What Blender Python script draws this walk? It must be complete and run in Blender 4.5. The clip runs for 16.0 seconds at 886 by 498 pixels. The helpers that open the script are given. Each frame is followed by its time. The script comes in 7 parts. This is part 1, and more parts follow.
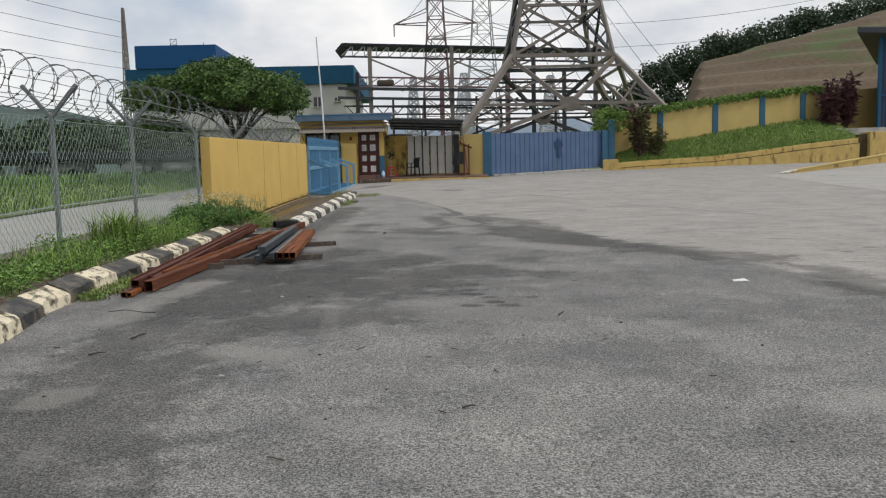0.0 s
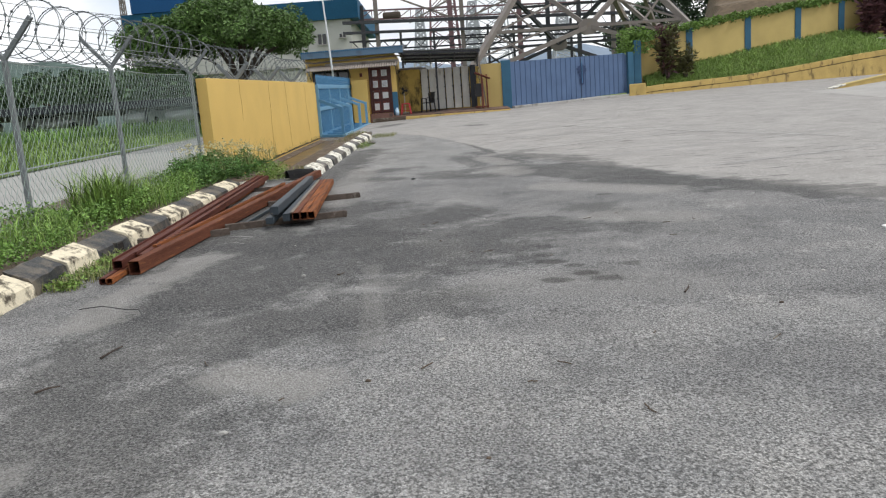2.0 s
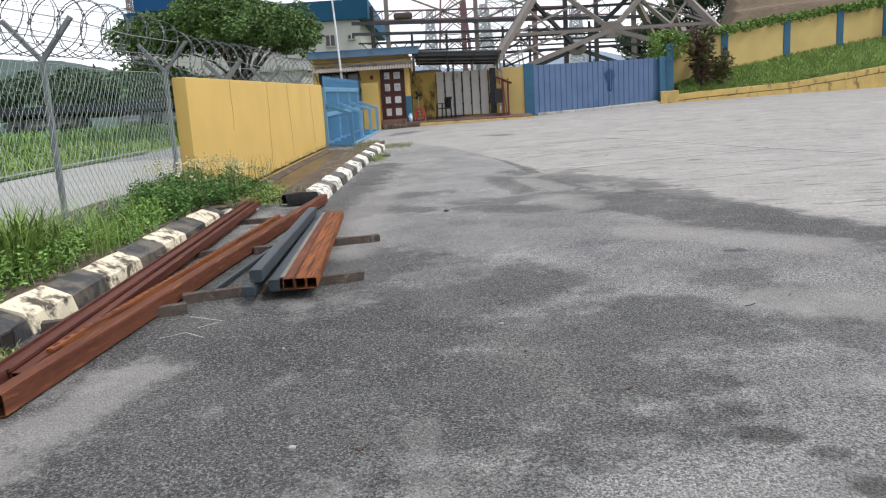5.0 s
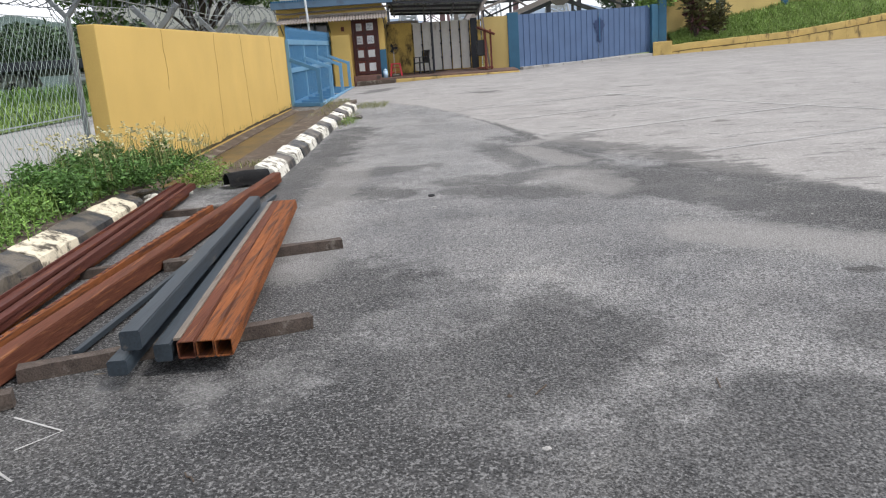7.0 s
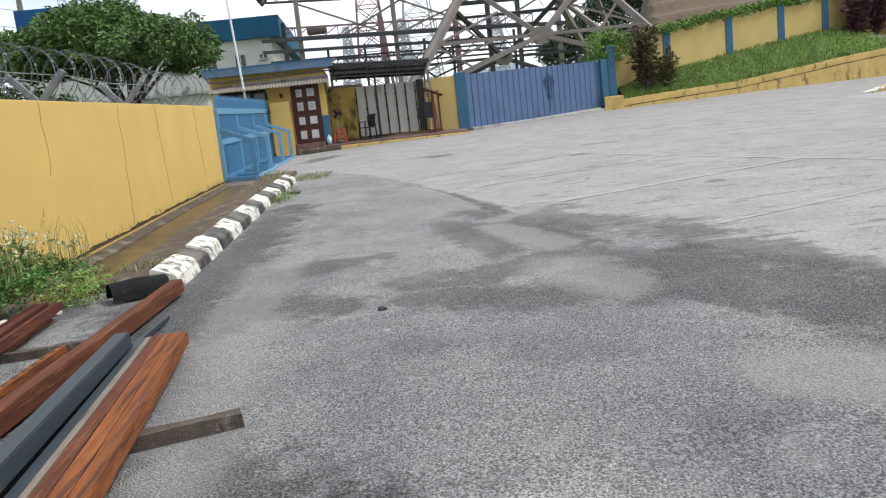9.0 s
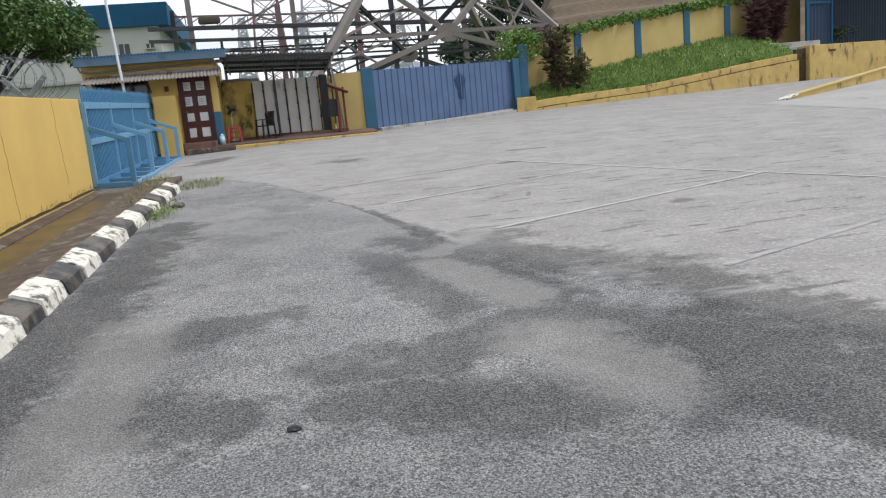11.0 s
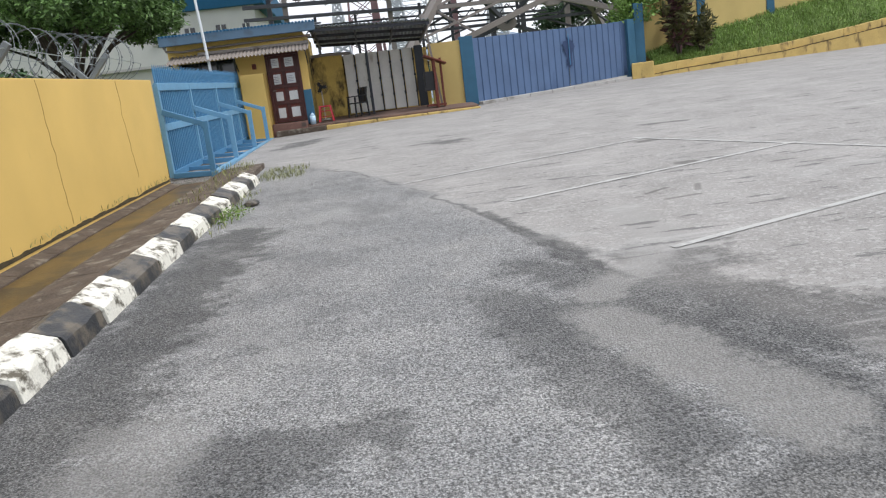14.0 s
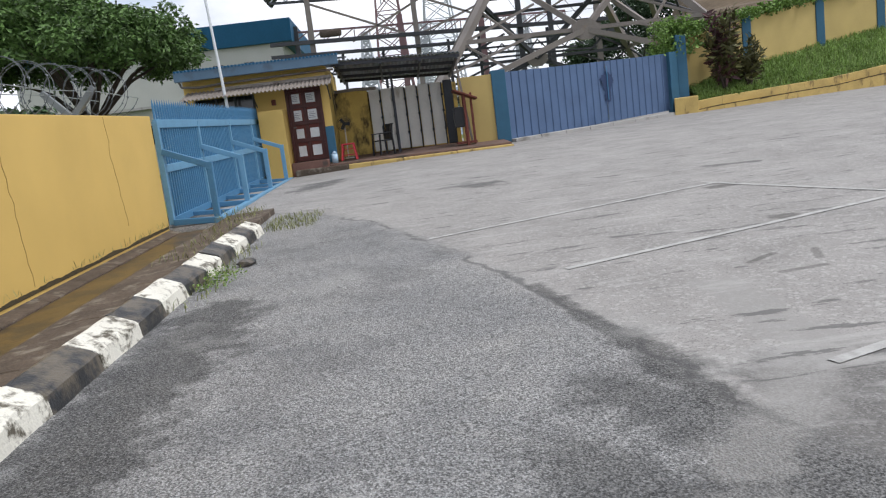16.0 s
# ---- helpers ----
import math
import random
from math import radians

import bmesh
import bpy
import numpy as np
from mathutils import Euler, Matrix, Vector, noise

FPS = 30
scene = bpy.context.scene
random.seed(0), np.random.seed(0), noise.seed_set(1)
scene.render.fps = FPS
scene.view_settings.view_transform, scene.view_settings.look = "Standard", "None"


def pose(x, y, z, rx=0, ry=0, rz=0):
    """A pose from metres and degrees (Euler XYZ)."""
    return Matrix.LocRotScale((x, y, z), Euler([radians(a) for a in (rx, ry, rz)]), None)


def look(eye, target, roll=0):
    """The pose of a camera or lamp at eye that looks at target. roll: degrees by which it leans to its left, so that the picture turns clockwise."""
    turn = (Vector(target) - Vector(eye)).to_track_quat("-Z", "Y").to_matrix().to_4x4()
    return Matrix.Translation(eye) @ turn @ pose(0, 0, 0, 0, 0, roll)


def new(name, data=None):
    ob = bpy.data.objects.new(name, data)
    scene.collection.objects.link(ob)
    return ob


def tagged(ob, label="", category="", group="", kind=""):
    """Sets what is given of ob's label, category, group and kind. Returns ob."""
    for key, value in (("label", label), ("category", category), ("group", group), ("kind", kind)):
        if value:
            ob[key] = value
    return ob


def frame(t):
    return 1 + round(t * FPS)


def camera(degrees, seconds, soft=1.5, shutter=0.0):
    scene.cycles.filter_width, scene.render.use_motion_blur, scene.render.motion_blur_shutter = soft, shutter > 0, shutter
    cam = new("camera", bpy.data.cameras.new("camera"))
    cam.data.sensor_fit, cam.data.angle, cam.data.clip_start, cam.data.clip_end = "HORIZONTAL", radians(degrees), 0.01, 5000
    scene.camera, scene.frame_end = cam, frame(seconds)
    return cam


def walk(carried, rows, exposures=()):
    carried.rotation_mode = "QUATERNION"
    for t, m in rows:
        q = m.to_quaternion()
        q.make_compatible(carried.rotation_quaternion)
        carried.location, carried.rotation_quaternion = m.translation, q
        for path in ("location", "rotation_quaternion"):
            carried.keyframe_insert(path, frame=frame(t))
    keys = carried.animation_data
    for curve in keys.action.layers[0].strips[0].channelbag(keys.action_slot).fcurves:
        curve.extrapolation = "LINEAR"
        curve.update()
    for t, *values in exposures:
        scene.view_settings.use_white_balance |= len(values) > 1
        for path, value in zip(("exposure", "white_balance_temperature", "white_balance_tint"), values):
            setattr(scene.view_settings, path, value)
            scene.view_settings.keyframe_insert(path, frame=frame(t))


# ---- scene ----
cam = camera(62.1, 16.0, soft=1.2)
PATH = [
    (0, (2.225, 0.268, 1.164), (2.247, 2.259, 0.974), -1.3),
    (0.5, (2.173, 0.818, 1.157), (2.3, 2.801, 0.926), -4.7),
    (1, (2.053, 1.105, 1.185), (2.063, 3.083, 0.892), -1.9),
    (1.5, (1.888, 1.573, 1.191), (1.85, 3.545, 0.856), -5.0),
    (2, (1.848, 1.979, 1.176), (1.824, 3.946, 0.817), -4.2),
    (2.3, (1.778, 2.259, 1.179), (1.721, 4.215, 0.763), -2.7),
    (2.5, (1.735, 2.436, 1.184), (1.655, 4.371, 0.685), -4.3),
    (3, (1.589, 2.891, 1.228), (1.578, 4.844, 0.798), -5.9),
    (3.5, (1.572, 3.328, 1.263), (1.467, 5.281, 0.844), -7.5),
    (4, (1.449, 3.756, 1.261), (1.379, 5.721, 0.891), -3.1),
    (4.5, (1.393, 4.23, 1.28), (1.446, 6.196, 0.914), -1.4),
    (4.7, (1.411, 4.413, 1.309), (1.376, 6.382, 0.962), -3.4),
    (6.8, (1.336, 6.685, 1.318), (1.316, 8.64, 0.897), -4.1),
    (7, (1.334, 6.798, 1.331), (1.348, 8.743, 0.865), -4.0),
    (7.5, (1.379, 7.239, 1.326), (1.347, 9.206, 0.965), -6.3),
    (8, (1.345, 7.725, 1.357), (1.237, 9.680, 0.953), -1.2),
    (8.5, (1.357, 8.214, 1.404), (1.421, 10.183, 1.063), -4.9),
    (8.7, (1.391, 8.42, 1.375), (1.505, 10.391, 1.055), -5.8),
    (10.8, (1.39, 10.455, 1.443), (1.693, 12.406, 1.125), -5.2),
    (11, (1.376, 10.593, 1.489), (1.79, 12.518, 1.138), -5.3),
    (11.5, (1.469, 10.907, 1.457), (2.037, 12.801, 1.157), -6.2),
    (12, (1.516, 11.251, 1.486), (1.988, 13.158, 1.107), -5.3),
    (12.5, (1.49, 11.655, 1.498), (1.94, 13.567, 1.122), -3.9),
    (13, (1.503, 12.009, 1.482), (1.884, 13.93, 1.077), -5.6),
    (13.1, (1.509, 12.097, 1.5), (1.823, 14.036, 1.123), -6.4),
    (13.5, (1.509, 12.455, 1.516), (1.586, 14.407, 1.088), -4.7),
    (13.8, (1.515, 12.689, 1.51), (1.566, 14.662, 1.187), -5.0),
    (13.9, (1.502, 12.794, 1.515), (1.661, 14.749, 1.126), -6.9),
    (14, (1.471, 12.88, 1.522), (1.624, 14.835, 1.128), -7.1),
    (14.5, (1.526, 13.326, 1.495), (1.681, 15.287, 1.134), -6.0),
    (15, (1.534, 13.647, 1.55), (1.526, 15.608, 1.158), -5.5),
    (15.5, (1.503, 14.137, 1.567), (1.557, 16.106, 1.216), -8.8),
    (16, (1.577, 14.572, 1.555), (1.669, 16.548, 1.264), -7.1),
]
EXPOSURES = [(0, -0.19, 6600, 10), (0.5, -0.07, 6550, 10), (1, -0.05, 6500, 10), (1.5, 0.11, 6500, 10), (2, 0.2, 6450, 10), (2.5, 0.29, 6400, 12), (3, 0.6, 6350, 12), (3.5, 0.4, 6350, 12), (4, 0.22, 6350, 12), (4.5, 0.42, 6350, 12),
             (7, 0.42, 6350, 13), (8.5, 0.45, 6300, 10), (11, 0.24, 6250, 11), (11.5, 0.26, 6250, 11), (12, 0.15, 6300, 12), (12.5, 0.31, 6350, 13), (13.5, 0.35, 6300, 12), (14.5, 0.39, 6200, 11), (15, 0.36, 6200, 12), (15.5, 0.2, 6200, 12), (16, 0.16, 6200, 12)]
walk(cam, [(t, look(eye, target, roll)) for t, eye, target, roll in PATH], EXPOSURES)

# ---- world, sun ----
world = bpy.data.worlds.new("overcast_sky")
scene.world = world
world.use_nodes = True
wn, wl = world.node_tree.nodes, world.node_tree.links
wn.clear()
w_out = wn.new("ShaderNodeOutputWorld")
sky = wn.new("ShaderNodeTexSky")
sky.sky_type, sky.sun_disc = "NISHITA", False
sky.sun_elevation, sky.sun_rotation = radians(58), radians(100)
bg_sky = wn.new("ShaderNodeBackground")
bg_sky.inputs["Strength"].default_value = 0.13
wl.new(sky.outputs[0], bg_sky.inputs[0])
w_tc = wn.new("ShaderNodeTexCoord")
w_map = wn.new("ShaderNodeMapping")
w_map.inputs["Scale"].default_value = (1.0, 1.0, 2.2)
wl.new(w_tc.outputs["Generated"], w_map.inputs[0])
w_n1 = wn.new("ShaderNodeTexNoise")
w_n1.inputs["Scale"].default_value, w_n1.inputs["Detail"].default_value, w_n1.inputs["Roughness"].default_value = 3.2, 7, 0.55
wl.new(w_map.outputs[0], w_n1.inputs["Vector"])
w_r1 = wn.new("ShaderNodeValToRGB")
w_r1.color_ramp.elements[0].position, w_r1.color_ramp.elements[0].color = 0.31, (0.56, 0.6, 0.67, 1)
w_r1.color_ramp.elements[1].position, w_r1.color_ramp.elements[1].color = 0.6, (1.0, 1.0, 1.0, 1)
wl.new(w_n1.outputs["Fac"], w_r1.inputs[0])
bg_cloud = wn.new("ShaderNodeBackground")
bg_cloud.inputs["Strength"].default_value = 1.13
wl.new(w_r1.outputs[0], bg_cloud.inputs[0])
w_n2 = wn.new("ShaderNodeTexNoise")
w_n2.inputs["Scale"].default_value, w_n2.inputs["Detail"].default_value = 2.1, 5
w_map2 = wn.new("ShaderNodeMapping")
w_map2.inputs["Location"].default_value = (0.35, 1.1, 0.2)
wl.new(w_tc.outputs["Generated"], w_map2.inputs[0])
wl.new(w_map2.outputs[0], w_n2.inputs["Vector"])
w_r2 = wn.new("ShaderNodeValToRGB")
w_r2.color_ramp.elements[0].position, w_r2.color_ramp.elements[0].color = 0.34, (0.25, 0.25, 0.25, 1)
w_r2.color_ramp.elements[1].position, w_r2.color_ramp.elements[1].color = 0.48, (1, 1, 1, 1)
wl.new(w_n2.outputs["Fac"], w_r2.inputs[0])
w_mix = wn.new("ShaderNodeMixShader")
wl.new(w_r2.outputs[0], w_mix.inputs[0])
wl.new(bg_sky.outputs[0], w_mix.inputs[1])
wl.new(bg_cloud.outputs[0], w_mix.inputs[2])
wl.new(w_mix.outputs[0], w_out.inputs[0])

sun = new("sun", bpy.data.lights.new("sun", "SUN"))
sun.data.energy, sun.data.angle, sun.data.color = 2.05, radians(12), (1.0, 0.96, 0.9)
sun.matrix_world = look((20, -6, 32), (0, 0, 0))


# ---- materials ----
def mat(name, col, rough=0.8, metal=0.0, var=0.25, scale=2.5, fine=60.0, bump=0.15, stain=None, amount=0.5, sscale=1.2, streak=1.0, isl=0.0, spec=0.4, along=1.0):
    """Procedural surface: base colour varied at two scales, an optional stain colour with a shape of its own, and fine relief."""
    m = bpy.data.materials.new(name)
    m.use_nodes = True
    n, l = m.node_tree.nodes, m.node_tree.links
    b = n["Principled BSDF"]
    b.inputs["Roughness"].default_value, b.inputs["Metallic"].default_value = rough, metal
    b.inputs["Specular IOR Level"].default_value = spec
    tc = n.new("ShaderNodeTexCoord")
    big = n.new("ShaderNodeTexNoise")
    big.inputs["Scale"].default_value, big.inputs["Detail"].default_value = scale, 6
    small = n.new("ShaderNodeTexNoise")
    small.inputs["Scale"].default_value, small.inputs["Detail"].default_value = fine, 3
    grainmap = n.new("ShaderNodeMapping")
    grainmap.inputs["Scale"].default_value = (1, along, 1)
    l.new(tc.outputs["Object"], grainmap.inputs[0])
    for t in (big, small):
        l.new(grainmap.outputs[0], t.inputs["Vector"])
    add = n.new("ShaderNodeMath")
    add.operation = "ADD"
    l.new(big.outputs["Fac"], add.inputs[0])
    l.new(small.outputs["Fac"], add.inputs[1])
    mr = n.new("ShaderNodeMapRange")
    mr.inputs["From Min"].default_value, mr.inputs["From Max"].default_value = 0.65, 1.35
    mr.inputs["To Min"].default_value, mr.inputs["To Max"].default_value = 1 - var, 1 + var
    l.new(add.outputs[0], mr.inputs["Value"])
    mul = n.new("ShaderNodeMix")
    mul.data_type, mul.blend_type = "RGBA", "MULTIPLY"
    mul.inputs[0].default_value = 1
    mul.inputs[6].default_value = (*col, 1)
    l.new(mr.outputs[0], mul.inputs[7])
    top = mul.outputs[2]
    if isl:
        geo = n.new("ShaderNodeNewGeometry")
        im = n.new("ShaderNodeMapRange")
        im.inputs["To Min"].default_value, im.inputs["To Max"].default_value = 1 - isl, 1 + isl
        l.new(geo.outputs["Random Per Island"], im.inputs["Value"])
        m3 = n.new("ShaderNodeMix")
        m3.data_type, m3.blend_type = "RGBA", "MULTIPLY"
        m3.inputs[0].default_value = 1
        l.new(top, m3.inputs[6])
        l.new(im.outputs[0], m3.inputs[7])
        top = m3.outputs[2]
    if stain:
        mp = n.new("ShaderNodeMapping")
        mp.inputs["Scale"].default_value = (1, along, streak)
        l.new(tc.outputs["Object"], mp.inputs[0])
        sn = n.new("ShaderNodeTexNoise")
        sn.inputs["Scale"].default_value, sn.inputs["Detail"].default_value, sn.inputs["Roughness"].default_value = sscale, 8, 0.65
        l.new(mp.outputs[0], sn.inputs["Vector"])
        sr = n.new("ShaderNodeMapRange")
        sr.inputs["From Min"].default_value, sr.inputs["From Max"].default_value = 0.72 - 0.36 * amount, 0.8 - 0.3 * amount
        l.new(sn.outputs["Fac"], sr.inputs["Value"])
        m2 = n.new("ShaderNodeMix")
        m2.data_type = "RGBA"
        l.new(sr.outputs[0], m2.inputs[0])
        l.new(top, m2.inputs[6])
        m2.inputs[7].default_value = (*stain, 1)
        top = m2.outputs[2]
    l.new(top, b.inputs["Base Color"])
    if bump:
        bp = n.new("ShaderNodeBump")
        bp.inputs["Strength"].default_value, bp.inputs["Distance"].default_value = bump, 0.01
        l.new(add.outputs[0], bp.inputs["Height"])
        l.new(bp.outputs[0], b.inputs["Normal"])
    return m


def leaf_mat(name, col, isl=0.45):
    return mat(name, col, 0.55, 0, 0.25, 1.5, 12, 0, isl=isl, spec=0.3)


M_YELLOW = mat("yellow_wall_paint", (0.58, 0.395, 0.115), 0.75, 0, 0.10, 1.2, 90, 0.12, (0.30, 0.21, 0.09), 0.12, 0.9, 0.3)
M_YELLOW_PALE = mat("pale_yellow_wall_paint", (0.43, 0.325, 0.12), 0.8, 0, 0.12, 1.0, 90, 0.12, (0.24, 0.185, 0.085), 0.22, 0.7, 0.3)
M_YELLOW_DIRTY = mat("mouldy_yellow_paint", (0.52, 0.37, 0.10), 0.85, 0, 0.25, 2, 60, 0.2, (0.06, 0.045, 0.025), 0.62, 1.6, 0.5)
M_YELLOW_KERB = mat("worn_yellow_kerb_paint", (0.48, 0.345, 0.12), 0.88, 0, 0.22, 2, 50, 0.4, (0.16, 0.112, 0.05), 0.46, 3.4, 0.35)
M_KERB_WHITE = mat("worn_white_kerb_paint", (0.66, 0.64, 0.56), 0.85, 0, 0.14, 4, 70, 0.5, (0.10, 0.088, 0.065), 0.62, 8.0)
M_KERB_CREAM = mat("mouldy_cream_kerb_paint", (0.64, 0.575, 0.43), 0.88, 0, 0.16, 4, 70, 0.5, (0.07, 0.058, 0.042), 0.66, 7.0)
M_KERB_BLACK = mat("worn_black_kerb_paint", (0.028, 0.029, 0.031), 0.5, 0, 0.4, 4, 70, 0.5, (0.115, 0.098, 0.075), 0.74, 4.5)
M_CONCRETE = mat("grey_concrete", (0.36, 0.35, 0.33), 0.9, 0, 0.18, 1.5, 70, 0.25, (0.20, 0.19, 0.17), 0.4, 1.0)
M_POST = mat("weathered_concrete_post", (0.17, 0.185, 0.19), 0.85, 0, 0.2, 4, 60, 0.3, (0.12, 0.12, 0.11), 0.3, 3.0)
M_BLUE = mat("blue_gate_paint", (0.062, 0.185, 0.33), 0.5, 0, 0.14, 3, 50, 0.08, (0.12, 0.22, 0.33), 0.3, 2.0)
M_BLUE_LIGHT = mat("sun_faded_blue_paint", (0.13, 0.285, 0.43), 0.5, 0, 0.12, 3, 50, 0.08, (0.09, 0.16, 0.25), 0.25, 2.0)
M_BLUE_GATE2 = mat("dull_blue_sheet_metal", (0.085, 0.137, 0.245), 0.55, 0.1, 0.14, 1.5, 40, 0.06, (0.05, 0.09, 0.18), 0.3, 0.8, 0.25)
M_TEAL = mat("teal_blue_pillar_paint", (0.03, 0.105, 0.175), 0.7, 0, 0.14, 3, 60, 0.1, (0.20, 0.27, 0.30), 0.12, 2.5, 0.5)
M_NAVY = mat("blue_fascia_panel", (0.02, 0.095, 0.185), 0.6, 0, 0.10, 0.4, 6, 0.02, spec=0.15)
M_NAVY2 = mat("deep_blue_panel", (0.012, 0.07, 0.19), 0.6, 0, 0.10, 0.4, 6, 0.02, spec=0.15)
M_DARKBLUE_SHED = mat("dark_blue_sheet_metal", (0.01, 0.03, 0.07), 0.5, 0.1, 0.2, 1, 20, 0.05)
M_WHITEWALL = mat("pale_grey_render", (0.46, 0.46, 0.43), 0.85, 0, 0.1, 0.5, 20, 0.05, (0.3, 0.3, 0.28), 0.2, 0.4, 0.3)
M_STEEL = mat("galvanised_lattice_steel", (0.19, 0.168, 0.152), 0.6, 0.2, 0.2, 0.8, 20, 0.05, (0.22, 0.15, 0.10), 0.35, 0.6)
# also the painted shade on the pylon's rear and side braces
M_STEEL_DARK = mat("dark_and_shaded_steel", (0.05, 0.052, 0.06), 0.6, 0.3, 0.25, 0.6, 20, 0.05)
# distance haze is put into the colour of these two steels
M_STEEL_RED = mat("hazy_red_oxide_lattice_steel", (0.17, 0.10, 0.11), 0.6, 0.1, 0.2, 0.5, 10, 0.0)
M_STEEL_FAR = mat("hazy_grey_lattice_steel", (0.38, 0.40, 0.43), 0.7, 0.1, 0.1, 0.3, 5, 0.0)
M_ROOF_DARK = mat("dark_metal_roof_sheet", (0.022, 0.026, 0.034), 0.65, 0.0, 0.2, 0.8, 20, 0.05)
M_ROOF_GREY = mat("weathered_corrugated_sheet", (0.25, 0.22, 0.195), 0.65, 0.1, 0.2, 1.5, 40, 0.1, (0.14, 0.11, 0.09), 0.4, 1.5)
M_RUST_RED = mat("red_oxide_primed_steel", (0.088, 0.030, 0.022), 0.6, 0.1, 0.35, 16, 150, 0.15, (0.19, 0.068, 0.03), 0.45, 34.0, along=0.035, spec=0.15)
M_RUST_ORANGE = mat("rusty_orange_steel", (0.215, 0.075, 0.026), 0.8, 0.1, 0.4, 22, 190, 0.3, (0.085, 0.036, 0.022), 0.66, 42.0, along=0.04, spec=0.15)
M_RUST_BROWN = mat("rust_brown_steel", (0.11, 0.040, 0.023), 0.75, 0.1, 0.4, 20, 170, 0.3, (0.23, 0.095, 0.042), 0.48, 36.0, along=0.04, spec=0.15)
M_STEEL_FLAT = mat("streaked_bare_steel", (0.20, 0.165, 0.13), 0.6, 0.2, 0.35, 20, 150, 0.15, (0.09, 0.05, 0.03), 0.5, 40.0, along=0.03)
M_PAINT_GREY = mat("dark_blue_grey_primed_steel", (0.032, 0.043, 0.053), 0.55, 0.1, 0.3, 9, 90, 0.12, (0.11, 0.10, 0.085), 0.3, 12.0, along=0.08)
M_TUBE_IN = mat("bore_shade", (0.02, 0.015, 0.012), 0.9, 0, 0.3, 5, 40, 0.1)
M_TIMBER = mat("weathered_grey_timber", (0.075, 0.058, 0.047), 0.92, 0, 0.5, 12, 120, 0.6, (0.17, 0.15, 0.125), 0.42, 14.0)
M_RUBBER = mat("black_tyre_rubber", (0.02, 0.02, 0.021), 0.85, 0, 0.4, 5, 60, 0.3, (0.07, 0.06, 0.05), 0.3, 4.0)
M_SOIL = mat("damp_brown_soil", (0.085, 0.064, 0.047), 0.95, 0, 0.5, 4, 50, 0.8, (0.19, 0.165, 0.13), 0.5, 4.5)
M_MUD = mat("wet_ochre_mud", (0.11, 0.073, 0.03), 0.4, 0, 0.35, 1.5, 30, 0.3, (0.05, 0.038, 0.026), 0.72, 2.2)
M_CRACK = mat("dark_hairline_crack", (0.29, 0.19, 0.055), 0.9, 0, 0.3, 8, 60, 0)
M_GRIME = mat("black_damp_grime", (0.06, 0.045, 0.02), 0.95, 0, 0.5, 6, 60, 0.3)
M_WIRE = mat("galvanised_wire", (0.30, 0.33, 0.32), 0.5, 0.5, 0.2, 3, 30, 0)
M_WIRE_GREEN = mat("green_grey_fence_wire", (0.25, 0.31, 0.285), 0.6, 0.1, 0.2, 3, 30, 0)
M_RAZOR = mat("dull_razor_wire", (0.11, 0.12, 0.125), 0.5, 0.5, 0.3, 3, 30, 0)
M_DOOR = mat("dark_red_brown_door_wood", (0.06, 0.016, 0.012), 0.5, 0, 0.3, 4, 60, 0.15)
M_PAPER = mat("white_paper_sheet", (0.62, 0.63, 0.62), 0.9, 0, 0.1, 6, 40, 0)
M_INK = mat("faded_printed_text", (0.22, 0.20, 0.24), 0.9, 0, 0.2, 6, 40, 0)
M_GLASS_DARK = mat("dark_window_glass", (0.012, 0.014, 0.016), 0.12, 0, 0.1, 1, 10, 0, spec=0.6)
M_PANEL = mat("off_white_zinc_panel", (0.56, 0.54, 0.49), 0.6, 0, 0.14, 1.5, 40, 0.05, (0.26, 0.22, 0.17), 0.25, 1.4, 0.3)
M_BLACK = mat("black_plastic", (0.012, 0.012, 0.014), 0.4, 0, 0.2, 6, 40, 0.02)
M_RED = mat("red_plastic", (0.42, 0.025, 0.035), 0.4, 0, 0.15, 6, 40, 0.02)
M_RED_WOOD = mat("red_painted_wood", (0.13, 0.03, 0.02), 0.6, 0, 0.25, 5, 50, 0.1)
M_BOTTLE = mat("pale_blue_plastic", (0.40, 0.55, 0.68), 0.3, 0, 0.1, 6, 40, 0)
# brown darkened for the shade the cartons stand in
M_CARD = mat("shaded_brown_cardboard", (0.19, 0.122, 0.064), 0.85, 0, 0.12, 2, 50, 0.05)
M_POLE = mat("white_flagpole_paint", (0.60, 0.62, 0.64), 0.45, 0, 0.1, 3, 30, 0)
M_BARK = mat("dark_tree_bark", (0.055, 0.042, 0.034), 0.95, 0, 0.4, 4, 40, 0.8, (0.12, 0.10, 0.08), 0.3, 3.0)
M_LEAF_TREE = leaf_mat("mango_leaf", (0.078, 0.14, 0.036), 0.6)
M_LEAF_WEED = leaf_mat("weed_leaf", (0.13, 0.235, 0.05))
M_LEAF_BUSH = leaf_mat("feathery_weed_leaf", (0.085, 0.175, 0.042), 0.5)
M_LEAF_VINE = leaf_mat("creeper_leaf", (0.13, 0.22, 0.045))
M_LEAF_RED = leaf_mat("dark_red_leaf", (0.08, 0.034, 0.038))
M_LEAF_OLIVE = leaf_mat("olive_leaf", (0.085, 0.085, 0.03))
M_LEAF_FAR = leaf_mat("far_tree_leaf", (0.045, 0.078, 0.04), 0.4)
M_LEAF_HEDGE = leaf_mat("hedge_tree_leaf", (0.047, 0.086, 0.037), 0.45)
M_GRASS = leaf_mat("grass_blade", (0.155, 0.245, 0.052))
M_GRASS_BANK = leaf_mat("bank_grass_blade", (0.215, 0.315, 0.085))
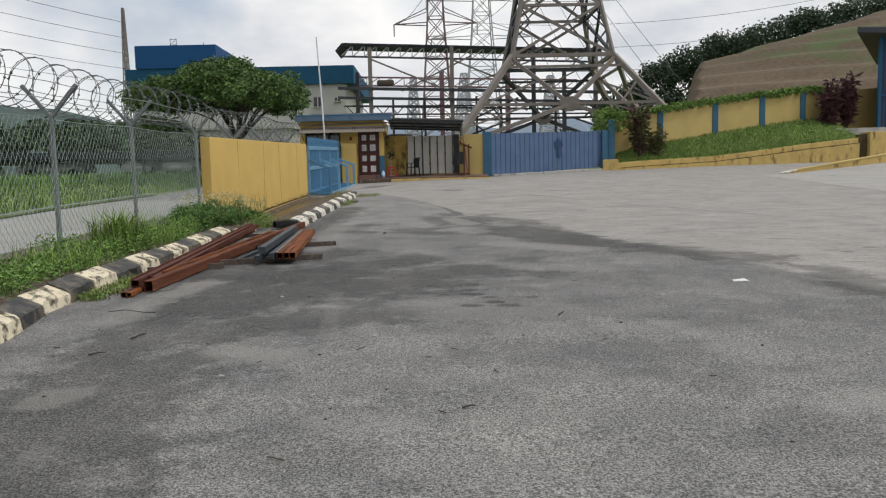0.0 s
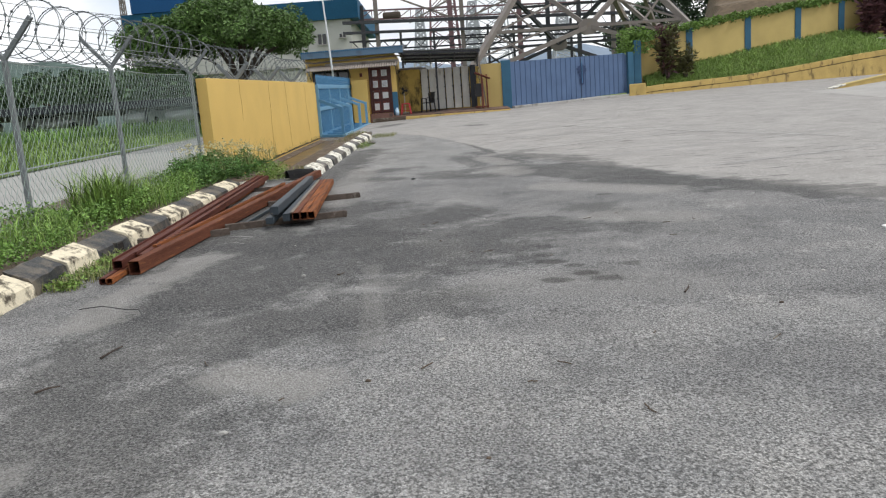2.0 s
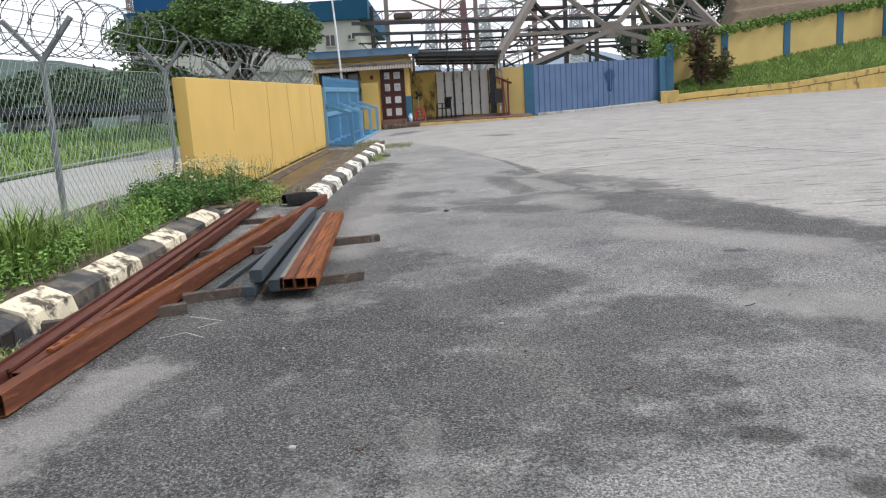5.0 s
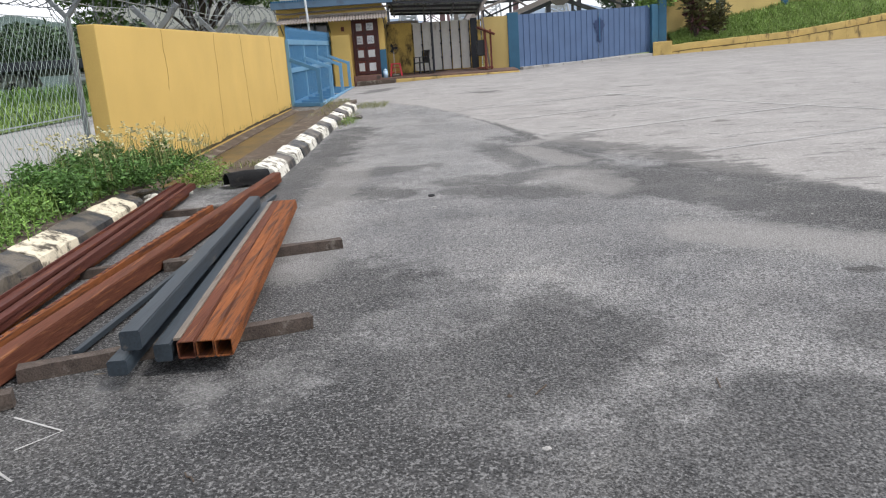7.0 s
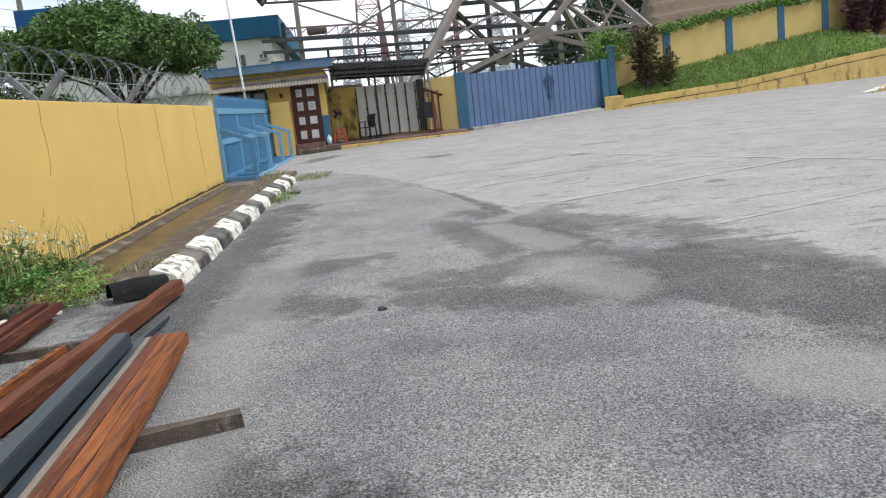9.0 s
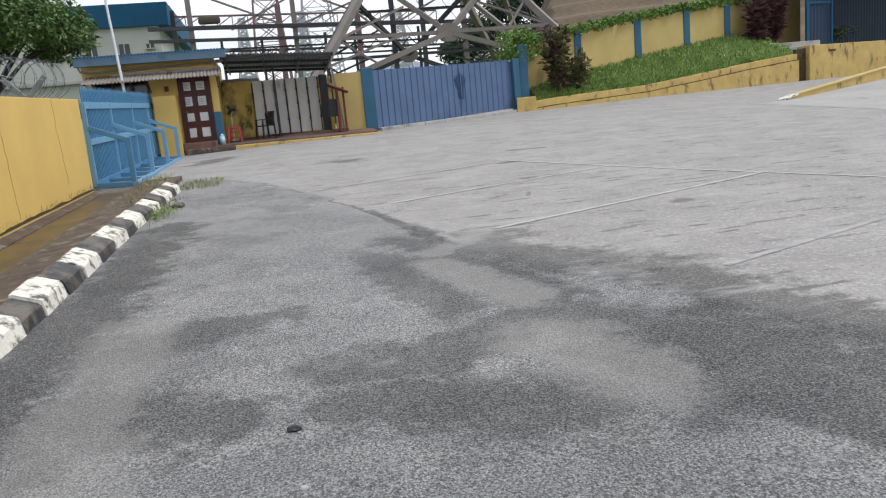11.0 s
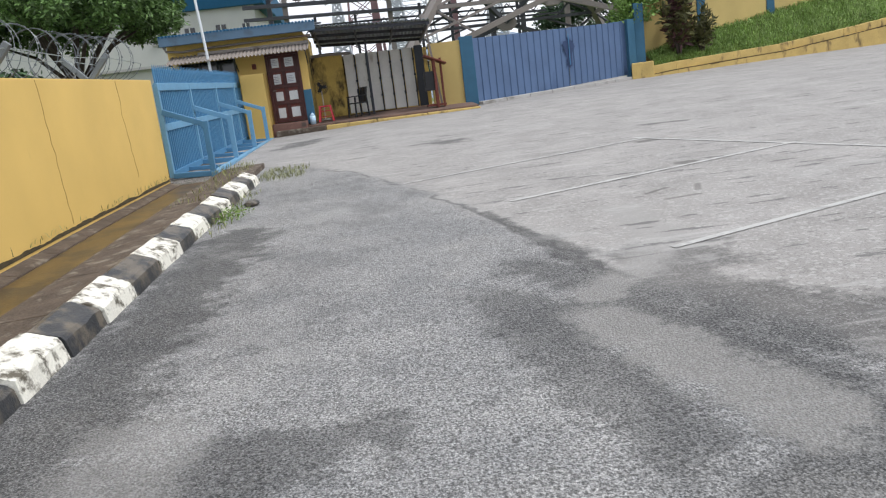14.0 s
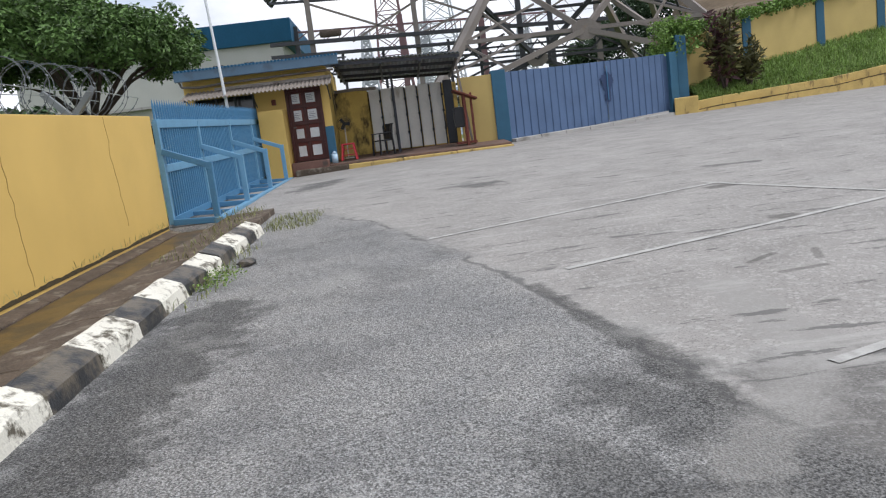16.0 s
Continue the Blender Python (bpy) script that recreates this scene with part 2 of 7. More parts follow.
M_GRASS_DRY = leaf_mat("dry_grass_blade", (0.19, 0.205, 0.075))
M_FLOWER = mat("pale_flower", (0.5, 0.46, 0.26), 0.8, 0, 0.15, 5, 30, 0)
M_TURF = mat("mown_turf", (0.13, 0.185, 0.05), 0.95, 0, 0.4, 0.8, 12, 0.6, (0.14, 0.13, 0.05), 0.35, 0.5)
M_ROAD_OUT = mat("pale_concrete_road", (0.265, 0.265, 0.25), 0.9, 0, 0.15, 0.8, 60, 0.15, (0.22, 0.21, 0.19), 0.35, 0.5)
M_LINE = mat("worn_white_road_paint", (0.39, 0.385, 0.368), 0.88, 0, 0.15, 3, 90, 0.1, (0.29, 0.285, 0.272), 0.65, 7.0)
M_LINE_FADED = mat("faded_road_paint", (0.315, 0.31, 0.298), 0.9, 0, 0.2, 3, 90, 0.12, (0.23, 0.227, 0.22), 0.7, 5.0)
M_HILL = mat("terraced_bare_earth", (0.105, 0.078, 0.05), 0.95, 0, 0.35, 0.08, 1.5, 0.5, (0.075, 0.1, 0.038), 0.52, 0.05, 3.0)
M_FOREST = mat("hazy_forest", (0.045, 0.075, 0.045), 0.95, 0, 0.5, 0.08, 0.9, 0.5)
M_RIDGE = mat("hazy_green_wooded_slope", (0.055, 0.085, 0.075), 0.95, 0, 0.4, 0.06, 0.8, 0.5)
M_HAZE = mat("blue_hazy_ridge", (0.17, 0.22, 0.28), 0.95, 0, 0.1, 0.02, 0.2, 0.0)
M_CAR = mat("silver_car_paint", (0.42, 0.44, 0.45), 0.3, 0.3, 0.08, 2, 20, 0)


# ---- building helpers ----
rng = np.random.default_rng(7)


def thing(name, loc, label, category, group="", kind=""):
    ob = new(name)
    ob.location = loc
    ob.empty_display_size = 0.2
    return tagged(ob, label, category, group, kind)


def base_of(ob):
    """Where the parts of ob are hung: a thing's own place, or the world's origin under a part."""
    return Vector((0, 0, 0)) if ob.type == "MESH" else Vector(ob.location)


def mesh_of(name, bm, material, smooth=False):
    me = bpy.data.meshes.new(name)
    bmesh.ops.recalc_face_normals(bm, faces=bm.faces[:])
    bm.to_mesh(me)
    bm.free()
    me.materials.append(material)
    if smooth:
        for p in me.polygons:
            p.use_smooth = True
    return me


def part(name, bm, material, parent=None, label="", smooth=False):
    """One mesh, given in world coordinates, under a thing or a part (or alone)."""
    ob = new(name, mesh_of(name, bm, material, smooth))
    if parent:
        ob.parent = parent
        ob.matrix_parent_inverse = Matrix.Translation(-base_of(parent))
    return tagged(ob, label)


def raw(name, verts, faces, material, parent=None, label="", kind=""):
    me = bpy.data.meshes.new(name)
    me.from_pydata(verts, [], faces)
    me.materials.append(material)
    ob = new(name, me)
    if parent:
        ob.parent = parent
        ob.matrix_parent_inverse = Matrix.Translation(-base_of(parent))
    return tagged(ob, label, kind=kind)


def hexa(bm, pts, bevel=0.0):
    """A box from its four bottom corners and its four top corners."""
    v = [bm.verts.new(p) for p in pts]
    fs = [bm.faces.new([v[i] for i in q]) for q in ((3, 2, 1, 0), (4, 5, 6, 7), (0, 1, 5, 4), (1, 2, 6, 5), (2, 3, 7, 6), (3, 0, 4, 7))]
    if bevel:
        es = list({e for f in fs for e in f.edges})
        bmesh.ops.bevel(bm, geom=es, offset=bevel, segments=2, affect="EDGES", profile=0.6)


def box(bm, x0, x1, y0, y1, z0, z1, bevel=0.0):
    hexa(bm, [(x0, y0, z0), (x1, y0, z0), (x1, y1, z0), (x0, y1, z0), (x0, y0, z1), (x1, y0, z1), (x1, y1, z1), (x0, y1, z1)], bevel)


def beam(bm, p, q, w, h=None, bevel=0.0, up=(0, 0, 1)):
    """A bar of section w by h from p to q."""
    h = h or w
    p, q = Vector(p), Vector(q)
    d = (q - p).normalized()
    u = Vector(up)
    if abs(d.dot(u)) > 0.98:
        u = Vector((0, 1, 0))
    s = d.cross(u).normalized() * (w / 2)
    t = s.cross(d).normalized() * (h / 2)
    hexa(bm, [p - s - t, p + s - t, q + s - t, q - s - t, p - s + t, p + s + t, q + s + t, q - s + t], bevel)


def wall_run(bm, a, b, thick, zb0, zt0, zb1, zt1, bevel=0.0):
    """A wall from a to b in plan, its face on that line and its body to the left of it, with a sloping foot and top."""
    a, b = Vector(a), Vector(b)
    n = Vector((-(b - a).y, (b - a).x)).normalized() * thick
    c, d = b + n, a + n
    hexa(bm, [(*a, zb0), (*b, zb1), (*c, zb1), (*d, zb0), (*a, zt0), (*b, zt1), (*c, zt1), (*d, zt0)], bevel)


def tube(bm, pts, r, sides=6, r_end=None):
    """A round bar along points."""
    pts = [Vector(p) for p in pts]
    rings = []
    side = None
    for i, p in enumerate(pts):
        d = (pts[min(i + 1, len(pts) - 1)] - pts[max(i - 1, 0)]).normalized()
        if side is None:
            side = d.orthogonal().normalized()
        side = (side - d * side.dot(d)).normalized()
        o = d.cross(side)
        rr = r if r_end is None else r + (r_end - r) * i / (len(pts) - 1)
        rings.append([bm.verts.new(p + (side * math.cos(2 * math.pi * k / sides) + o * math.sin(2 * math.pi * k / sides)) * rr) for k in range(sides)])
    for a, b in zip(rings, rings[1:]):
        for k in range(sides):
            bm.faces.new((a[k], a[(k + 1) % sides], b[(k + 1) % sides], b[k]))
    bm.faces.new(rings[0][::-1])
    bm.faces.new(rings[-1])


def B():
    return bmesh.new()


# ---- lie of the land ----
KY = [-700, -40, -10, 0, 6.5, 10, 15, 17.5, 20, 22.5, 25, 31, 37, 41, 60, 900]
KZ = [-2, -1, -0.33, -0.13, 0, 0.09, 0.22, 0.31, 0.41, 0.53, 0.65, 0.95, 1.17, 1.38, 1.7, 2.5]


def g(x, y):
    """Height of the ground."""
    s = min(max((y - 20) / 12, 0), 1)
    xx = min(max(x, -30), 40)
    return float(np.interp(y, KY, KZ)) + (0.009 if xx > 2 else 0.03) * (max(xx, -3) - 2) * s * s * (3 - 2 * s)


def kerb_x(y):
    """Front foot of the kerb of the verge."""
    return float(np.interp(y, [-6, 2, 4, 6, 7, 8, 9.5, 11, 12.3, 13.5, 14.9, 15.3, 15.35, 20.5, 25.7], [1.0, -0.35, -0.75, -1.12, -1.33, -1.40, -1.39, -1.41, -1.46, -1.5, -1.55, -1.55, -0.46, -0.42, -0.3]))


# ---- ground sheet ----
def ground_material():
    m = bpy.data.materials.new("old_asphalt_and_concrete_yard")
    m.use_nodes = True
    n, l = m.node_tree.nodes, m.node_tree.links
    b = n["Principled BSDF"]
    b.inputs["Roughness"].default_value = 0.85
    b.inputs["Specular IOR Level"].default_value = 0.3
    tc = n.new("ShaderNodeTexCoord")
    P = tc.outputs["Object"]
    xyz = n.new("ShaderNodeSeparateXYZ")
    l.new(P, xyz.inputs[0])

    def mth(op, a, c, d=None):
        k = n.new("ShaderNodeMath")
        k.operation = op
        for i, v in enumerate((a, c, d)):
            if v is None:
                continue
            if isinstance(v, (int, float)):
                k.inputs[i].default_value = v
            else:
                l.new(v, k.inputs[i])
        return k.outputs[0]

    def noise_of(scale, detail=4, rough=0.55, vec=None):
        k = n.new("ShaderNodeTexNoise")
        k.inputs["Scale"].default_value, k.inputs["Detail"].default_value, k.inputs["Roughness"].default_value = scale, detail, rough
        l.new(vec or P, k.inputs["Vector"])
        return k.outputs["Fac"]

    def rng_map(v, a, c, d=0.0, e=1.0, smooth=True):
        k = n.new("ShaderNodeMapRange")
        if smooth:
            k.interpolation_type = "SMOOTHSTEP"
        for i, q in zip(("From Min", "From Max", "To Min", "To Max"), (a, c, d, e)):
            k.inputs[i].default_value = q
        l.new(v, k.inputs["Value"])
        return k.outputs[0]

    def mix(f, a, c, blend="MIX"):
        k = n.new("ShaderNodeMix")
        k.data_type, k.blend_type = "RGBA", blend
        for s, v in ((0, f), (6, a), (7, c)):
            if isinstance(v, tuple):
                k.inputs[s].default_value = (*v, 1)
            elif isinstance(v, (int, float)):
                k.inputs[s].default_value = v
            else:
                l.new(v, k.inputs[s])
        return k.outputs[2]

    big = noise_of(0.35, 5)
    mid = noise_of(1.3, 6, 0.6)
    blot = noise_of(4.0, 5, 0.6)
    grain = n.new("ShaderNodeTexVoronoi")
    grain.inputs["Scale"].default_value = 95
    l.new(P, grain.inputs["Vector"])
    speck = noise_of(140, 2)
    # edge between the coarse asphalt and the smooth paving
    yy = rng_map(xyz.outputs["Y"], 0, 40, 0, 1, False)
    ramp = n.new("ShaderNodeValToRGB")
    cr = ramp.color_ramp
    stops = [(0, 8.0), (6.5, 6.6), (10, 5.9), (13.6, 4.45), (15.9, 3.5), (17.5, 2.95), (20.6, 2.3), (24.3, 1.15), (26, 0.2), (30, -3)]
    for i, (sy, sx) in enumerate(stops):
        e = cr.elements[i] if i < 2 else cr.elements.new(sy / 40)
        e.position = sy / 40
        v = (sx + 5) / 20
        e.color = (v, v, v, 1)
    l.new(yy, ramp.inputs[0])
    xe = mth("MULTIPLY_ADD", ramp.outputs[0], 20, -5)
    dist = mth("SUBTRACT", xyz.outputs["X"], xe)
    wob = mth("MULTIPLY_ADD", mid, 0.7, -0.35)
    dist = mth("ADD", dist, mth("MULTIPLY", wob, 0.75))
    smooth_zone = rng_map(dist, -0.2, 0.2)
    clod = n.new("ShaderNodeTexVoronoi")
    clod.inputs["Scale"].default_value = 42
    l.new(P, clod.inputs["Vector"])
    sep = n.new("ShaderNodeSeparateColor")
    l.new(clod.outputs["Color"], sep.inputs[0])
    coarse = noise_of(30, 4, 0.75)
    pit = noise_of(78, 2, 0.6)
    asphalt = mix(rng_map(mid, 0.36, 0.64), (0.26, 0.26, 0.257), (0.33, 0.326, 0.316))
    relief = mth("MULTIPLY", rng_map(pit, 0.38, 0.62, 0.46, 1.54, False), rng_map(noise_of(150, 1), 0.35, 0.65, 0.7, 1.3, False))
    clump = rng_map(noise_of(36, 3, 0.7), 0.36, 0.64, 0.88, 1.12, False)
    relief = mth("MULTIPLY", relief, clump)
    asphalt = mix(1.0, asphalt, relief, "MULTIPLY")
    asphalt = mix(mth("MULTIPLY", rng_map(sep.outputs[0], 0.93, 0.97), 0.5), asphalt, (0.46, 0.455, 0.44))
    asphalt = mix(mth("MULTIPLY", rng_map(coarse, 0.56, 0.66), 0.5), asphalt, (0.085, 0.087, 0.089))
    worn = mth("ADD", xyz.outputs["Y"], mth("MULTIPLY_ADD", big, 9, -4.5))
    tone = mix(rng_map(worn, 5.0, 7.2), (0.70, 0.70, 0.70), (0.6, 0.6, 0.605))
    tone = mix(rng_map(worn, 11.5, 16.5), tone, (0.8, 0.8, 0.8))
    patch = noise_of(0.9, 7, 0.62)
    tone = mix(mth("MULTIPLY", rng_map(patch, 0.5, 0.6), 0.5), tone, mix(1.0, tone, (0.62, 0.62, 0.63), "MULTIPLY"))
    tone = mix(mth("MULTIPLY", rng_map(patch, 0.42, 0.34), 0.6), tone, (0.85, 0.84, 0.82))
    asphalt = mix(1.0, asphalt, tone, "MULTIPLY")
    paving = mix(rng_map(mid, 0.3, 0.7), (0.232, 0.222, 0.209), (0.300, 0.287, 0.271))
    paving = mix(mth("MULTIPLY", rng_map(pit, 0.54, 0.62), 0.6), paving, (0.12, 0.116, 0.112))
    paving = mix(mth("MULTIPLY", rng_map(sep.outputs[0], 0.7, 0.95), 0.4), paving, (0.45, 0.44, 0.42))
    paving = mix(mth("MULTIPLY", rng_map(coarse, 0.54, 0.7), 0.35), paving, (0.17, 0.165, 0.16))
    col = mix(smooth_zone, asphalt, paving)
    # worn streaks, damp patches and shade painted round the steel stock, with ragged edges: from x, y to x, y, half
    # width, weight
    streaks_far = [(2.47, 19.9, 2.73, 18.3, 0.065, 0.85), (2.73, 18.5, 2.86, 17.4, 0.14, 0.9), (2.45, 17.75, 2.8, 17.2, 0.22, 0.7), (-0.35, 13.6, -0.2, 16.4, 0.5, 0.9), (0.0, 14.5, 0.9, 14.1, 0.3, 0.8), (3.46, 17.5, 2.76, 16.85, 0.33, 0.75), (2.84, 16.6, 3.08, 14.85, 0.26, 0.8), (3.35, 16.45, 4.1, 15.3, 0.38, 0.85),
                   (4.1, 15.3, 4.6, 12.5, 0.3, 0.9), (3.12, 14.9, 3.4, 14.0, 0.33, 0.75), (3.4, 14.0, 4.0, 12.9, 0.6, 0.8), (2.06, 14.4, 2.74, 14.8, 0.22, 0.7),
                   (1.77, 13.9, 2.55, 13.6, 0.33, 0.7), (-0.2, 15.7, 0.0, 20.4, 0.36, 0.9), (1.47, 14.5, 1.8, 14.6, 0.18, 0.5), (0.1, 15.25, 1.2, 15.7, 0.24, 0.65),
                   (2.13, 17.2, 2.4, 15.2, 0.2, 0.65), (2.6, 27.0, 3.0, 26.8, 0.3, 0.9), (6.2, 25.4, 6.8, 25.25, 0.1, 0.8), (-0.4, 30.8, -0.1, 31.8, 0.4, 0.9)]
    # the strokes by the steel piles darken wet ground and paint in deep shade
    streaks_and_shade_near = [(-0.75, 8.5, -0.3, 11.9, 0.45, 1.0),(-0.5, 9.35, 0.9, 8.95, 0.8, 1.0), (-0.4, 8.2, 0.5, 7.9, 0.5, 0.85), (0.2, 7.1, 0.85, 7.6, 0.5, 0.9), (0.3, 6.1, 1.6, 6.6, 0.42, 0.75), (1.5, 14.35, 2.1, 14.25, 0.16, 0.7),(4.3, 12.9, 4.62, 11.6, 0.45, 0.9), (4.62, 11.6, 6.2, 9.5, 0.45, 0.85), (3.2, 14.0, 4.3, 11.8, 0.45, 0.8), (0.38, 7.6, 1.9, 8.3, 0.75, 0.85), (1.7, 8.8, 2.8, 8.9, 0.5, 0.75), (-0.3, 8.6, 0.5, 10.9, 0.75, 0.9), (0.6, 9.0, 1.8, 10.0, 0.55, 0.8),
                    (1.4, 7.1, 1.6, 7.0, 0.22, 0.6), (3.37, 9.9, 3.47, 8.6, 0.24, 0.6), (0.5, 10.7, 1.6, 10.3, 0.45, 0.4), (-0.1, 5.4, -0.1, 6.9, 0.38, 0.75),
                    (-0.1, 6.9, 0.3, 9.6, 0.5, 0.9), (0.94, 6.2, 1.32, 6.8, 0.22, 0.5), (0.35, 2.6, 0.2, 4.9, 0.6, 0.75), (6.4, 7.0, 6.6, 8.5, 0.3, 0.7),
                    (3.23, 17.6, 3.28, 16.4, 0.28, 0.7)]
    spots = [(2.53, 7.45, 2.63, 7.43, 0.07, 1.0), (2.71, 7.28, 2.76, 7.27, 0.05, 0.8), (2.75, 7.03, 2.81, 7.02, 0.065, 1.0), (2.51, 6.89, 2.59, 6.87, 0.065, 0.95), (2.84, 6.87, 2.92, 6.85, 0.07, 0.8), (3.12, 7.22, 3.16, 7.22, 0.06, 0.7), (2.55, 7.7, 2.6, 7.69, 0.06, 0.6), (3.72, 15.9, 3.76, 15.9, 0.05, 0.8), (4.0, 15.5, 4.05, 15.5, 0.05, 0.8), (3.66, 10.7, 3.74, 10.7, 0.06, 0.9), (4.1, 19.38, 4.42, 19.42, 0.03, 0.7), (4.05, 19.75, 4.3, 19.92, 0.03, 0.75), (4.5, 19.62, 4.62, 19.9, 0.03, 0.6), (5.4, 23.4, 5.6, 23.45, 0.12, 0.9), (5.05, 21.2, 5.15, 21.22, 0.1, 0.8), (5.7, 18.0, 5.8, 18.03, 0.1, 0.8)]
    bare = [(2.61, 16.6, 2.94, 15.3, 0.2, 0.85), (2.76, 14.45, 2.93, 13.65, 0.3, 0.7), (3.58, 19.3, 3.55, 17.8, 0.16, 0.8), (3.5, 17.9, 2.66, 17.0, 0.15, 0.85),
            (3.2, 11.8, 4.36, 10.8, 0.3, 0.75), (3.36, 9.24, 4.09, 8.94, 0.25, 0.7), (-0.5, 7.8, -0.32, 8.6, 0.2, 0.8), (0.36, 11.5, 0.28, 15.9, 0.25, 0.6),
            (0.75, 5.46, 1.07, 5.3, 0.16, 0.75), (1.21, 7.7, 1.39, 5.8, 0.07, 0.3), (2.2, 6.9, 3.3, 6.6, 0.3, 0.35), (-0.58, 6.6, -0.6, 7.5, 0.18, 0.8), (0.0, 4.35, 0.05, 4.5, 0.14, 0.6)]
    def stroke_field(rows, rag, amp):
        """Strongest of some strokes, each a straight stretch with a ragged edge."""
        best = None
        for x0, y0, x1, y1, half, wt in rows:
            dx, dy = x1 - x0, y1 - y0
            ln = math.hypot(dx, dy)
            ux, uy = dx / ln, dy / ln
            side = mth("MULTIPLY_ADD", xyz.outputs["X"], -uy, mth("MULTIPLY_ADD", xyz.outputs["Y"], ux, x0 * uy - y0 * ux))
            mid_u = -(x0 + x1) / 2 * ux - (y0 + y1) / 2 * uy
            along = mth("ABSOLUTE", mth("MULTIPLY_ADD", xyz.outputs["X"], ux, mth("MULTIPLY_ADD", xyz.outputs["Y"], uy, mid_u)), 0)
            past = mth("MAXIMUM", mth("ADD", along, -ln / 2), 0.0)
            d = mth("SQRT", mth("MULTIPLY_ADD", past, past, mth("MULTIPLY", side, side)), 0)
            r = mth("ADD", mth("MULTIPLY", d, 1 / half), mth("MULTIPLY", rag, amp))
            f = mth("MULTIPLY", rng_map(r, 1.45, 0.6), wt)
            best = f if best is None else mth("MAXIMUM", best, f)
        return best

    rag = mth("MULTIPLY_ADD", noise_of(2.6, 9, 0.74), 5.6, -2.8)
    blots = stroke_field(spots, mth("MULTIPLY_ADD", noise_of(11, 6, 0.65), 3.6, -1.8), 0.5)
    dark = stroke_field(streaks_far + streaks_and_shade_near, rag, 0.8)
    pale = stroke_field(bare, rag, 0.75)
    col = mix(mth("MULTIPLY", dark, 0.95), col, mix(1.0, col, (0.285, 0.285, 0.285), "MULTIPLY"))
    smoothed = mix(rng_map(pit, 0.4, 0.6), (0.225, 0.218, 0.205), (0.285, 0.277, 0.262))
    col = mix(mth("MULTIPLY", pale, 0.85), col, smoothed)
    col = mix(mth("MULTIPLY", blots, 0.9), col, mix(1.0, col, (0.36, 0.355, 0.345), "MULTIPLY"))
    speckle = mth("MULTIPLY", mth("MULTIPLY", rng_map(noise_of(70, 2, 0.6), 0.54, 0.62), dark), 0.5)
    col = mix(speckle, col, (0.32, 0.318, 0.31))
    # loose dark blots, dust and a fine tar line along the joint
    bl = mth("MULTIPLY", rng_map(blot, 0.62, 0.72), rng_map(big, 0.45, 0.6))
    col = mix(mth("MULTIPLY", bl, 0.4), col, (0.10, 0.10, 0.10))
    joint = mth("MULTIPLY", rng_map(mth("ABSOLUTE", mth("ADD", dist, mth("MULTIPLY", mth("ADD", blot, -0.5), 0.16)), 0), 0.045, 0.012), rng_map(mid, 0.42, 0.5))
    joint = mth("MULTIPLY", joint, rng_map(xyz.outputs["Y"], 16.5, 18))
    col = mix(mth("MULTIPLY", joint, 0.6), col, (0.06, 0.06, 0.06))
    dust = rng_map(noise_of(0.8, 6, 0.7), 0.56, 0.68)
    col = mix(mth("MULTIPLY", dust, 0.35), col, (0.33, 0.325, 0.31))
    # long scratches and rain marks across the paving
    mp = n.new("ShaderNodeMapping")
    mp.inputs["Rotation"].default_value, mp.inputs["Scale"].default_value = (0, 0, radians(-10)), (0.5, 2.4, 1)
    l.new(P, mp.inputs[0])
    scr = rng_map(noise_of(3.1, 6, 0.66, mp.outputs[0]), 0.59, 0.63)
    col = mix(mth("MULTIPLY", mth("MULTIPLY", scr, smooth_zone), 0.75), col, (0.095, 0.092, 0.09))
    chalky = mth("MULTIPLY", rng_map(noise_of(2.2, 6, 0.65, mp.outputs[0]), 0.56, 0.68), smooth_zone)
    col = mix(mth("MULTIPLY", chalky, 0.5), col, (0.36, 0.352, 0.335))
    # turf beyond the yard
    out = mth("MAXIMUM", rng_map(xyz.outputs["X"], -8.9, -9.1), rng_map(xyz.outputs["Y"], 47, 48))
    out = mth("MAXIMUM", out, rng_map(xyz.outputs["X"], 60, 62))
    turf = mix(rng_map(mid, 0.35, 0.65), (0.075, 0.13, 0.03), (0.16, 0.2, 0.06))
    col = mix(out, col, turf)
    l.new(col, b.inputs["Base Color"])
    bp = n.new("ShaderNodeBump")
    bp.inputs["Strength"].default_value, bp.inputs["Distance"].default_value = 0.8, 0.012
    hh = mth("ADD", mth("MULTIPLY", grain.outputs["Distance"], mth("SUBTRACT", 1.15, smooth_zone)), mth("MULTIPLY", blot, 0.8))
    l.new(hh, bp.inputs["Height"])
    l.new(bp.outputs[0], b.inputs["Normal"])
    return m


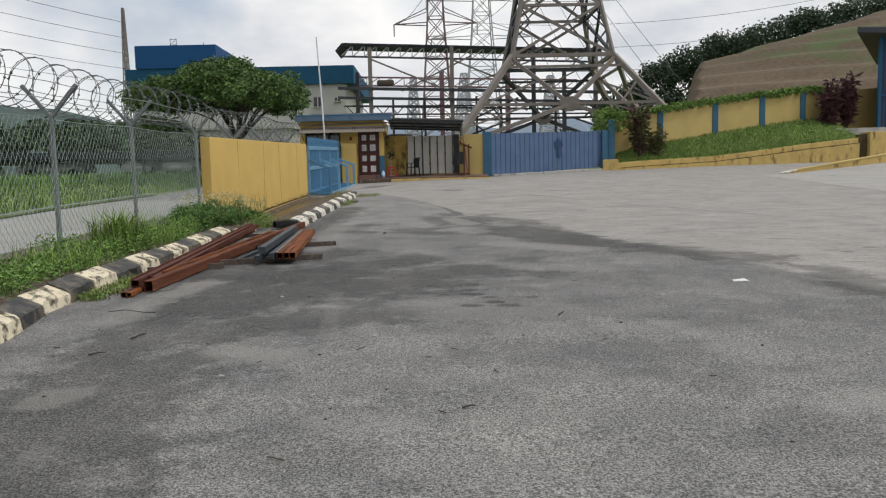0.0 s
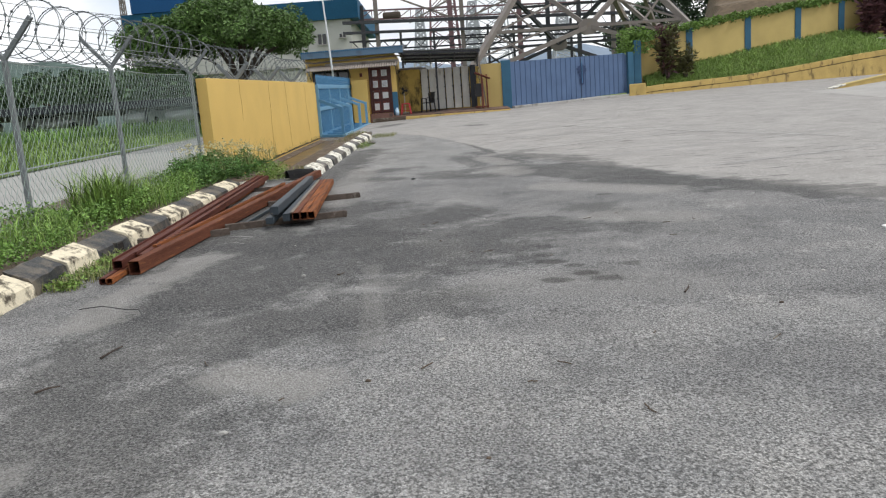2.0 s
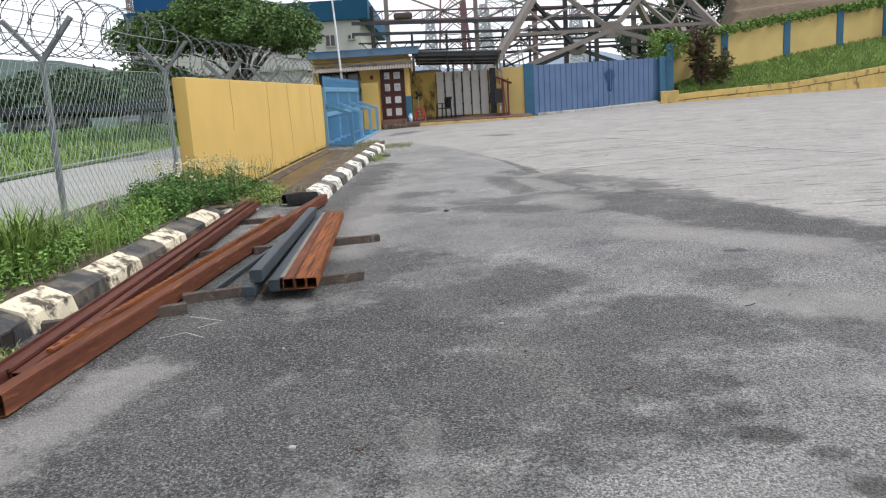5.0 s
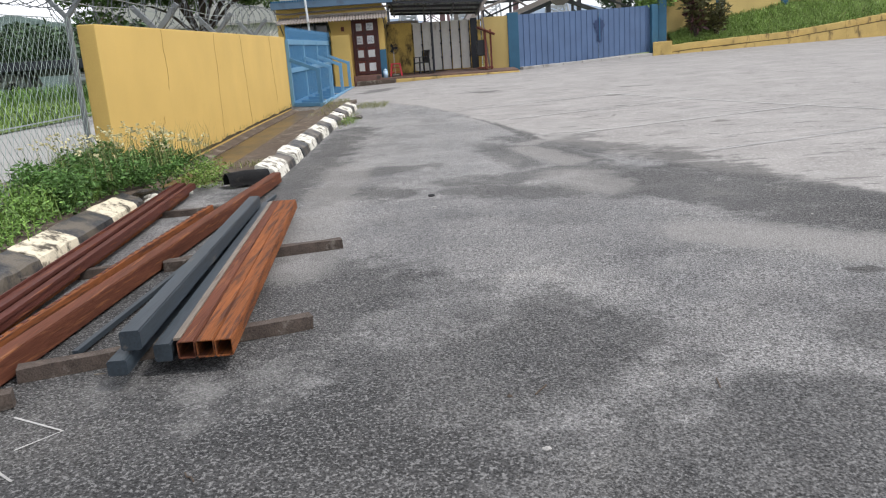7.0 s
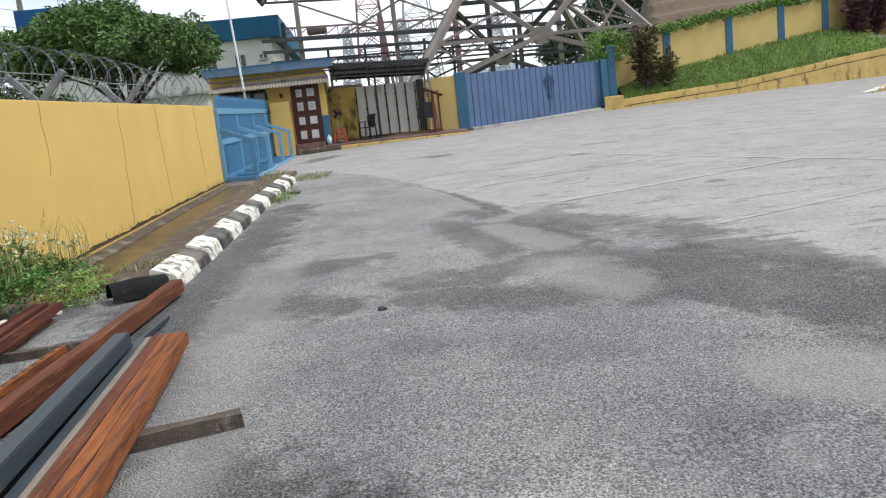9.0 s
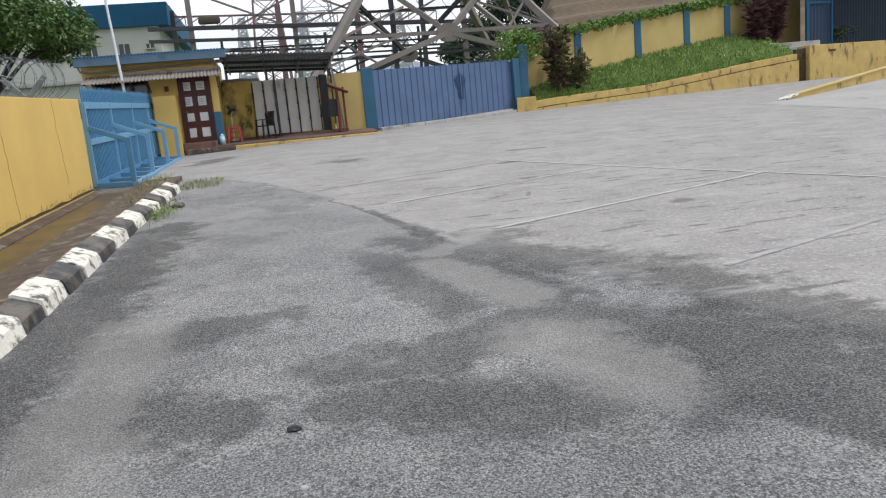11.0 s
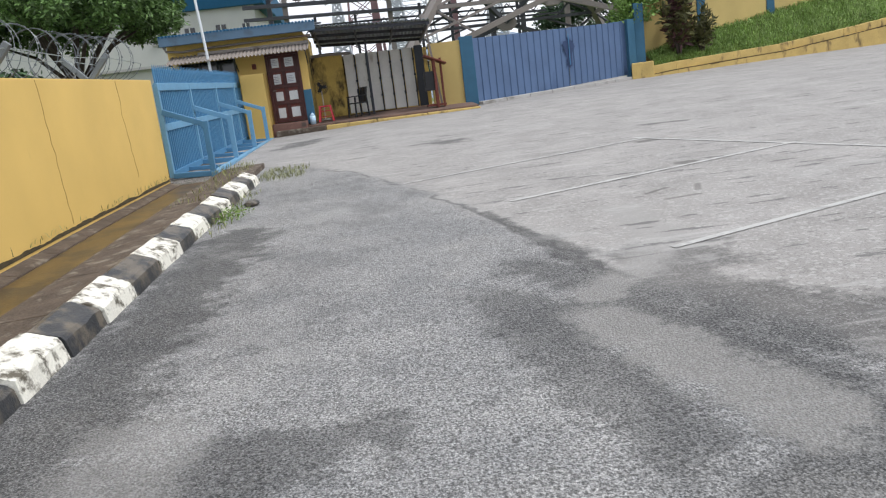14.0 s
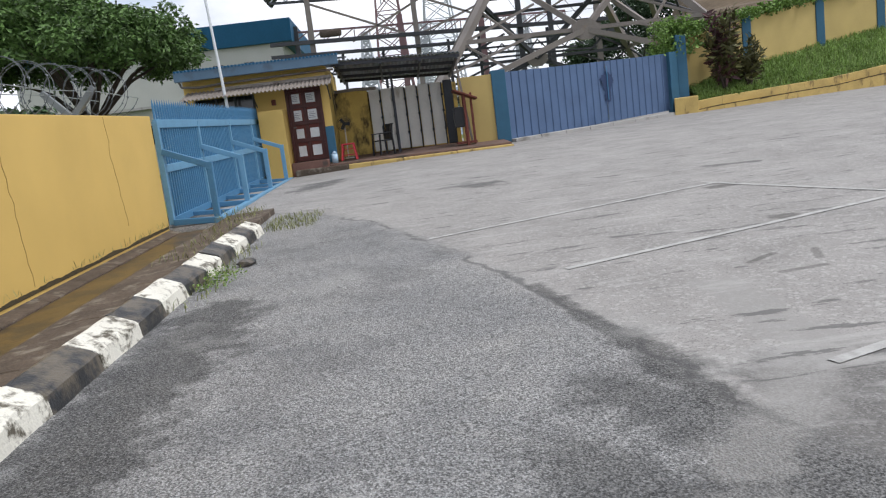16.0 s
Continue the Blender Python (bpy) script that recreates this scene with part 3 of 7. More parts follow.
def build_ground():
    xs = sorted({-2.42, -2.38, -2000, -900, -400, -200, -120, -70, -45, -30, -20, -15, -12, -10, -9, -4.4, -3.5, -2.9, -2.26, -2.2, -1.34, -1.28, -0.75,
                 *np.arange(-0.5, 34, 0.5).tolist(), 36, 40, 46, 55, 70, 100, 160, 260, 500, 1000, 2000})
    ys = sorted({-1500, -700, -300, -120, -60, -30, -20, *np.arange(-12, 15.5, 0.5).tolist(), 15.46, 15.5, *np.arange(16, 27, 0.5).tolist(), 26.9, 26.95,
                 *np.arange(27, 46, 0.5).tolist(), 47, 48, 52, 60, 75, 100, 150, 250, 500, 1000, 2500})
    verts, faces = [], []
    for y in ys:
        for x in xs:
            z = g(x, y)
            if -2.4 <= x <= -1.34 and 15.5 <= y <= 26.9:
                z -= 0.1
            verts.append((x, y, z))
    w = len(xs)
    for j in range(len(ys) - 1):
        for i in range(w - 1):
            a = j * w + i
            faces.append((a, a + 1, a + 1 + w, a + w))
    ob = raw("ground", verts, faces, ground_material())
    return tagged(ob, "weathered grey asphalt and concrete yard with dark stains and painted shade by the steel", "ground", kind="structure")


build_ground()


def strip(name, pts, width, dz, material, label, category="road marking", thick=0.0, kind="structure"):
    """A flat band along points in plan, lying on the ground."""
    verts, faces = [], []
    fine = []
    for (x0, y0), (x1, y1) in zip(pts, pts[1:]):
        k = max(2, int(math.hypot(x1 - x0, y1 - y0) / 0.5))
        fine += [(x0 + (x1 - x0) * i / k, y0 + (y1 - y0) * i / k) for i in range(k)]
    fine.append(pts[-1])
    for i, (x, y) in enumerate(fine):
        a, b2 = fine[max(i - 1, 0)], fine[min(i + 1, len(fine) - 1)]
        d = Vector((b2[0] - a[0], b2[1] - a[1])).normalized()
        for s in (-0.5, 0.5):
            px, py = x - d.y * s * width, y + d.x * s * width
            verts.append((px, py, g(px, py) + dz))
    for i in range(len(fine) - 1):
        faces.append((2 * i, 2 * i + 2, 2 * i + 3, 2 * i + 1))
    return tagged(raw(name, verts, faces, material), label, category, kind=kind)


for line in ([(2.8, 20.28), (6.68, 21.6)], [(3.46, 17.76), (7.77, 19.27)], [(1.81, 22.41), (5.5, 23.7)], [(5.45, 23.9), (9.3, 15.9)]):
    strip("parking_line", line, 0.07, 0.006, M_LINE, "worn white painted parking line on the yard")
for line in ([(4.49, 15.32), (9.0, 16.9)], [(5.5, 12.7), (10.0, 14.3)]):
    strip("parking_line", line, 0.075, 0.004, M_LINE_FADED, "nearly worn-off grey parking line on the yard")
strip("road", [(-6.6, -60), (-6.6, 26)], 4.4, 0.012, M_ROAD_OUT, "pale concrete lane beyond the chain-link fence", "road")
strip("road_kerb", [(-9.0, -60), (-9.0, 30)], 0.3, 0.1, M_POST, "low grey concrete edge of the lane", "kerb")
strip("drain_bed", [(-1.73, 15.52), (-1.73, 26.88)], 0.74, -0.09, M_MUD, "shallow drain with wet ochre mud beside the yellow wall", "drain")


# ---- kerb ----
def kerb_block(name, y0, y1, material, parent, h=0.2, w=0.25, chip=0.0):
    """A cast kerb stone: steep front face, broad top face rising gently to the back, worn arrises."""
    bm = B()
    ring = []
    prof = [(0, -0.03), (-0.022, h * 0.58), (-0.05, h * 0.7), (-w + 0.03, h), (-w, h * 0.96), (-w, -0.03)]
    tilt, sink = rng.normal(0, 0.012), rng.normal(0, 0.006)
    steps = 4
    for i in range(steps + 1):
        y = y0 + (y1 - y0) * i / steps
        x = kerb_x(y) + tilt * (i / steps - 0.5)
        wear = chip * (1 if i in (0, steps) else 0.3)
        ring.append([bm.verts.new((x + px - (wear if 0 < k < 3 else 0) + rng.normal(0, 0.004), y + rng.normal(0, 0.003), g(x, y) + pz + sink - (wear if 0 < k < 4 else 0) + rng.normal(0, 0.004))) for k, (px, pz) in enumerate(prof)])
    n_ = len(prof)
    for p, q in zip(ring, ring[1:]):
        for k in range(n_):
            bm.faces.new((p[k], p[(k + 1) % n_], q[(k + 1) % n_], q[k]))
    bm.faces.new(ring[0])
    bm.faces.new(ring[-1])
    return part(name, bm, material, parent)


def kerb_row(first, last, whites, white_mat, label, group, chip):
    """Kerb stones from first to last, white where listed by their ends, black between."""
    run = thing("kerb", (kerb_x(first), first, g(kerb_x(first), first)), label, "kerb", group, "structure")
    y = first
    for w0, w1 in whites:
        if w0 - y > 0.05:
            kerb_block("kerb_stone", y + 0.007, w0 - 0.007, M_KERB_BLACK, run, chip=chip)
        kerb_block("kerb_stone", w0 + 0.004, w1 - 0.004, white_mat, run, chip=chip * 0.6)
        y = w1
    if last - y > 0.05:
        kerb_block("kerb_stone", y + 0.007, last, M_KERB_BLACK, run, chip=chip * 2)
    return run


kerb_row(-3.0, 14.15, [(6.9 - 1.25 * k, 7.52 - 1.25 * k) for k in range(7, 0, -1)] + [(6.9, 7.5), (8.12, 8.68), (9.38, 9.96), (10.55, 11.25), (11.9, 12.52), (13.28, 13.88)],
         M_KERB_CREAM, "worn black and cream painted concrete kerb along the weedy verge", "painted kerbs", 0.014)
kerb_row(15.36, 24.6, [(15.36, 16.1), (16.6, 17.25), (17.88, 18.52), (19.25, 19.95), (20.52, 21.15), (21.8, 22.4), (22.98, 23.62), (24.15, 24.6)],
         M_KERB_WHITE, "worn black and white painted concrete kerb beside the drain", "painted kerbs", 0.012)

# path between the kerb and the drain, and the drain's lip
bm = B()
for y in np.arange(15.5, 26.8, 0.95):
    y1 = min(y + 0.94, 26.88)
    hexa(bm, [(-2.3, y, g(-2, y) - 0.15), (-2.1, y, g(-2, y) - 0.15), (-2.1, y1, g(-2, y1) - 0.15), (-2.3, y1, g(-2, y1) - 0.15),
              (-2.3, y, g(-2, y) - 0.03), (-2.1, y, g(-2, y) - 0.07), (-2.1, y1, g(-2, y1) - 0.07), (-2.3, y1, g(-2, y1) - 0.03)], 0.012)
tagged(part("drain_lip", bm, M_SOIL), "dark wet concrete lip of the drain along the wall", "drain", kind="structure")
bm = B()
for y in np.arange(15.6, 26.8, 1.2):
    y1 = min(y + 1.19, 26.88)
    x0, x1 = kerb_x(y) - 0.24, kerb_x(y1) - 0.24
    xa, xb = x0 - 0.004, x1 - 0.004
    hexa(bm, [(-1.3, y, g(-1, y) - 0.1), (xa, y, g(-1, y) - 0.1), (xb, y1, g(-1, y1) - 0.1), (-1.3, y1, g(-1, y1) - 0.1),
              (-1.3, y, g(-1, y) + 0.07), (xa, y, g(-1, y) + 0.1), (xb, y1, g(-1, y1) + 0.1), (-1.3, y1, g(-1, y1) + 0.07)], 0.01)
tagged(part("drain_path", bm, M_SOIL), "dirty brown strip between kerb and drain", "path", kind="structure")

# verge of soil between the kerb and the fence
verts, faces = [], []
vy = np.arange(-6, 15.5, 0.4)
for y in vy:
    x1 = kerb_x(y) - 0.2
    for k, dz in enumerate((0.13, 0.2, 0.24, 0.2, 0.02)):
        x = x1 + (-4.3 - x1) * k / 4
        verts.append((x, y, g(x, y) + dz + 0.05 * noise.noise((x, y, 3))))
for j in range(len(vy) - 1):
    for i in range(4):
        a = j * 5 + i
        faces.append((a, a + 1, a + 6, a + 5))
tagged(raw("verge", verts, faces, M_SOIL), "overgrown soil verge between kerb and fence", "verge", kind="structure")
verts, faces = [], []
vy = np.arange(15.6, 40, 1.2)
for y in vy:
    for x, dz in ((-2.5, 0.16), (-3.3, 0.2), (-4.3, 0.02)):
        verts.append((x, y, g(x, y) + dz))
for j in range(len(vy) - 1):
    for i in range(2):
        a = j * 3 + i
        faces.append((a, a + 1, a + 4, a + 3))
tagged(raw("back_verge", verts, faces, M_TURF), "grassy strip behind the yellow wall", "verge", kind="structure")

# ---- yellow boundary wall ----
bm = B()
wall_run(bm, (-2.3, 15.42), (-2.3, 26.95), 0.2, 0.05, 2.116, 0.45, 2.512, 0.012)
wall_w = tagged(part("wall_west", bm, M_YELLOW), "bright yellow painted boundary wall with hairline cracks", "wall", kind="structure")
# cracks and drip marks, as thin ridges on the face
for cy, top_z, bot_z, lean in ((17.55, 2.17, 1.35, 0.03), (20.2, 2.26, 0.45, -0.12), (22.1, 2.33, 0.58, 0.2), (24.95, 2.42, 0.9, 0.2), (17.2, 1.0, 0.8, -0.12)):
    pts = []
    for k in range(15):
        u = k / 14
        pts.append((-2.2985, cy + lean * u + 0.05 * noise.noise((u * 4, cy, 0)) + rng.normal(0, 0.014), top_z + (bot_z - top_z) * u))
    bm = B()
    tube(bm, pts, 0.004, 4)
    part("crack", bm, M_CRACK, wall_w)
bm = B()
yy = np.arange(15.45, 26.86, 0.06)
for y in yy:
    zb = g(-2.2, y)
    h = 0.045 + 0.03 * noise.noise((y * 1.7, 0, 0)) + 0.02 * noise.noise((y * 7.0, 3, 0))
    h1 = 0.045 + 0.03 * noise.noise(((y + 0.06) * 1.7, 0, 0)) + 0.02 * noise.noise(((y + 0.06) * 7.0, 3, 0))
    hexa(bm, [(-2.3, y, zb), (-2.294, y, zb), (-2.294, y + 0.06, zb), (-2.3, y + 0.06, zb), (-2.3, y, zb + h), (-2.297, y, zb + h), (-2.297, y + 0.06, zb + h1), (-2.3, y + 0.06, zb + h1)])
part("damp_course", bm, M_GRIME, wall_w)

# ---- right boundary wall ----
RW = [((12.1, 41.1), 2.0, 4.2), ((15.1, 42.15), 2.3, 4.66), ((18.7, 43.42), 2.6, 5.16), ((21.95, 44.56), 2.9, 5.58), ((24.9, 45.6), 3.1, 5.9), ((31.0, 47.75), 3.2, 6.35)]
wall_e = thing("wall_east", (12.1, 41.1, 1.6), "pale yellow compound wall with blue pillars, overgrown along its top", "wall", kind="structure")
for (a, zb0, zt0), (b2, zb1, zt1) in zip(RW, RW[1:]):
    bm = B()
    wall_run(bm, a, b2, 0.15, zb0 - 0.6, zt0 - 0.02, zb1 - 0.6, zt1 - 0.02, 0.01)
    part("wall_panel", bm, M_YELLOW_PALE, wall_e)
for (px, py), zb, zt in RW[:5]:
    bm = B()
    box(bm, px - 0.17, px + 0.17, py - 0.1, py + 0.22, zb - 0.7, zt + 0.02, 0.015)
    part("pillar", bm, M_TEAL, wall_e, "faded blue painted pillar")

# ---- retaining wall and grass bank ----
RT = [((12.15, 39.95), 1.8), ((13.2, 40.15), 1.88), ((17.8, 40.95), 2.07), ((20.7, 41.42), 2.36), ((23.7, 41.9), 2.7), ((26.65, 42.4), 2.96)]
ret = thing("retaining_wall", (12.2, 40, 1.4), "worn yellow painted low retaining wall under the grass bank", "retaining wall", kind="structure")
for (a, z0), (b2, z1) in zip(RT, RT[1:]):
    bm = B()
    wall_run(bm, a, b2, 0.3, g(*a) - 0.2, z0 - 0.27, g(*b2) - 0.2, z1 - 0.3, 0.02)
    part("lower_course", bm, M_YELLOW_KERB, ret)
    bm = B()
    wall_run(bm, (a[0] - 0.03, a[1] + 0.09), (b2[0] - 0.03, b2[1] + 0.09), 0.26, z0 - 0.28, z0, z1 - 0.31, z1, 0.025)
    part("coping", bm, M_YELLOW_KERB, ret)
    bm = B()
    n_ = max(3, int((Vector(b2) - Vector(a)).length / 0.35))
    for k in range(n_):
        if noise.noise((a[0] + k * 0.9, 2, 7)) < -0.4:
            continue
        p, q = Vector(a).lerp(Vector(b2), k / n_), Vector(a).lerp(Vector(b2), (k + 1) / n_)
        za, zb = z0 + (z1 - z0) * k / n_ - 0.29, z0 + (z1 - z0) * (k + 1) / n_ - 0.29
        d = 0.022 + 0.05 * abs(noise.noise((a[0] + k * 0.6, 5, 1)))
        wall_run(bm, p - Vector((0, 0.004)), q - Vector((0, 0.004)), 0.08, za - d, za + 0.01, zb - d * 0.7, zb + 0.01)
    part("grimy_joint", bm, M_GRIME, ret, "black grime along the joint")


def bank_point(u, v):
    """u runs along the bank, v from the retaining wall up to the boundary wall."""
    x = 12.4 + (26.7 - 12.4) * u
    fy = float(np.interp(x, [p[0][0] for p in RT], [p[0][1] for p in RT])) + 0.25
    fz = float(np.interp(x, [p[0][0] for p in RT], [p[1] for p in RT])) - 0.05
    by = 41.1 + (x - 12.1) * 0.353
    bz = float(np.interp(x, [12.1, 15.1, 18.7, 21.95, 24.9, 28], [2.2, 2.85, 3.4, 3.85, 4.2, 4.35]))
    return Vector((x, fy + (by - fy) * v, fz + (bz - fz) * (v ** 0.8) + 0.05 * noise.noise((x, v * 3, 1))))


verts, faces = [], []
for j in range(9):
    for i in range(41):
        verts.append(tuple(bank_point(i / 40, j / 8)))
for j in range(8):
    for i in range(40):
        a = j * 41 + i
        faces.append((a, a + 1, a + 42, a + 41))
tagged(raw("grass_bank", verts, faces, M_TURF), "sloping grass bank between the retaining wall and the boundary wall", "grass bank", kind="structure")

# dock wall, dark recess and ramp kerb
dock = thing("loading_dock", (27.3, 42.4, 1.7), "yellow painted loading dock wall with black stains", "dock", kind="structure")
bm = B()
hexa(bm, [(27.25, 42.4, 1.4), (44, 45.3, 1.4), (44, 60, 1.4), (27.25, 60, 1.4), (27.25, 42.4, 3.3), (44, 45.3, 3.3), (44, 60, 3.3), (27.25, 60, 3.3)], 0.03)
part("dock_wall", bm, M_YELLOW_KERB, dock)
bm = B()
wall_run(bm, (26.62, 42.6), (27.3, 42.7), 0.2, 1.4, 3.15, 1.4, 3.2, 0.02)
part("wet_recess", bm, M_GRIME, dock, "black damp streak at the joint")
bm = B()
for sx, sz, sw in ((28.4, 2.95, 0.5), (33.0, 3.15, 0.25)):
    box(bm, sx, sx + sw, 42.4 + (sx - 27.25) * 0.173 + 0.01, 42.4 + (sx - 27.25) * 0.173 + 0.3, sz, sz + 0.09, 0.01)
part("weep_slot", bm, M_GRIME, dock)
for k in range(2):
    bm = B()
    box(bm, 26.4 - k * 0.4, 29.0, 43.3 + 0.5 * k, 43.8 + 0.5 * k, 2.9, 3.35 + 0.25 * k, 0.02)
    part("step", bm, M_CONCRETE, dock, "mossy concrete step")

ramp = thing("ramp_kerb", (16.6, 30.4, 1.07), "yellow ramp kerb with a worn white top edge", "kerb", kind="structure")
RP = [(16.6, 30.4, 1.1), (17.2, 30.55, 1.22), (22.0, 31.85, 1.85), (26.3, 33.0, 2.28), (34, 35.1, 2.9)]
for a, b2 in zip(RP, RP[1:]):
    bm = B()
    wall_run(bm, a[:2], b2[:2], 0.28, g(*a[:2]) - 0.3, a[2] - 0.05, g(*b2[:2]) - 0.3, b2[2] - 0.05, 0.02)
    part("kerb_body", bm, M_YELLOW_KERB, ramp)
    bm = B()
    wall_run(bm, (a[0], a[1] - 0.02), (b2[0], b2[1] - 0.02), 0.3, a[2] - 0.06, a[2], b2[2] - 0.06, b2[2], 0.012)
    part("kerb_top", bm, M_KERB_WHITE if a[0] < 17 else M_YELLOW_PALE, ramp, "worn pale painted top edge")
# ramp surface
verts, faces = [], []
for i in range(12):
    u = i / 11
    x = 16.9 + 20 * u
    y = 30.5 + (x - 16.6) * 0.27
    z = float(np.interp(x, [16.6, 17.2, 22, 26.3, 34], [1.05, 1.1, 1.46, 1.78, 2.4]))
    verts += [(x, y + 0.25, max(z, g(x, y) + 0.01)), (x + 3, y + 9, max(z, g(x + 3, y + 9) + 0.02))]
for i in range(11):
    faces.append((2 * i, 2 * i + 2, 2 * i + 3, 2 * i + 1))
# ground in front of the ramp kerb rises with it
verts2, faces2 = [], []
for i in range(14):
    x = 15.5 + i * 1.5
    y = 30.5 + (x - 16.6) * 0.27
    z = max(g(x, y) + 0.004, float(np.interp(x, [15.5, 16.6, 22, 26.3, 36], [1.0, 1.03, 1.47, 1.77, 2.4])))
    for k in range(5):
        w = 1 - (k / 4)
        yk = y - 10 * (k / 4)
        zz = g(x, yk)
        verts2.append((x, yk, zz + 0.004 + max(0, z - g(x, y)) * w * w))
for i in range(13):
    for k in range(4):
        a = i * 5 + k
        faces2.append((a, a + 1, a + 6, a + 5))
M_PAVE = mat("pale_worn_paving", (0.30, 0.292, 0.275), 0.88, 0, 0.14, 1.2, 110, 0.2, (0.17, 0.165, 0.155), 0.3, 1.5)
tagged(raw("ramp_apron", verts2, faces2, M_PAVE), "pale paving rising towards the ramp", "pavement", kind="structure")

# ---- chain-link fence ----
FX = -2.55
POSTS = [-2.6, 0.5, 3.6, 6.8, 9.68, 12.14, 15.35]


def fence_top(y):
    return g(FX, y) + 1.98


fence = thing("chain_link_fence", (FX, 6.8, g(FX, 6.8)), "tall chain-link fence on grey concrete posts with Y-shaped arms", "fence")
for y in POSTS:
    bm = B()
    z = g(FX, y)
    beam(bm, (FX, y, z - 0.1), (FX, y, z + 2.0), 0.05, 0.052, 0.008)
    for s in (-1, 1):
        beam(bm, (FX, y, z + 1.96), (FX + s * 0.34, y, z + 2.36), 0.042, 0.048, 0.007)
    part("post", bm, M_POST, fence)
for dx, dz in ((-0.33, 2.33), (0.33, 2.33), (-0.18, 2.16), (0.18, 2.16), (0, 1.95), (0, 0.3)):
    bm = B()
    tube(bm, [(FX + dx, y, g(FX, y) + dz - (0.03 if i % 2 else 0)) for i, y in enumerate(np.arange(-3, 15.4, 1.5))], 0.006, 4)
    part("strand_wire", bm, M_WIRE, fence)
verts, faces = [], []


def thin_bar(p, q, r):
    i = len(verts)
    d = (q - p)
    s = Vector((r, 0, 0))
    t = Vector((0, -d.z, d.y)).normalized() * r
    for e in (p, q):
        verts.extend([tuple(e + s), tuple(e + t), tuple(e - s), tuple(e - t)])
    for k in range(4):
        faces.append((i + k, i + (k + 1) % 4, i + 4 + (k + 1) % 4, i + 4 + k))


PITCH = 0.052
nw = int((15.35 + 2.6) / PITCH)
ROWS = 25
for k in range(nw):
    y0 = -2.6 + k * PITCH
    zb = g(FX, y0) + 0.1
    sag = 0.05 * math.sin((y0 % 3.0) / 3.0 * math.pi) + 0.02 * noise.noise((y0 * 2, 0, 0))
    step = (1.86 - sag) / ROWS
    side = lambda j: PITCH * (0.5 + (0.36 if (j + k) % 2 else -0.36)) + 0.012 * noise.noise((y0 * 0.7, j * 0.35, 4))
    for j in range(ROWS):
        bow = 0.02 * noise.noise((y0 * 1.2, j * 0.16, 0))
        thin_bar(Vector((FX + 0.05 + bow, y0 + side(j), zb + j * step)), Vector((FX + 0.05 + bow, y0 + side(j + 1), zb + (j + 1) * step)), 0.0026)
raw("wire_mesh", verts, faces, M_WIRE_GREEN, fence, "diamond wire mesh", "stuff")

# fence posts behind the wall
for y in (18.4, 21.6, 24.8):
    t2 = thing("fence_post", (-2.62, y, g(-2.62, y)), "grey concrete post with Y-shaped arms behind the wall", "fence post", "fence posts behind the wall")
    z = 2.05 + (y - 15.42) * 0.0343
    bm = B()
    beam(bm, (-2.62, y, g(-2.62, y) - 0.1), (-2.62, y, z + 0.1), 0.1, 0.1, 0.012)
    part("shaft", bm, M_POST, t2)
    for s in (-1, 1):
        bm = B()
        beam(bm, (-2.62, y, z + 0.06), (-2.62 + s * 0.34, y, z + 0.44), 0.07, 0.08, 0.01)
        part("arm", bm, M_POST, t2)


def razor_coil(y0, y1, x, zf, r, pitch, name_label):
    t3 = thing("razor_wire_coil", (x, y0, zf(y0) - r), name_label, "razor wire", "razor wire coils")
    bm = B()
    pts = []
    n_ = int((y1 - y0) / pitch * 26)
    for i in range(n_):
        a = 2 * math.pi * i / 26
        y = y0 + (y1 - y0) * i / n_
        rr = r * (1 + 0.09 * noise.noise((y * 1.3, 0, 5)))
        pts.append((x + rr * math.cos(a), y + 0.16 * math.sin(a * 0.5 + 0.6) + 0.05 * math.sin(a), zf(y) + rr * math.sin(a) + 0.03 * math.sin(y)))
    tube(bm, pts, 0.0052, 4)
    part("coil", bm, M_RAZOR, t3)
    bm = B()
    for i in range(0, n_ - 1, 3):
        p, q = Vector(pts[i]), Vector(pts[i + 1])
        d = (q - p).normalized()
        s = d.orthogonal().normalized()
        v = [bm.verts.new(c) for c in (p - d * 0.022, p + s * 0.018, p + d * 0.022, p - s * 0.018)]
        bm.faces.new(v)
    tagged(part("barb_tape", bm, M_RAZOR, t3), kind="stuff")


razor_coil(-2.8, 15.3, FX, lambda y: g(FX, y) + 2.33, 0.32, 0.27, "coiled razor wire along the top of the fence")
razor_coil(15.6, 26.4, -2.62, lambda y: 2.45 + (y - 15.42) * 0.0343, 0.36, 0.3, "coiled razor wire above the yellow wall")
bm = B()
for dx, dz in ((0.3, 0.34), (-0.3, 0.36)):
    tube(bm, [(-2.62 + dx, y, 2.1 + (y - 15.42) * 0.0343 + dz - (0.04 if i % 2 else 0)) for i, y in enumerate(np.arange(15.4, 26.8, 1.6))], 0.007, 4)
tagged(part("barbed_wire", bm, M_WIRE), "taut barbed wire strands above the wall", "wire")


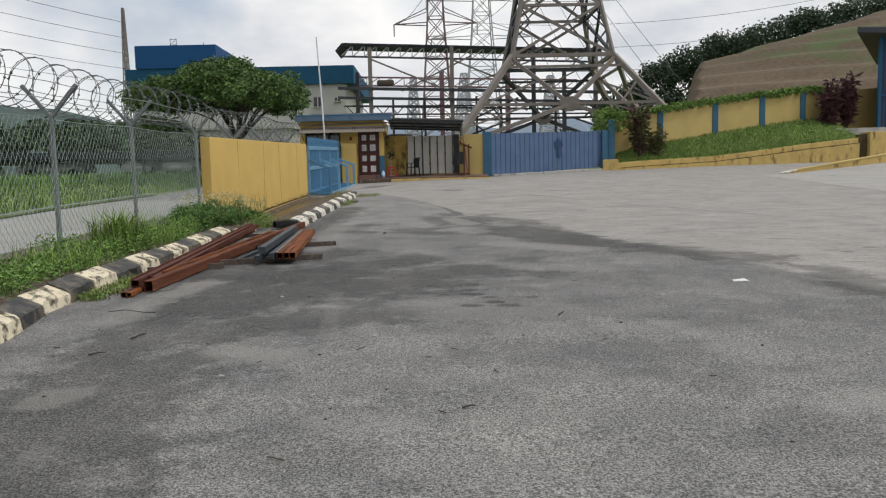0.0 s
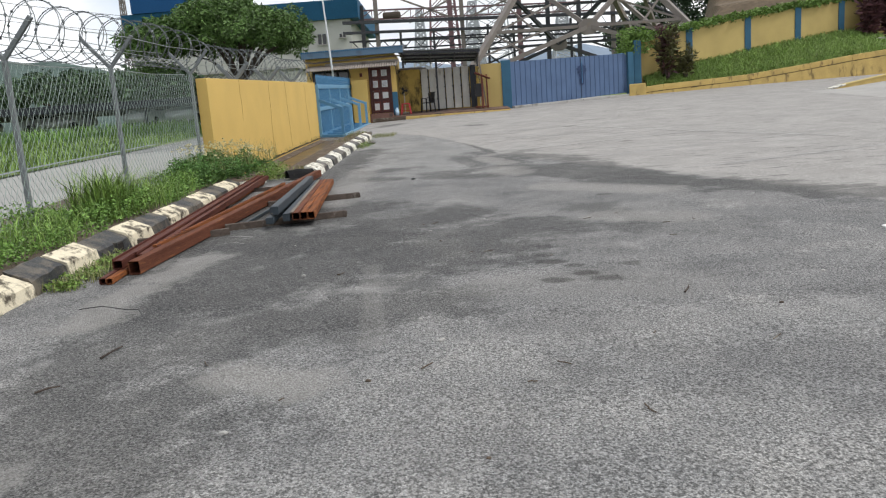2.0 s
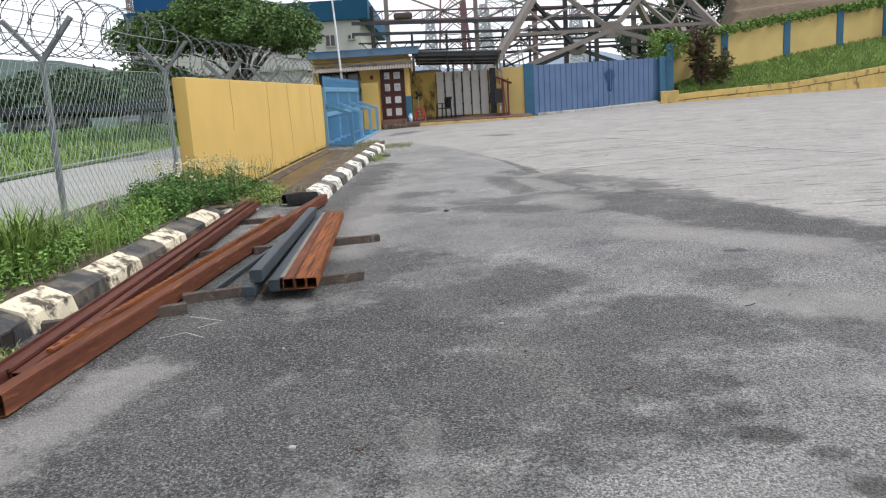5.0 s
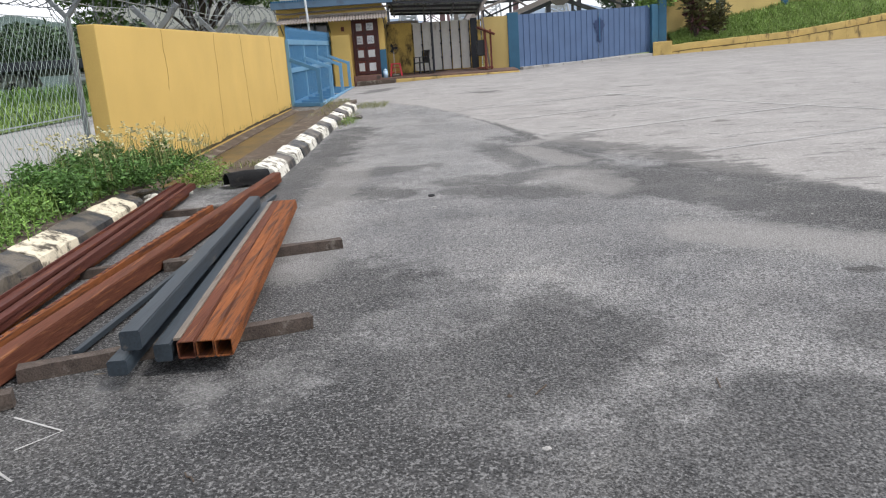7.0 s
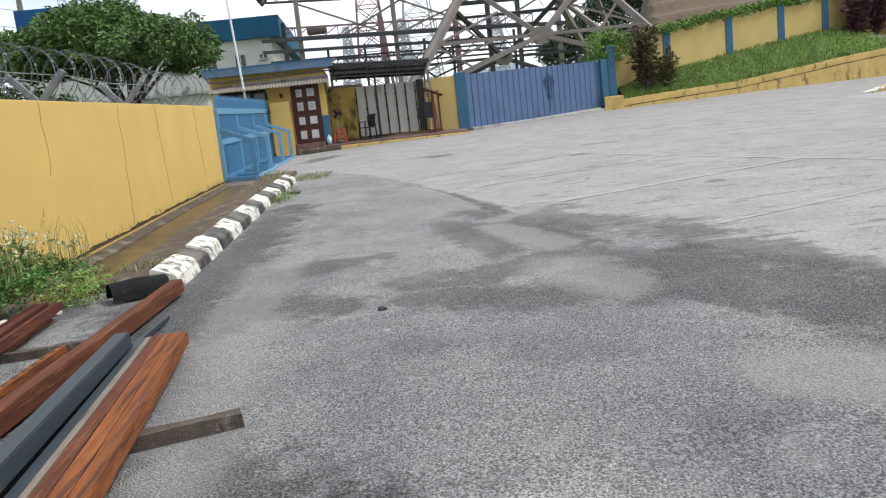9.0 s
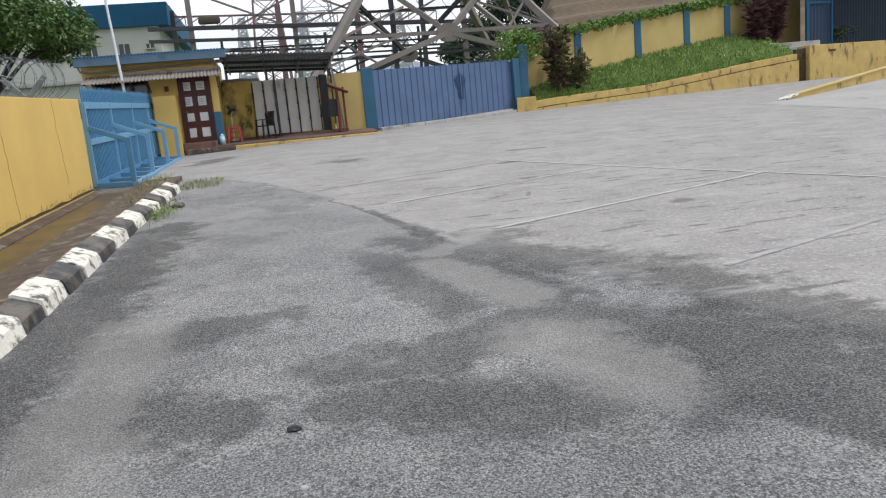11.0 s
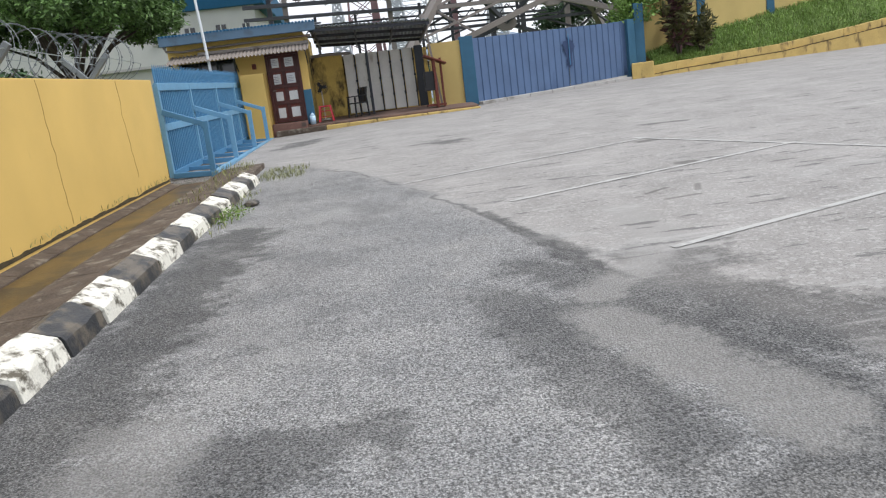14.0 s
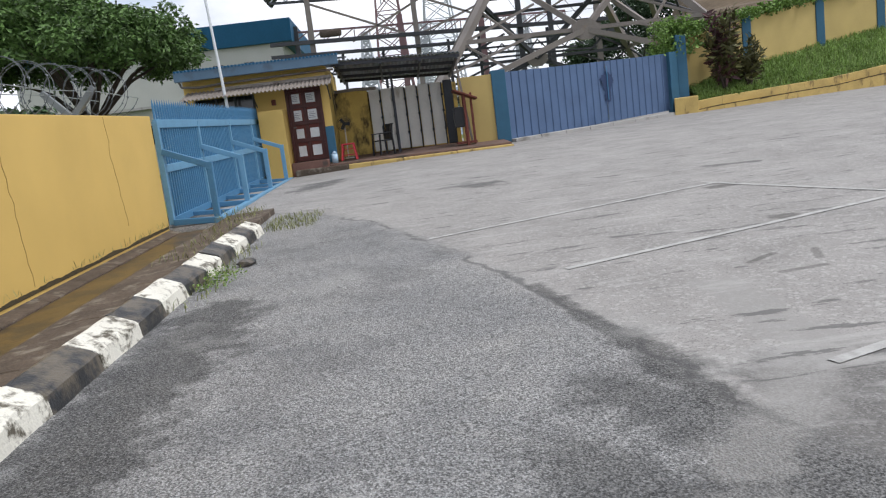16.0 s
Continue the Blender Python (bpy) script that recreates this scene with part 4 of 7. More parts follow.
# ---- steel stock on timber bearers ----
def rect_tube(name, p, q, w, h, material, parent, wall=0.006, label=""):
    """A hollow steel section with open ends."""
    p, q = Vector(p), Vector(q)
    d = (q - p).normalized()
    s = d.cross(Vector((0, 0, 1))).normalized()
    t = s.cross(d).normalized()
    bm = B()
    rings = []
    for e in (p, q):
        for k in (0, wall):
            rings.append([bm.verts.new(e + s * sx * (w / 2 - k) + t * sz * (h / 2 - k)) for sx, sz in ((-1, -1), (1, -1), (1, 1), (-1, 1))])
    o0, i0, o1, i1 = rings
    for k in range(4):
        j = (k + 1) % 4
        bm.faces.new((o0[k], o0[j], o1[j], o1[k]))
        bm.faces.new((i0[j], i0[k], i1[k], i1[j]))
        bm.faces.new((o0[j], o0[k], i0[k], i0[j]))
        bm.faces.new((o1[k], o1[j], i1[j], i1[k]))
    bmesh.ops.bevel(bm, geom=[e for e in bm.edges if abs((e.verts[0].co - e.verts[1].co).normalized().dot(d)) > 0.99 and (e.verts[0] in o0 or e.verts[0] in o1)],
                    offset=0.006, segments=2, affect="EDGES")
    return tagged(part(name, bm, material, parent, smooth=False), label)


def gz(x, y, dz):
    return (x, y, g(x, y) + dz)


kx = kerb_x(9.08)
ob = rect_tube("drain_pipe", gz(kx - 0.04, 9.08, 0.062), gz(kx + 0.008, 9.08, 0.062), 0.15, 0.11, M_KERB_BLACK, None, 0.014)
tagged(ob, "square concrete drain outlet through the painted kerb", "drain outlet", kind="structure")
# near-black plug paints the shade inside the outlet
bm = B()
box(bm, kx - 0.012, kx + 0.004, 9.08 - 0.06, 9.08 + 0.06, g(kx, 9.08) + 0.015, g(kx, 9.08) + 0.108)
part("bore_shade_plug", bm, M_TUBE_IN, ob)


def bearer(p, q, w=0.075, h=0.07, rise=0.0):
    t = thing("timber_bearer", gz(*p, 0), "weathered grey timber bearer lying on the asphalt", "timber", "timber bearers")
    bm = B()
    a, b2 = Vector(gz(*p, h / 2 + rise)), Vector(gz(*q, h / 2 + rise))
    beam(bm, a, b2, w, h)
    bmesh.ops.subdivide_edges(bm, edges=[e for e in bm.edges if e.calc_length() > 0.5], cuts=8)
    for v in bm.verts:
        v.co += Vector((rng.normal(0, 0.003), rng.normal(0, 0.003), rng.normal(0, 0.002)))
    part("plank", bm, M_TIMBER, t)


bearer((-0.62, 9.98), (0.66, 10.42))
bearer((-0.55, 11.72), (0.64, 12.03))
bearer((-1.36, 9.42), (-0.5, 9.72))
bearer((-1.46, 11.6), (-0.38, 11.85), 0.07, 0.06)
bearer((-1.5, 13.6), (-0.45, 13.75), 0.07, 0.06)

# short bundle: rusty square tubes with two dark primed ones
H0 = 0.07
for nx, fx, m_, dz, lab in ((0.075, -0.135, M_PAINT_GREY, 0.04, "dark primed square steel tube in the short bundle"), (0.18, -0.055, M_RUST_BROWN, 0.045, "rust-brown square steel tube on timber bearers"),
                            (0.265, 0.012, M_RUST_ORANGE, 0.045, "rust-orange square steel tube on timber bearers"), (0.348, 0.078, M_RUST_ORANGE, 0.045, "rust-orange square steel tube on timber bearers")):
    ob = rect_tube("steel_tube", gz(nx, 9.92, H0 + dz), gz(fx, 13.25, H0 + dz), 0.078, 0.082, m_, None, 0.0385 if m_ is M_PAINT_GREY else 0.005)
    tagged(ob, lab, "steel tube", "short bundle of steel tubes")
bm = B()
beam(bm, gz(0.133, 9.95, H0 + 0.088), gz(-0.095, 13.2, H0 + 0.088), 0.03, 0.012)
tagged(part("steel_flat", bm, M_STEEL_FLAT), "thin bare steel flat between the tubes", "steel flat", "short bundle of steel tubes")
ob = rect_tube("steel_tube", gz(-0.078, 9.79, H0 + 0.035), gz(-0.24, 13.2, H0 + 0.035), 0.085, 0.07, M_PAINT_GREY, None, 0.0345)
tagged(ob, "dark blue-grey primed steel tube beside the bundle", "steel tube", "short bundle of steel tubes")
ob = rect_tube("steel_tube", gz(-0.033, 9.86, H0 + 0.13), gz(-0.2, 13.06, H0 + 0.13), 0.09, 0.09, M_PAINT_GREY, None, 0.0445)
tagged(ob, "dark blue-grey primed steel tube lying on the bundle", "steel tube", "short bundle of steel tubes")

# long pile against the kerb
LONG = [((-0.955, 7.72), (-1.36, 14.6), 0.0, 0.055, 0.05, M_RUST_RED), ((-0.893, 7.70), (-1.29, 14.6), 0.0, 0.055, 0.05, M_RUST_ORANGE),
        ((-0.945, 8.0), (-1.355, 14.7), 0.068, 0.085, 0.075, M_RUST_RED), ((-0.865, 8.3), (-1.265, 14.75), 0.06, 0.075, 0.06, M_RUST_RED),
        ((-0.885, 8.75), (-0.75, 13.3), 0.03, 0.05, 0.045, M_RUST_ORANGE), ((-0.81, 8.0), (-0.42, 15.1), 0.035, 0.1, 0.115, M_RUST_BROWN)]
for (ax, ay), (bx, by), dz, w, h, m_ in LONG:
    ob = rect_tube("steel_section", gz(ax, ay, dz + 0.03), gz(bx, by, dz + 0.05), w, h, m_, None)
    tagged(ob, {M_RUST_RED: "long dark red primed steel section in the pile by the kerb", M_RUST_ORANGE: "long rust-orange steel section in the pile by the kerb", M_RUST_BROWN: "long rust-brown steel section in the pile by the kerb"}[m_], "steel section", "long pile of steel sections")
for k, (ax, bx) in enumerate(((-0.98, -1.39), (-0.908, -1.315), (-0.836, -1.235))):
    bm = B()
    beam(bm, gz(ax, 8.0 + 0.3 * k, 0.142 - 0.01 * k), gz(bx, 14.65, 0.162 - 0.01 * k), 0.012, 0.022, 0.002)
    tagged(part("steel_lip", bm, M_RUST_RED), "dark red primed channel lip along the pile", "steel flat", "long pile of steel sections")
# slotted orange angle lying against the brown section
bm = B()
beam(bm, gz(-0.86, 8.6, 0.118), gz(-0.665, 13.35, 0.118), 0.04, 0.05, 0.004)
angle = tagged(part("slotted_angle", bm, M_RUST_ORANGE), "rust-orange slotted steel angle along the brown section", "steel angle", "long pile of steel sections")
for k in range(44):
    u = (k + 0.5) / 44
    x, y = -0.86 + 0.195 * u, 8.6 + 4.75 * u
    bm = B()
    hexa(bm, [gz(x - 0.014, y, 0.138), gz(x + 0.006, y, 0.138), gz(x + 0.008, y + 0.045, 0.138), gz(x - 0.012, y + 0.045, 0.138), gz(x - 0.014, y, 0.1462), gz(x + 0.006, y, 0.1462), gz(x + 0.008, y + 0.045, 0.1462), gz(x - 0.012, y + 0.045, 0.1462)])
    part("slot", bm, M_RUST_RED, angle)
bm = B()
beam(bm, gz(-0.46, 10.2, 0.03), gz(-0.27, 14.2, 0.035), 0.03, 0.03, 0.003)
tagged(part("steel_rod", bm, M_PAINT_GREY), "thin dark steel bar on the asphalt beside the pile", "steel bar", "long pile of steel sections")

# old tyre piece and rubble where the kerb is broken
bm = B()
prev = None
for i in range(15):
    a = i / 14
    c = Vector((-0.99 + 0.42 * a, 15.1 + 0.22 * a, g(-0.8, 15.2) + 0.05))
    ring = []
    d = Vector((0.87, 0.49, 0))
    s = Vector((-0.49, 0.87, 0))
    for k in range(10):
        t = math.pi * (k / 9) * 1.15 - 0.25
        ring.append(bm.verts.new(c + s * math.cos(t) * 0.14 + Vector((0, 0, math.sin(t) * 0.13 * (1 - 0.25 * abs(a - 0.5))))))
    if prev:
        for k in range(9):
            bm.faces.new((prev[k], prev[k + 1], ring[k + 1], ring[k]))
    prev = ring
bmesh.ops.solidify(bm, geom=bm.faces[:], thickness=0.02)
tagged(part("tyre_offcut", bm, M_RUBBER, smooth=True), "black half tyre lying against the broken kerb", "tyre")


def stone(name, c, size, material, label, category="stone", group=""):
    bm = B()
    bmesh.ops.create_icosphere(bm, subdivisions=2, radius=1)
    sd = rng.uniform(0, 50)
    for v in bm.verts:
        k = 1 + 0.35 * noise.noise(v.co * 1.4 + Vector((sd, 0, 0)))
        v.co = Vector((v.co.x * size[0] * k, v.co.y * size[1] * k, max(v.co.z, -0.5) * size[2] * k)) + Vector(c)
    return tagged(part(name, bm, material), label, category, group)


for k, (x, y, s) in enumerate(((-1.56, 14.32, 0.07), (-1.46, 14.5, 0.05), (-1.62, 14.55, 0.08), (-1.5, 14.75, 0.06), (-1.38, 14.9, 0.05), (-1.55, 14.98, 0.09))):
    stone("kerb_rubble", (x, y, g(x, y) + s * 0.45), (s * 1.3, s, s * 0.7), M_CONCRETE if k % 2 else M_KERB_WHITE, "broken lump of painted kerb concrete", "rubble", "broken kerb lumps")
stone("loose_stone", (1.31, 13.76, g(1.31, 13.76) + 0.008), (0.034, 0.024, 0.018), M_KERB_BLACK, "small dark stone lying on the asphalt")
stone("loose_stone", (-0.12, 22.3, g(0, 22.3) + 0.03), (0.09, 0.12, 0.05), M_KERB_BLACK, "dark clod lying by the kerb")
for k in range(26):
    x, y = rng.uniform(-0.3, 4.5), rng.uniform(2.5, 14)
    s = rng.uniform(0.006, 0.014)
    stone("pebble", (x, y, g(x, y) + s * 0.3), (s * 1.3, s, s * 0.7), M_CONCRETE if k % 2 else M_SOIL, "tiny pebble on the asphalt", "pebble", "pebbles on the asphalt")
for k in range(34):
    x, y, a = rng.uniform(-0.6, 4.2), rng.uniform(2.2, 10), rng.uniform(0, math.pi)
    ln = rng.uniform(0.03, 0.1)
    bm = B()
    tube(bm, [(x + ln * (i / 3 - 0.5) * math.cos(a), y + ln * (i / 3 - 0.5) * math.sin(a) + rng.normal(0, 0.004), g(x, y) + 0.008) for i in range(4)], 0.0035, 4)
    tagged(part("twig", bm, M_SOIL), "short dark dry twig on the asphalt", "twig", "dry twigs")
bm = B()
hexa(bm, [gz(5.3, 7.76, 0.004), gz(5.47, 7.78, 0.004), gz(5.45, 7.86, 0.004), gz(5.32, 7.85, 0.004), gz(5.3, 7.76, 0.016), gz(5.47, 7.78, 0.01), gz(5.45, 7.86, 0.024), gz(5.32, 7.85, 0.012)])
tagged(part("paper_scrap", bm, M_PAPER), "crumpled white paper scrap on the yard", "litter")
# bent wire, sticks and chalk strokes on the asphalt
bm = B()
tube(bm, [gz(-0.78, 6.96, 0.01), gz(-0.6, 6.93, 0.03), gz(-0.39, 6.83, 0.02), gz(-0.27, 6.75, 0.035), gz(-0.19, 6.63, 0.008)], 0.0032, 5)
tagged(part("bent_wire", bm, M_BLACK), "bent black wire lying on the asphalt", "wire")
for p, q in (((-0.12, 5.85), (-0.08, 6.04)), ((-0.23, 5.38), (-0.14, 5.45)), ((2.35, 4.05), (2.42, 4.08)), ((3.25, 6.35), (3.32, 6.5))):
    bm = B()
    m = ((p[0] + q[0]) / 2 + 0.012, (p[1] + q[1]) / 2)
    tube(bm, [gz(*p, 0.01), gz(*m, 0.018), gz(*q, 0.01)], 0.0065, 6, 0.004)
    tagged(part("stick", bm, M_BARK), "dark broken stick on the asphalt", "stick", "broken sticks")
for pts in (((-0.44, 9.6), (-0.17, 9.45), (-0.29, 9.32)), ((-0.47, 9.13), (-0.34, 9.23), (-0.18, 9.1))):
    strip("chalk_mark", pts, 0.01, 0.004, M_LINE, "thin white chalk stroke on the asphalt")

# ---- sliding gate beside the drain ----
gate = thing("sliding_gate", (-2.25, 27, 0.65), "blue steel sliding gate with spiked bars and five outriggers", "gate")


def gz0(y):
    return 0.72 + (y - 26.9) * 0.0355


G0, G1 = 26.98, 37.5
for name_, z, h, m_ in (("bottom_rail", 0.05, 0.12, M_BLUE), ("middle_rail", 0.92, 0.13, M_BLUE_LIGHT), ("top_rail", 1.66, 0.14, M_BLUE_LIGHT)):
    bm = B()
    beam(bm, (-2.25, G0, gz0(G0) + z), (-2.25, G1, gz0(G1) + z), 0.07, h, 0.008)
    part(name_, bm, m_, gate)
for y in np.arange(G0 + 0.04, G1, 0.135):
    bm = B()
    z = gz0(y)
    beam(bm, (-2.25, y, z + 0.05), (-2.25, y, z + 1.96), 0.03, 0.03)
    v = bm.verts.new((-2.25, y, z + 2.07))
    tops = [w for w in bm.verts if abs(w.co.z - (z + 1.96)) < 1e-4]
    cx = Vector((-2.25, y, 0))
    tops.sort(key=lambda w: math.atan2(w.co.y - y, w.co.x + 2.25))
    for k in range(4):
        bm.faces.new((tops[k], tops[(k + 1) % 4], v))
    part("bar", bm, M_BLUE, gate)
for y in (27.0, 29.55, 32.4, 35.1, 37.42):
    z = gz0(y)
    bm = B()
    beam(bm, (-2.25, y, z), (-2.25, y, z + 1.7), 0.09, 0.09, 0.008)
    part("stile", bm, M_BLUE_LIGHT, gate)
    bm = B()
    beam(bm, (-2.22, y, z + 1.2), (-1.46, y, z + 0.88), 0.1, 0.1, 0.01)
    beam(bm, (-1.5, y, z + 0.95), (-1.5, y, z + 0.0), 0.1, 0.1, 0.01)
    box(bm, -1.555, -1.445, y - 0.052, y + 0.052, z + 0.82, z + 0.955, 0.01)
    part("outrigger", bm, M_BLUE_LIGHT if y > 27.1 else M_BLUE, gate)
    bm = B()
    beam(bm, (-2.22, y, z + 0.03), (-1.5, y, z - 0.01), 0.12, 0.1, 0.01)
    part("foot_beam", bm, M_BLUE, gate)
for y in (28.2, 30.9, 33.7, 36.2):
    bm = B()
    beam(bm, (-2.22, y, gz0(y) + 0.03), (-1.5, y, gz0(y) - 0.01), 0.1, 0.08, 0.01)
    part("foot_beam", bm, M_BLUE, gate)
bm = B()
beam(bm, (-1.47, G0 - 0.05, gz0(G0) - 0.02), (-1.47, 38.1, gz0(38.1) - 0.06), 0.13, 0.11, 0.01)
part("outer_rail", bm, M_BLUE_LIGHT, gate, "sun-bleached pale blue rail")
bm = B()
hexa(bm, [(-2.4, 26.97, 0.3), (-1.3, 26.97, 0.3), (-1.3, 38.2, 0.7), (-2.4, 38.2, 0.7), (-2.4, 26.97, gz0(26.97) - 0.08), (-1.3, 26.97, gz0(26.97) - 0.1), (-1.3, 38.2, gz0(38.2) - 0.14), (-2.4, 38.2, gz0(38.2) - 0.12)], 0.01)
tagged(part("gate_footing", bm, M_SOIL), "dark concrete footing under the sliding gate", "footing", kind="structure")

# ---- guard house ----
HZ = 1.42
house = thing("guard_house", (-2.2, 37.5, 1.1), "small yellow guard house with a blue roof edge and corrugated awning", "guard house")
for nm, a in (("front_wall_left", (-4.2, -3.95)), ("front_wall_middle", (-2.25, -1.38)), ("front_wall_right", (-0.36, -0.14))):
    bm = B()
    box(bm, a[0], a[1], 36.4, 36.58, 0.8, 4.1, 0.01)
    part("wall", bm, M_YELLOW, house)
bm = B()
box(bm, -3.95, -2.25, 36.4, 36.58, 0.8, 2.55, 0.008)
part("wall", bm, M_YELLOW, house)
bm = B()
box(bm, -3.95, -0.36, 36.41, 36.58, 3.52, 4.1, 0.008)
part("wall", bm, M_YELLOW, house)
for q in ((-4.2, -4.02, 36.6, 40.5), (-0.34, -0.16, 36.6, 40.5), (-4.0, -0.36, 40.3, 40.5)):
    bm = B()
    box(bm, *q, 0.8, 4.1)
    part("wall", bm, M_YELLOW_DIRTY, house)
bm = B()
box(bm, -4.0, -0.36, 36.6, 40.3, 1.3, 1.42)
part("floor_slab", bm, M_CONCRETE, house)
win = B()
box(win, -3.93, -2.27, 36.5, 36.53, 2.57, 3.5)
win = part("window", win, M_GLASS_DARK, house, "dark glazed guard house window")
for x in (-3.9, -3.35, -2.82, -2.3):
    bm = B()
    box(bm, x - 0.025, x + 0.025, 36.44, 36.56, 2.57, 3.5, 0.004)
    part("mullion", bm, M_STEEL_DARK, win)
bm = B()
box(bm, -4.3, 0.28, 35.95, 36.1, 4.03, 4.29, 0.015)
part("fascia", bm, mat("grey_blue_fascia_paint", (0.085, 0.145, 0.215), 0.6, 0, 0.15, 2, 40, 0.05, (0.07, 0.10, 0.14), 0.35, 1.5), house, "grey-blue painted roof edge")
bm = B()
hexa(bm, [(-4.3, 36.1, 4.17), (0.28, 36.1, 4.17), (0.28, 41, 4.77), (-4.3, 41, 4.77), (-4.3, 36.1, 4.23), (0.28, 36.1, 4.23), (0.28, 41, 4.83), (-4.3, 41, 4.83)])
part("roof", bm, M_ROOF_DARK, house)
bm = B()
for k in range(46):
    x = -4.25 + k * 0.1
    tube(bm, [(x, 35.93, 4.3), (x, 36.4, 4.34)], 0.035, 6)
part("roof_tiles", bm, M_NAVY, house, "dark blue corrugated roof edge")
bm = B()
box(bm, -3.3, 0.0, 36.26, 36.39, 3.7, 3.79, 0.01)
part("soffit_beam", bm, M_ROOF_GREY, house)
bm = B()
tube(bm, [(-4.25, 36.2, 4.08), (-4.18, 36.2, 3.9), (-3.7, 36.22, 3.85), (-3.1, 36.25, 3.89), (-1.2, 36.3, 3.92), (0.1, 36.3, 3.93)], 0.035, 8)
part("conduit", bm, M_STEEL, house, "grey curved pipe under the roof edge")


def corrugated(name, x0, x1, y0, z0, y1, z1, pitch, depth, material, parent, label="", tilt=0.0):
    vs, fs = [], []
    k = int((x1 - x0) / pitch * 6)
    for i in range(k + 1):
        x = x0 + (x1 - x0) * i / k
        w = depth * math.sin(2 * math.pi * (x - x0) / pitch) + tilt * (x - x0)
        for y, z in ((y0, z0), (y1, z1)):
            vs += [(x, y, z + w), (x, y, z + w - 0.012)]
    for i in range(k):
        a = 4 * i
        fs += [(a, a + 4, a + 6, a + 2), (a + 1, a + 3, a + 7, a + 5), (a, a + 1, a + 5, a + 4), (a + 2, a + 6, a + 7, a + 3)]
    return raw(name, vs, fs, material, parent, label)


corrugated("awning", -4.1, 0.02, 35.45, 3.46, 36.4, 3.74, 0.11, 0.025, M_ROOF_GREY, house, "weathered corrugated awning sheet")
for x in (-4.0, -2.2, -0.1):
    bm = B()
    beam(bm, (x, 35.55, 3.44), (x, 36.4, 3.65), 0.04)
    beam(bm, (x, 36.38, 3.12), (x, 35.8, 3.47), 0.03)
    part("awning_bracket", bm, M_STEEL_DARK, house)
bm = B()
box(bm, -2.12, -1.42, 35.72, 36.38, 0.85, 2.95, 0.02)
part("gate_pier", bm, M_YELLOW, house, "bright yellow block pier at the gate end")
bm = B()
box(bm, -0.36, -0.12, 36.32, 36.4, 1.3, 2.35, 0.01)
part("dado", bm, M_TEAL, house, "blue painted dado beside the door")
bm = B()
box(bm, -1.78, -1.66, 36.3, 36.4, 3.12, 3.28, 0.02)
part("wall_lamp", bm, M_RED_WOOD, house)
# door
door = thing("door", (-0.87, 36.38, HZ), "dark red-brown panelled door with white papers on its panes", "door")
bm = B()
box(bm, -1.38, -1.31, 36.34, 36.5, HZ, 3.52, 0.008)
box(bm, -0.43, -0.36, 36.34, 36.5, HZ, 3.52, 0.008)
box(bm, -1.31, -0.43, 36.34, 36.5, 3.45, 3.52, 0.008)
part("door_frame", bm, M_DOOR, door)
bm = B()
for x in (-1.31, -0.93, -0.53):
    box(bm, x, x + 0.1, 36.4, 36.45, HZ + 0.02, 3.45, 0.006)
for z in (HZ + 0.02, 1.98, 2.48, 2.96, 3.37):
    box(bm, -1.31, -0.43, 36.395, 36.445, z, z + 0.1, 0.006)
part("door_leaf", bm, M_DOOR, door)
bm = B()
box(bm, -1.3, -0.44, 36.45, 36.46, HZ + 0.05, 3.44)
part("door_panel", bm, M_RED_WOOD, door)
for cx in (-1.12, -0.68):
    for k, z in enumerate((1.58, 2.1, 2.6, 3.1)):
        bm = B()
        box(bm, cx - 0.13, cx + 0.13, 36.43, 36.437, z, z + 0.3 - 0.03 * (k % 2))
        paper = part("paper_notice", bm, M_PAPER, door, "white sheet of paper taped to the door")
        if k >= 2:
            bm = B()
            for r in range(4):
                box(bm, cx - 0.1, cx + 0.08 - 0.03 * (r % 2), 36.426, 36.4295, z + 0.06 + 0.05 * r, z + 0.075 + 0.05 * r)
            part("text_line", bm, M_INK, paper)
bm = B()
tube(bm, [(-1.26, 36.39, 2.42), (-1.26, 36.33, 2.42), (-1.17, 36.33, 2.42)], 0.014)
part("door_handle", bm, M_STEEL, door)

# porch slab and steps
porch = thing("porch_slab", (2, 36.2, 1.1), "worn concrete porch slab with a chipped yellow front edge", "porch", kind="structure")
for x0, x1 in ((-1.3, 0.2), (0.2, 1.75), (1.75, 3.3), (3.3, 4.95)):
    bm = B()
    box(bm, x0 + 0.008, x1 - 0.008, 35.62, 36.0, 0.7, 1.2 + rng.normal(0, 0.008), 0.03)
    part("edge_stone", bm, M_YELLOW_KERB if x0 > 0 else M_SOIL, porch, "chipped yellow painted edge")
bm = B()
hexa(bm, [(-0.4, 36.0, 0.7), (4.95, 36.0, 0.7), (4.95, 39.2, 0.7), (-0.4, 39.2, 0.7), (-0.4, 36.0, 1.26), (4.95, 36.0, 1.26), (4.95, 39.2, 1.45), (-0.4, 39.2, 1.45)], 0.015)
part("slab", bm, mat("stained_red_brown_cement", (0.135, 0.085, 0.066), 0.75, 0, 0.25, 2, 40, 0.2, (0.06, 0.05, 0.042), 0.5, 1.6), porch)
bm = B()
box(bm, -1.4, -0.36, 35.85, 36.39, 0.8, HZ, 0.02)
part("door_step", bm, mat("red_brown_cement", (0.17, 0.09, 0.07), 0.8, 0, 0.25, 3, 50, 0.2, (0.08, 0.06, 0.05), 0.35, 2.5), porch, "red-brown cement door step")
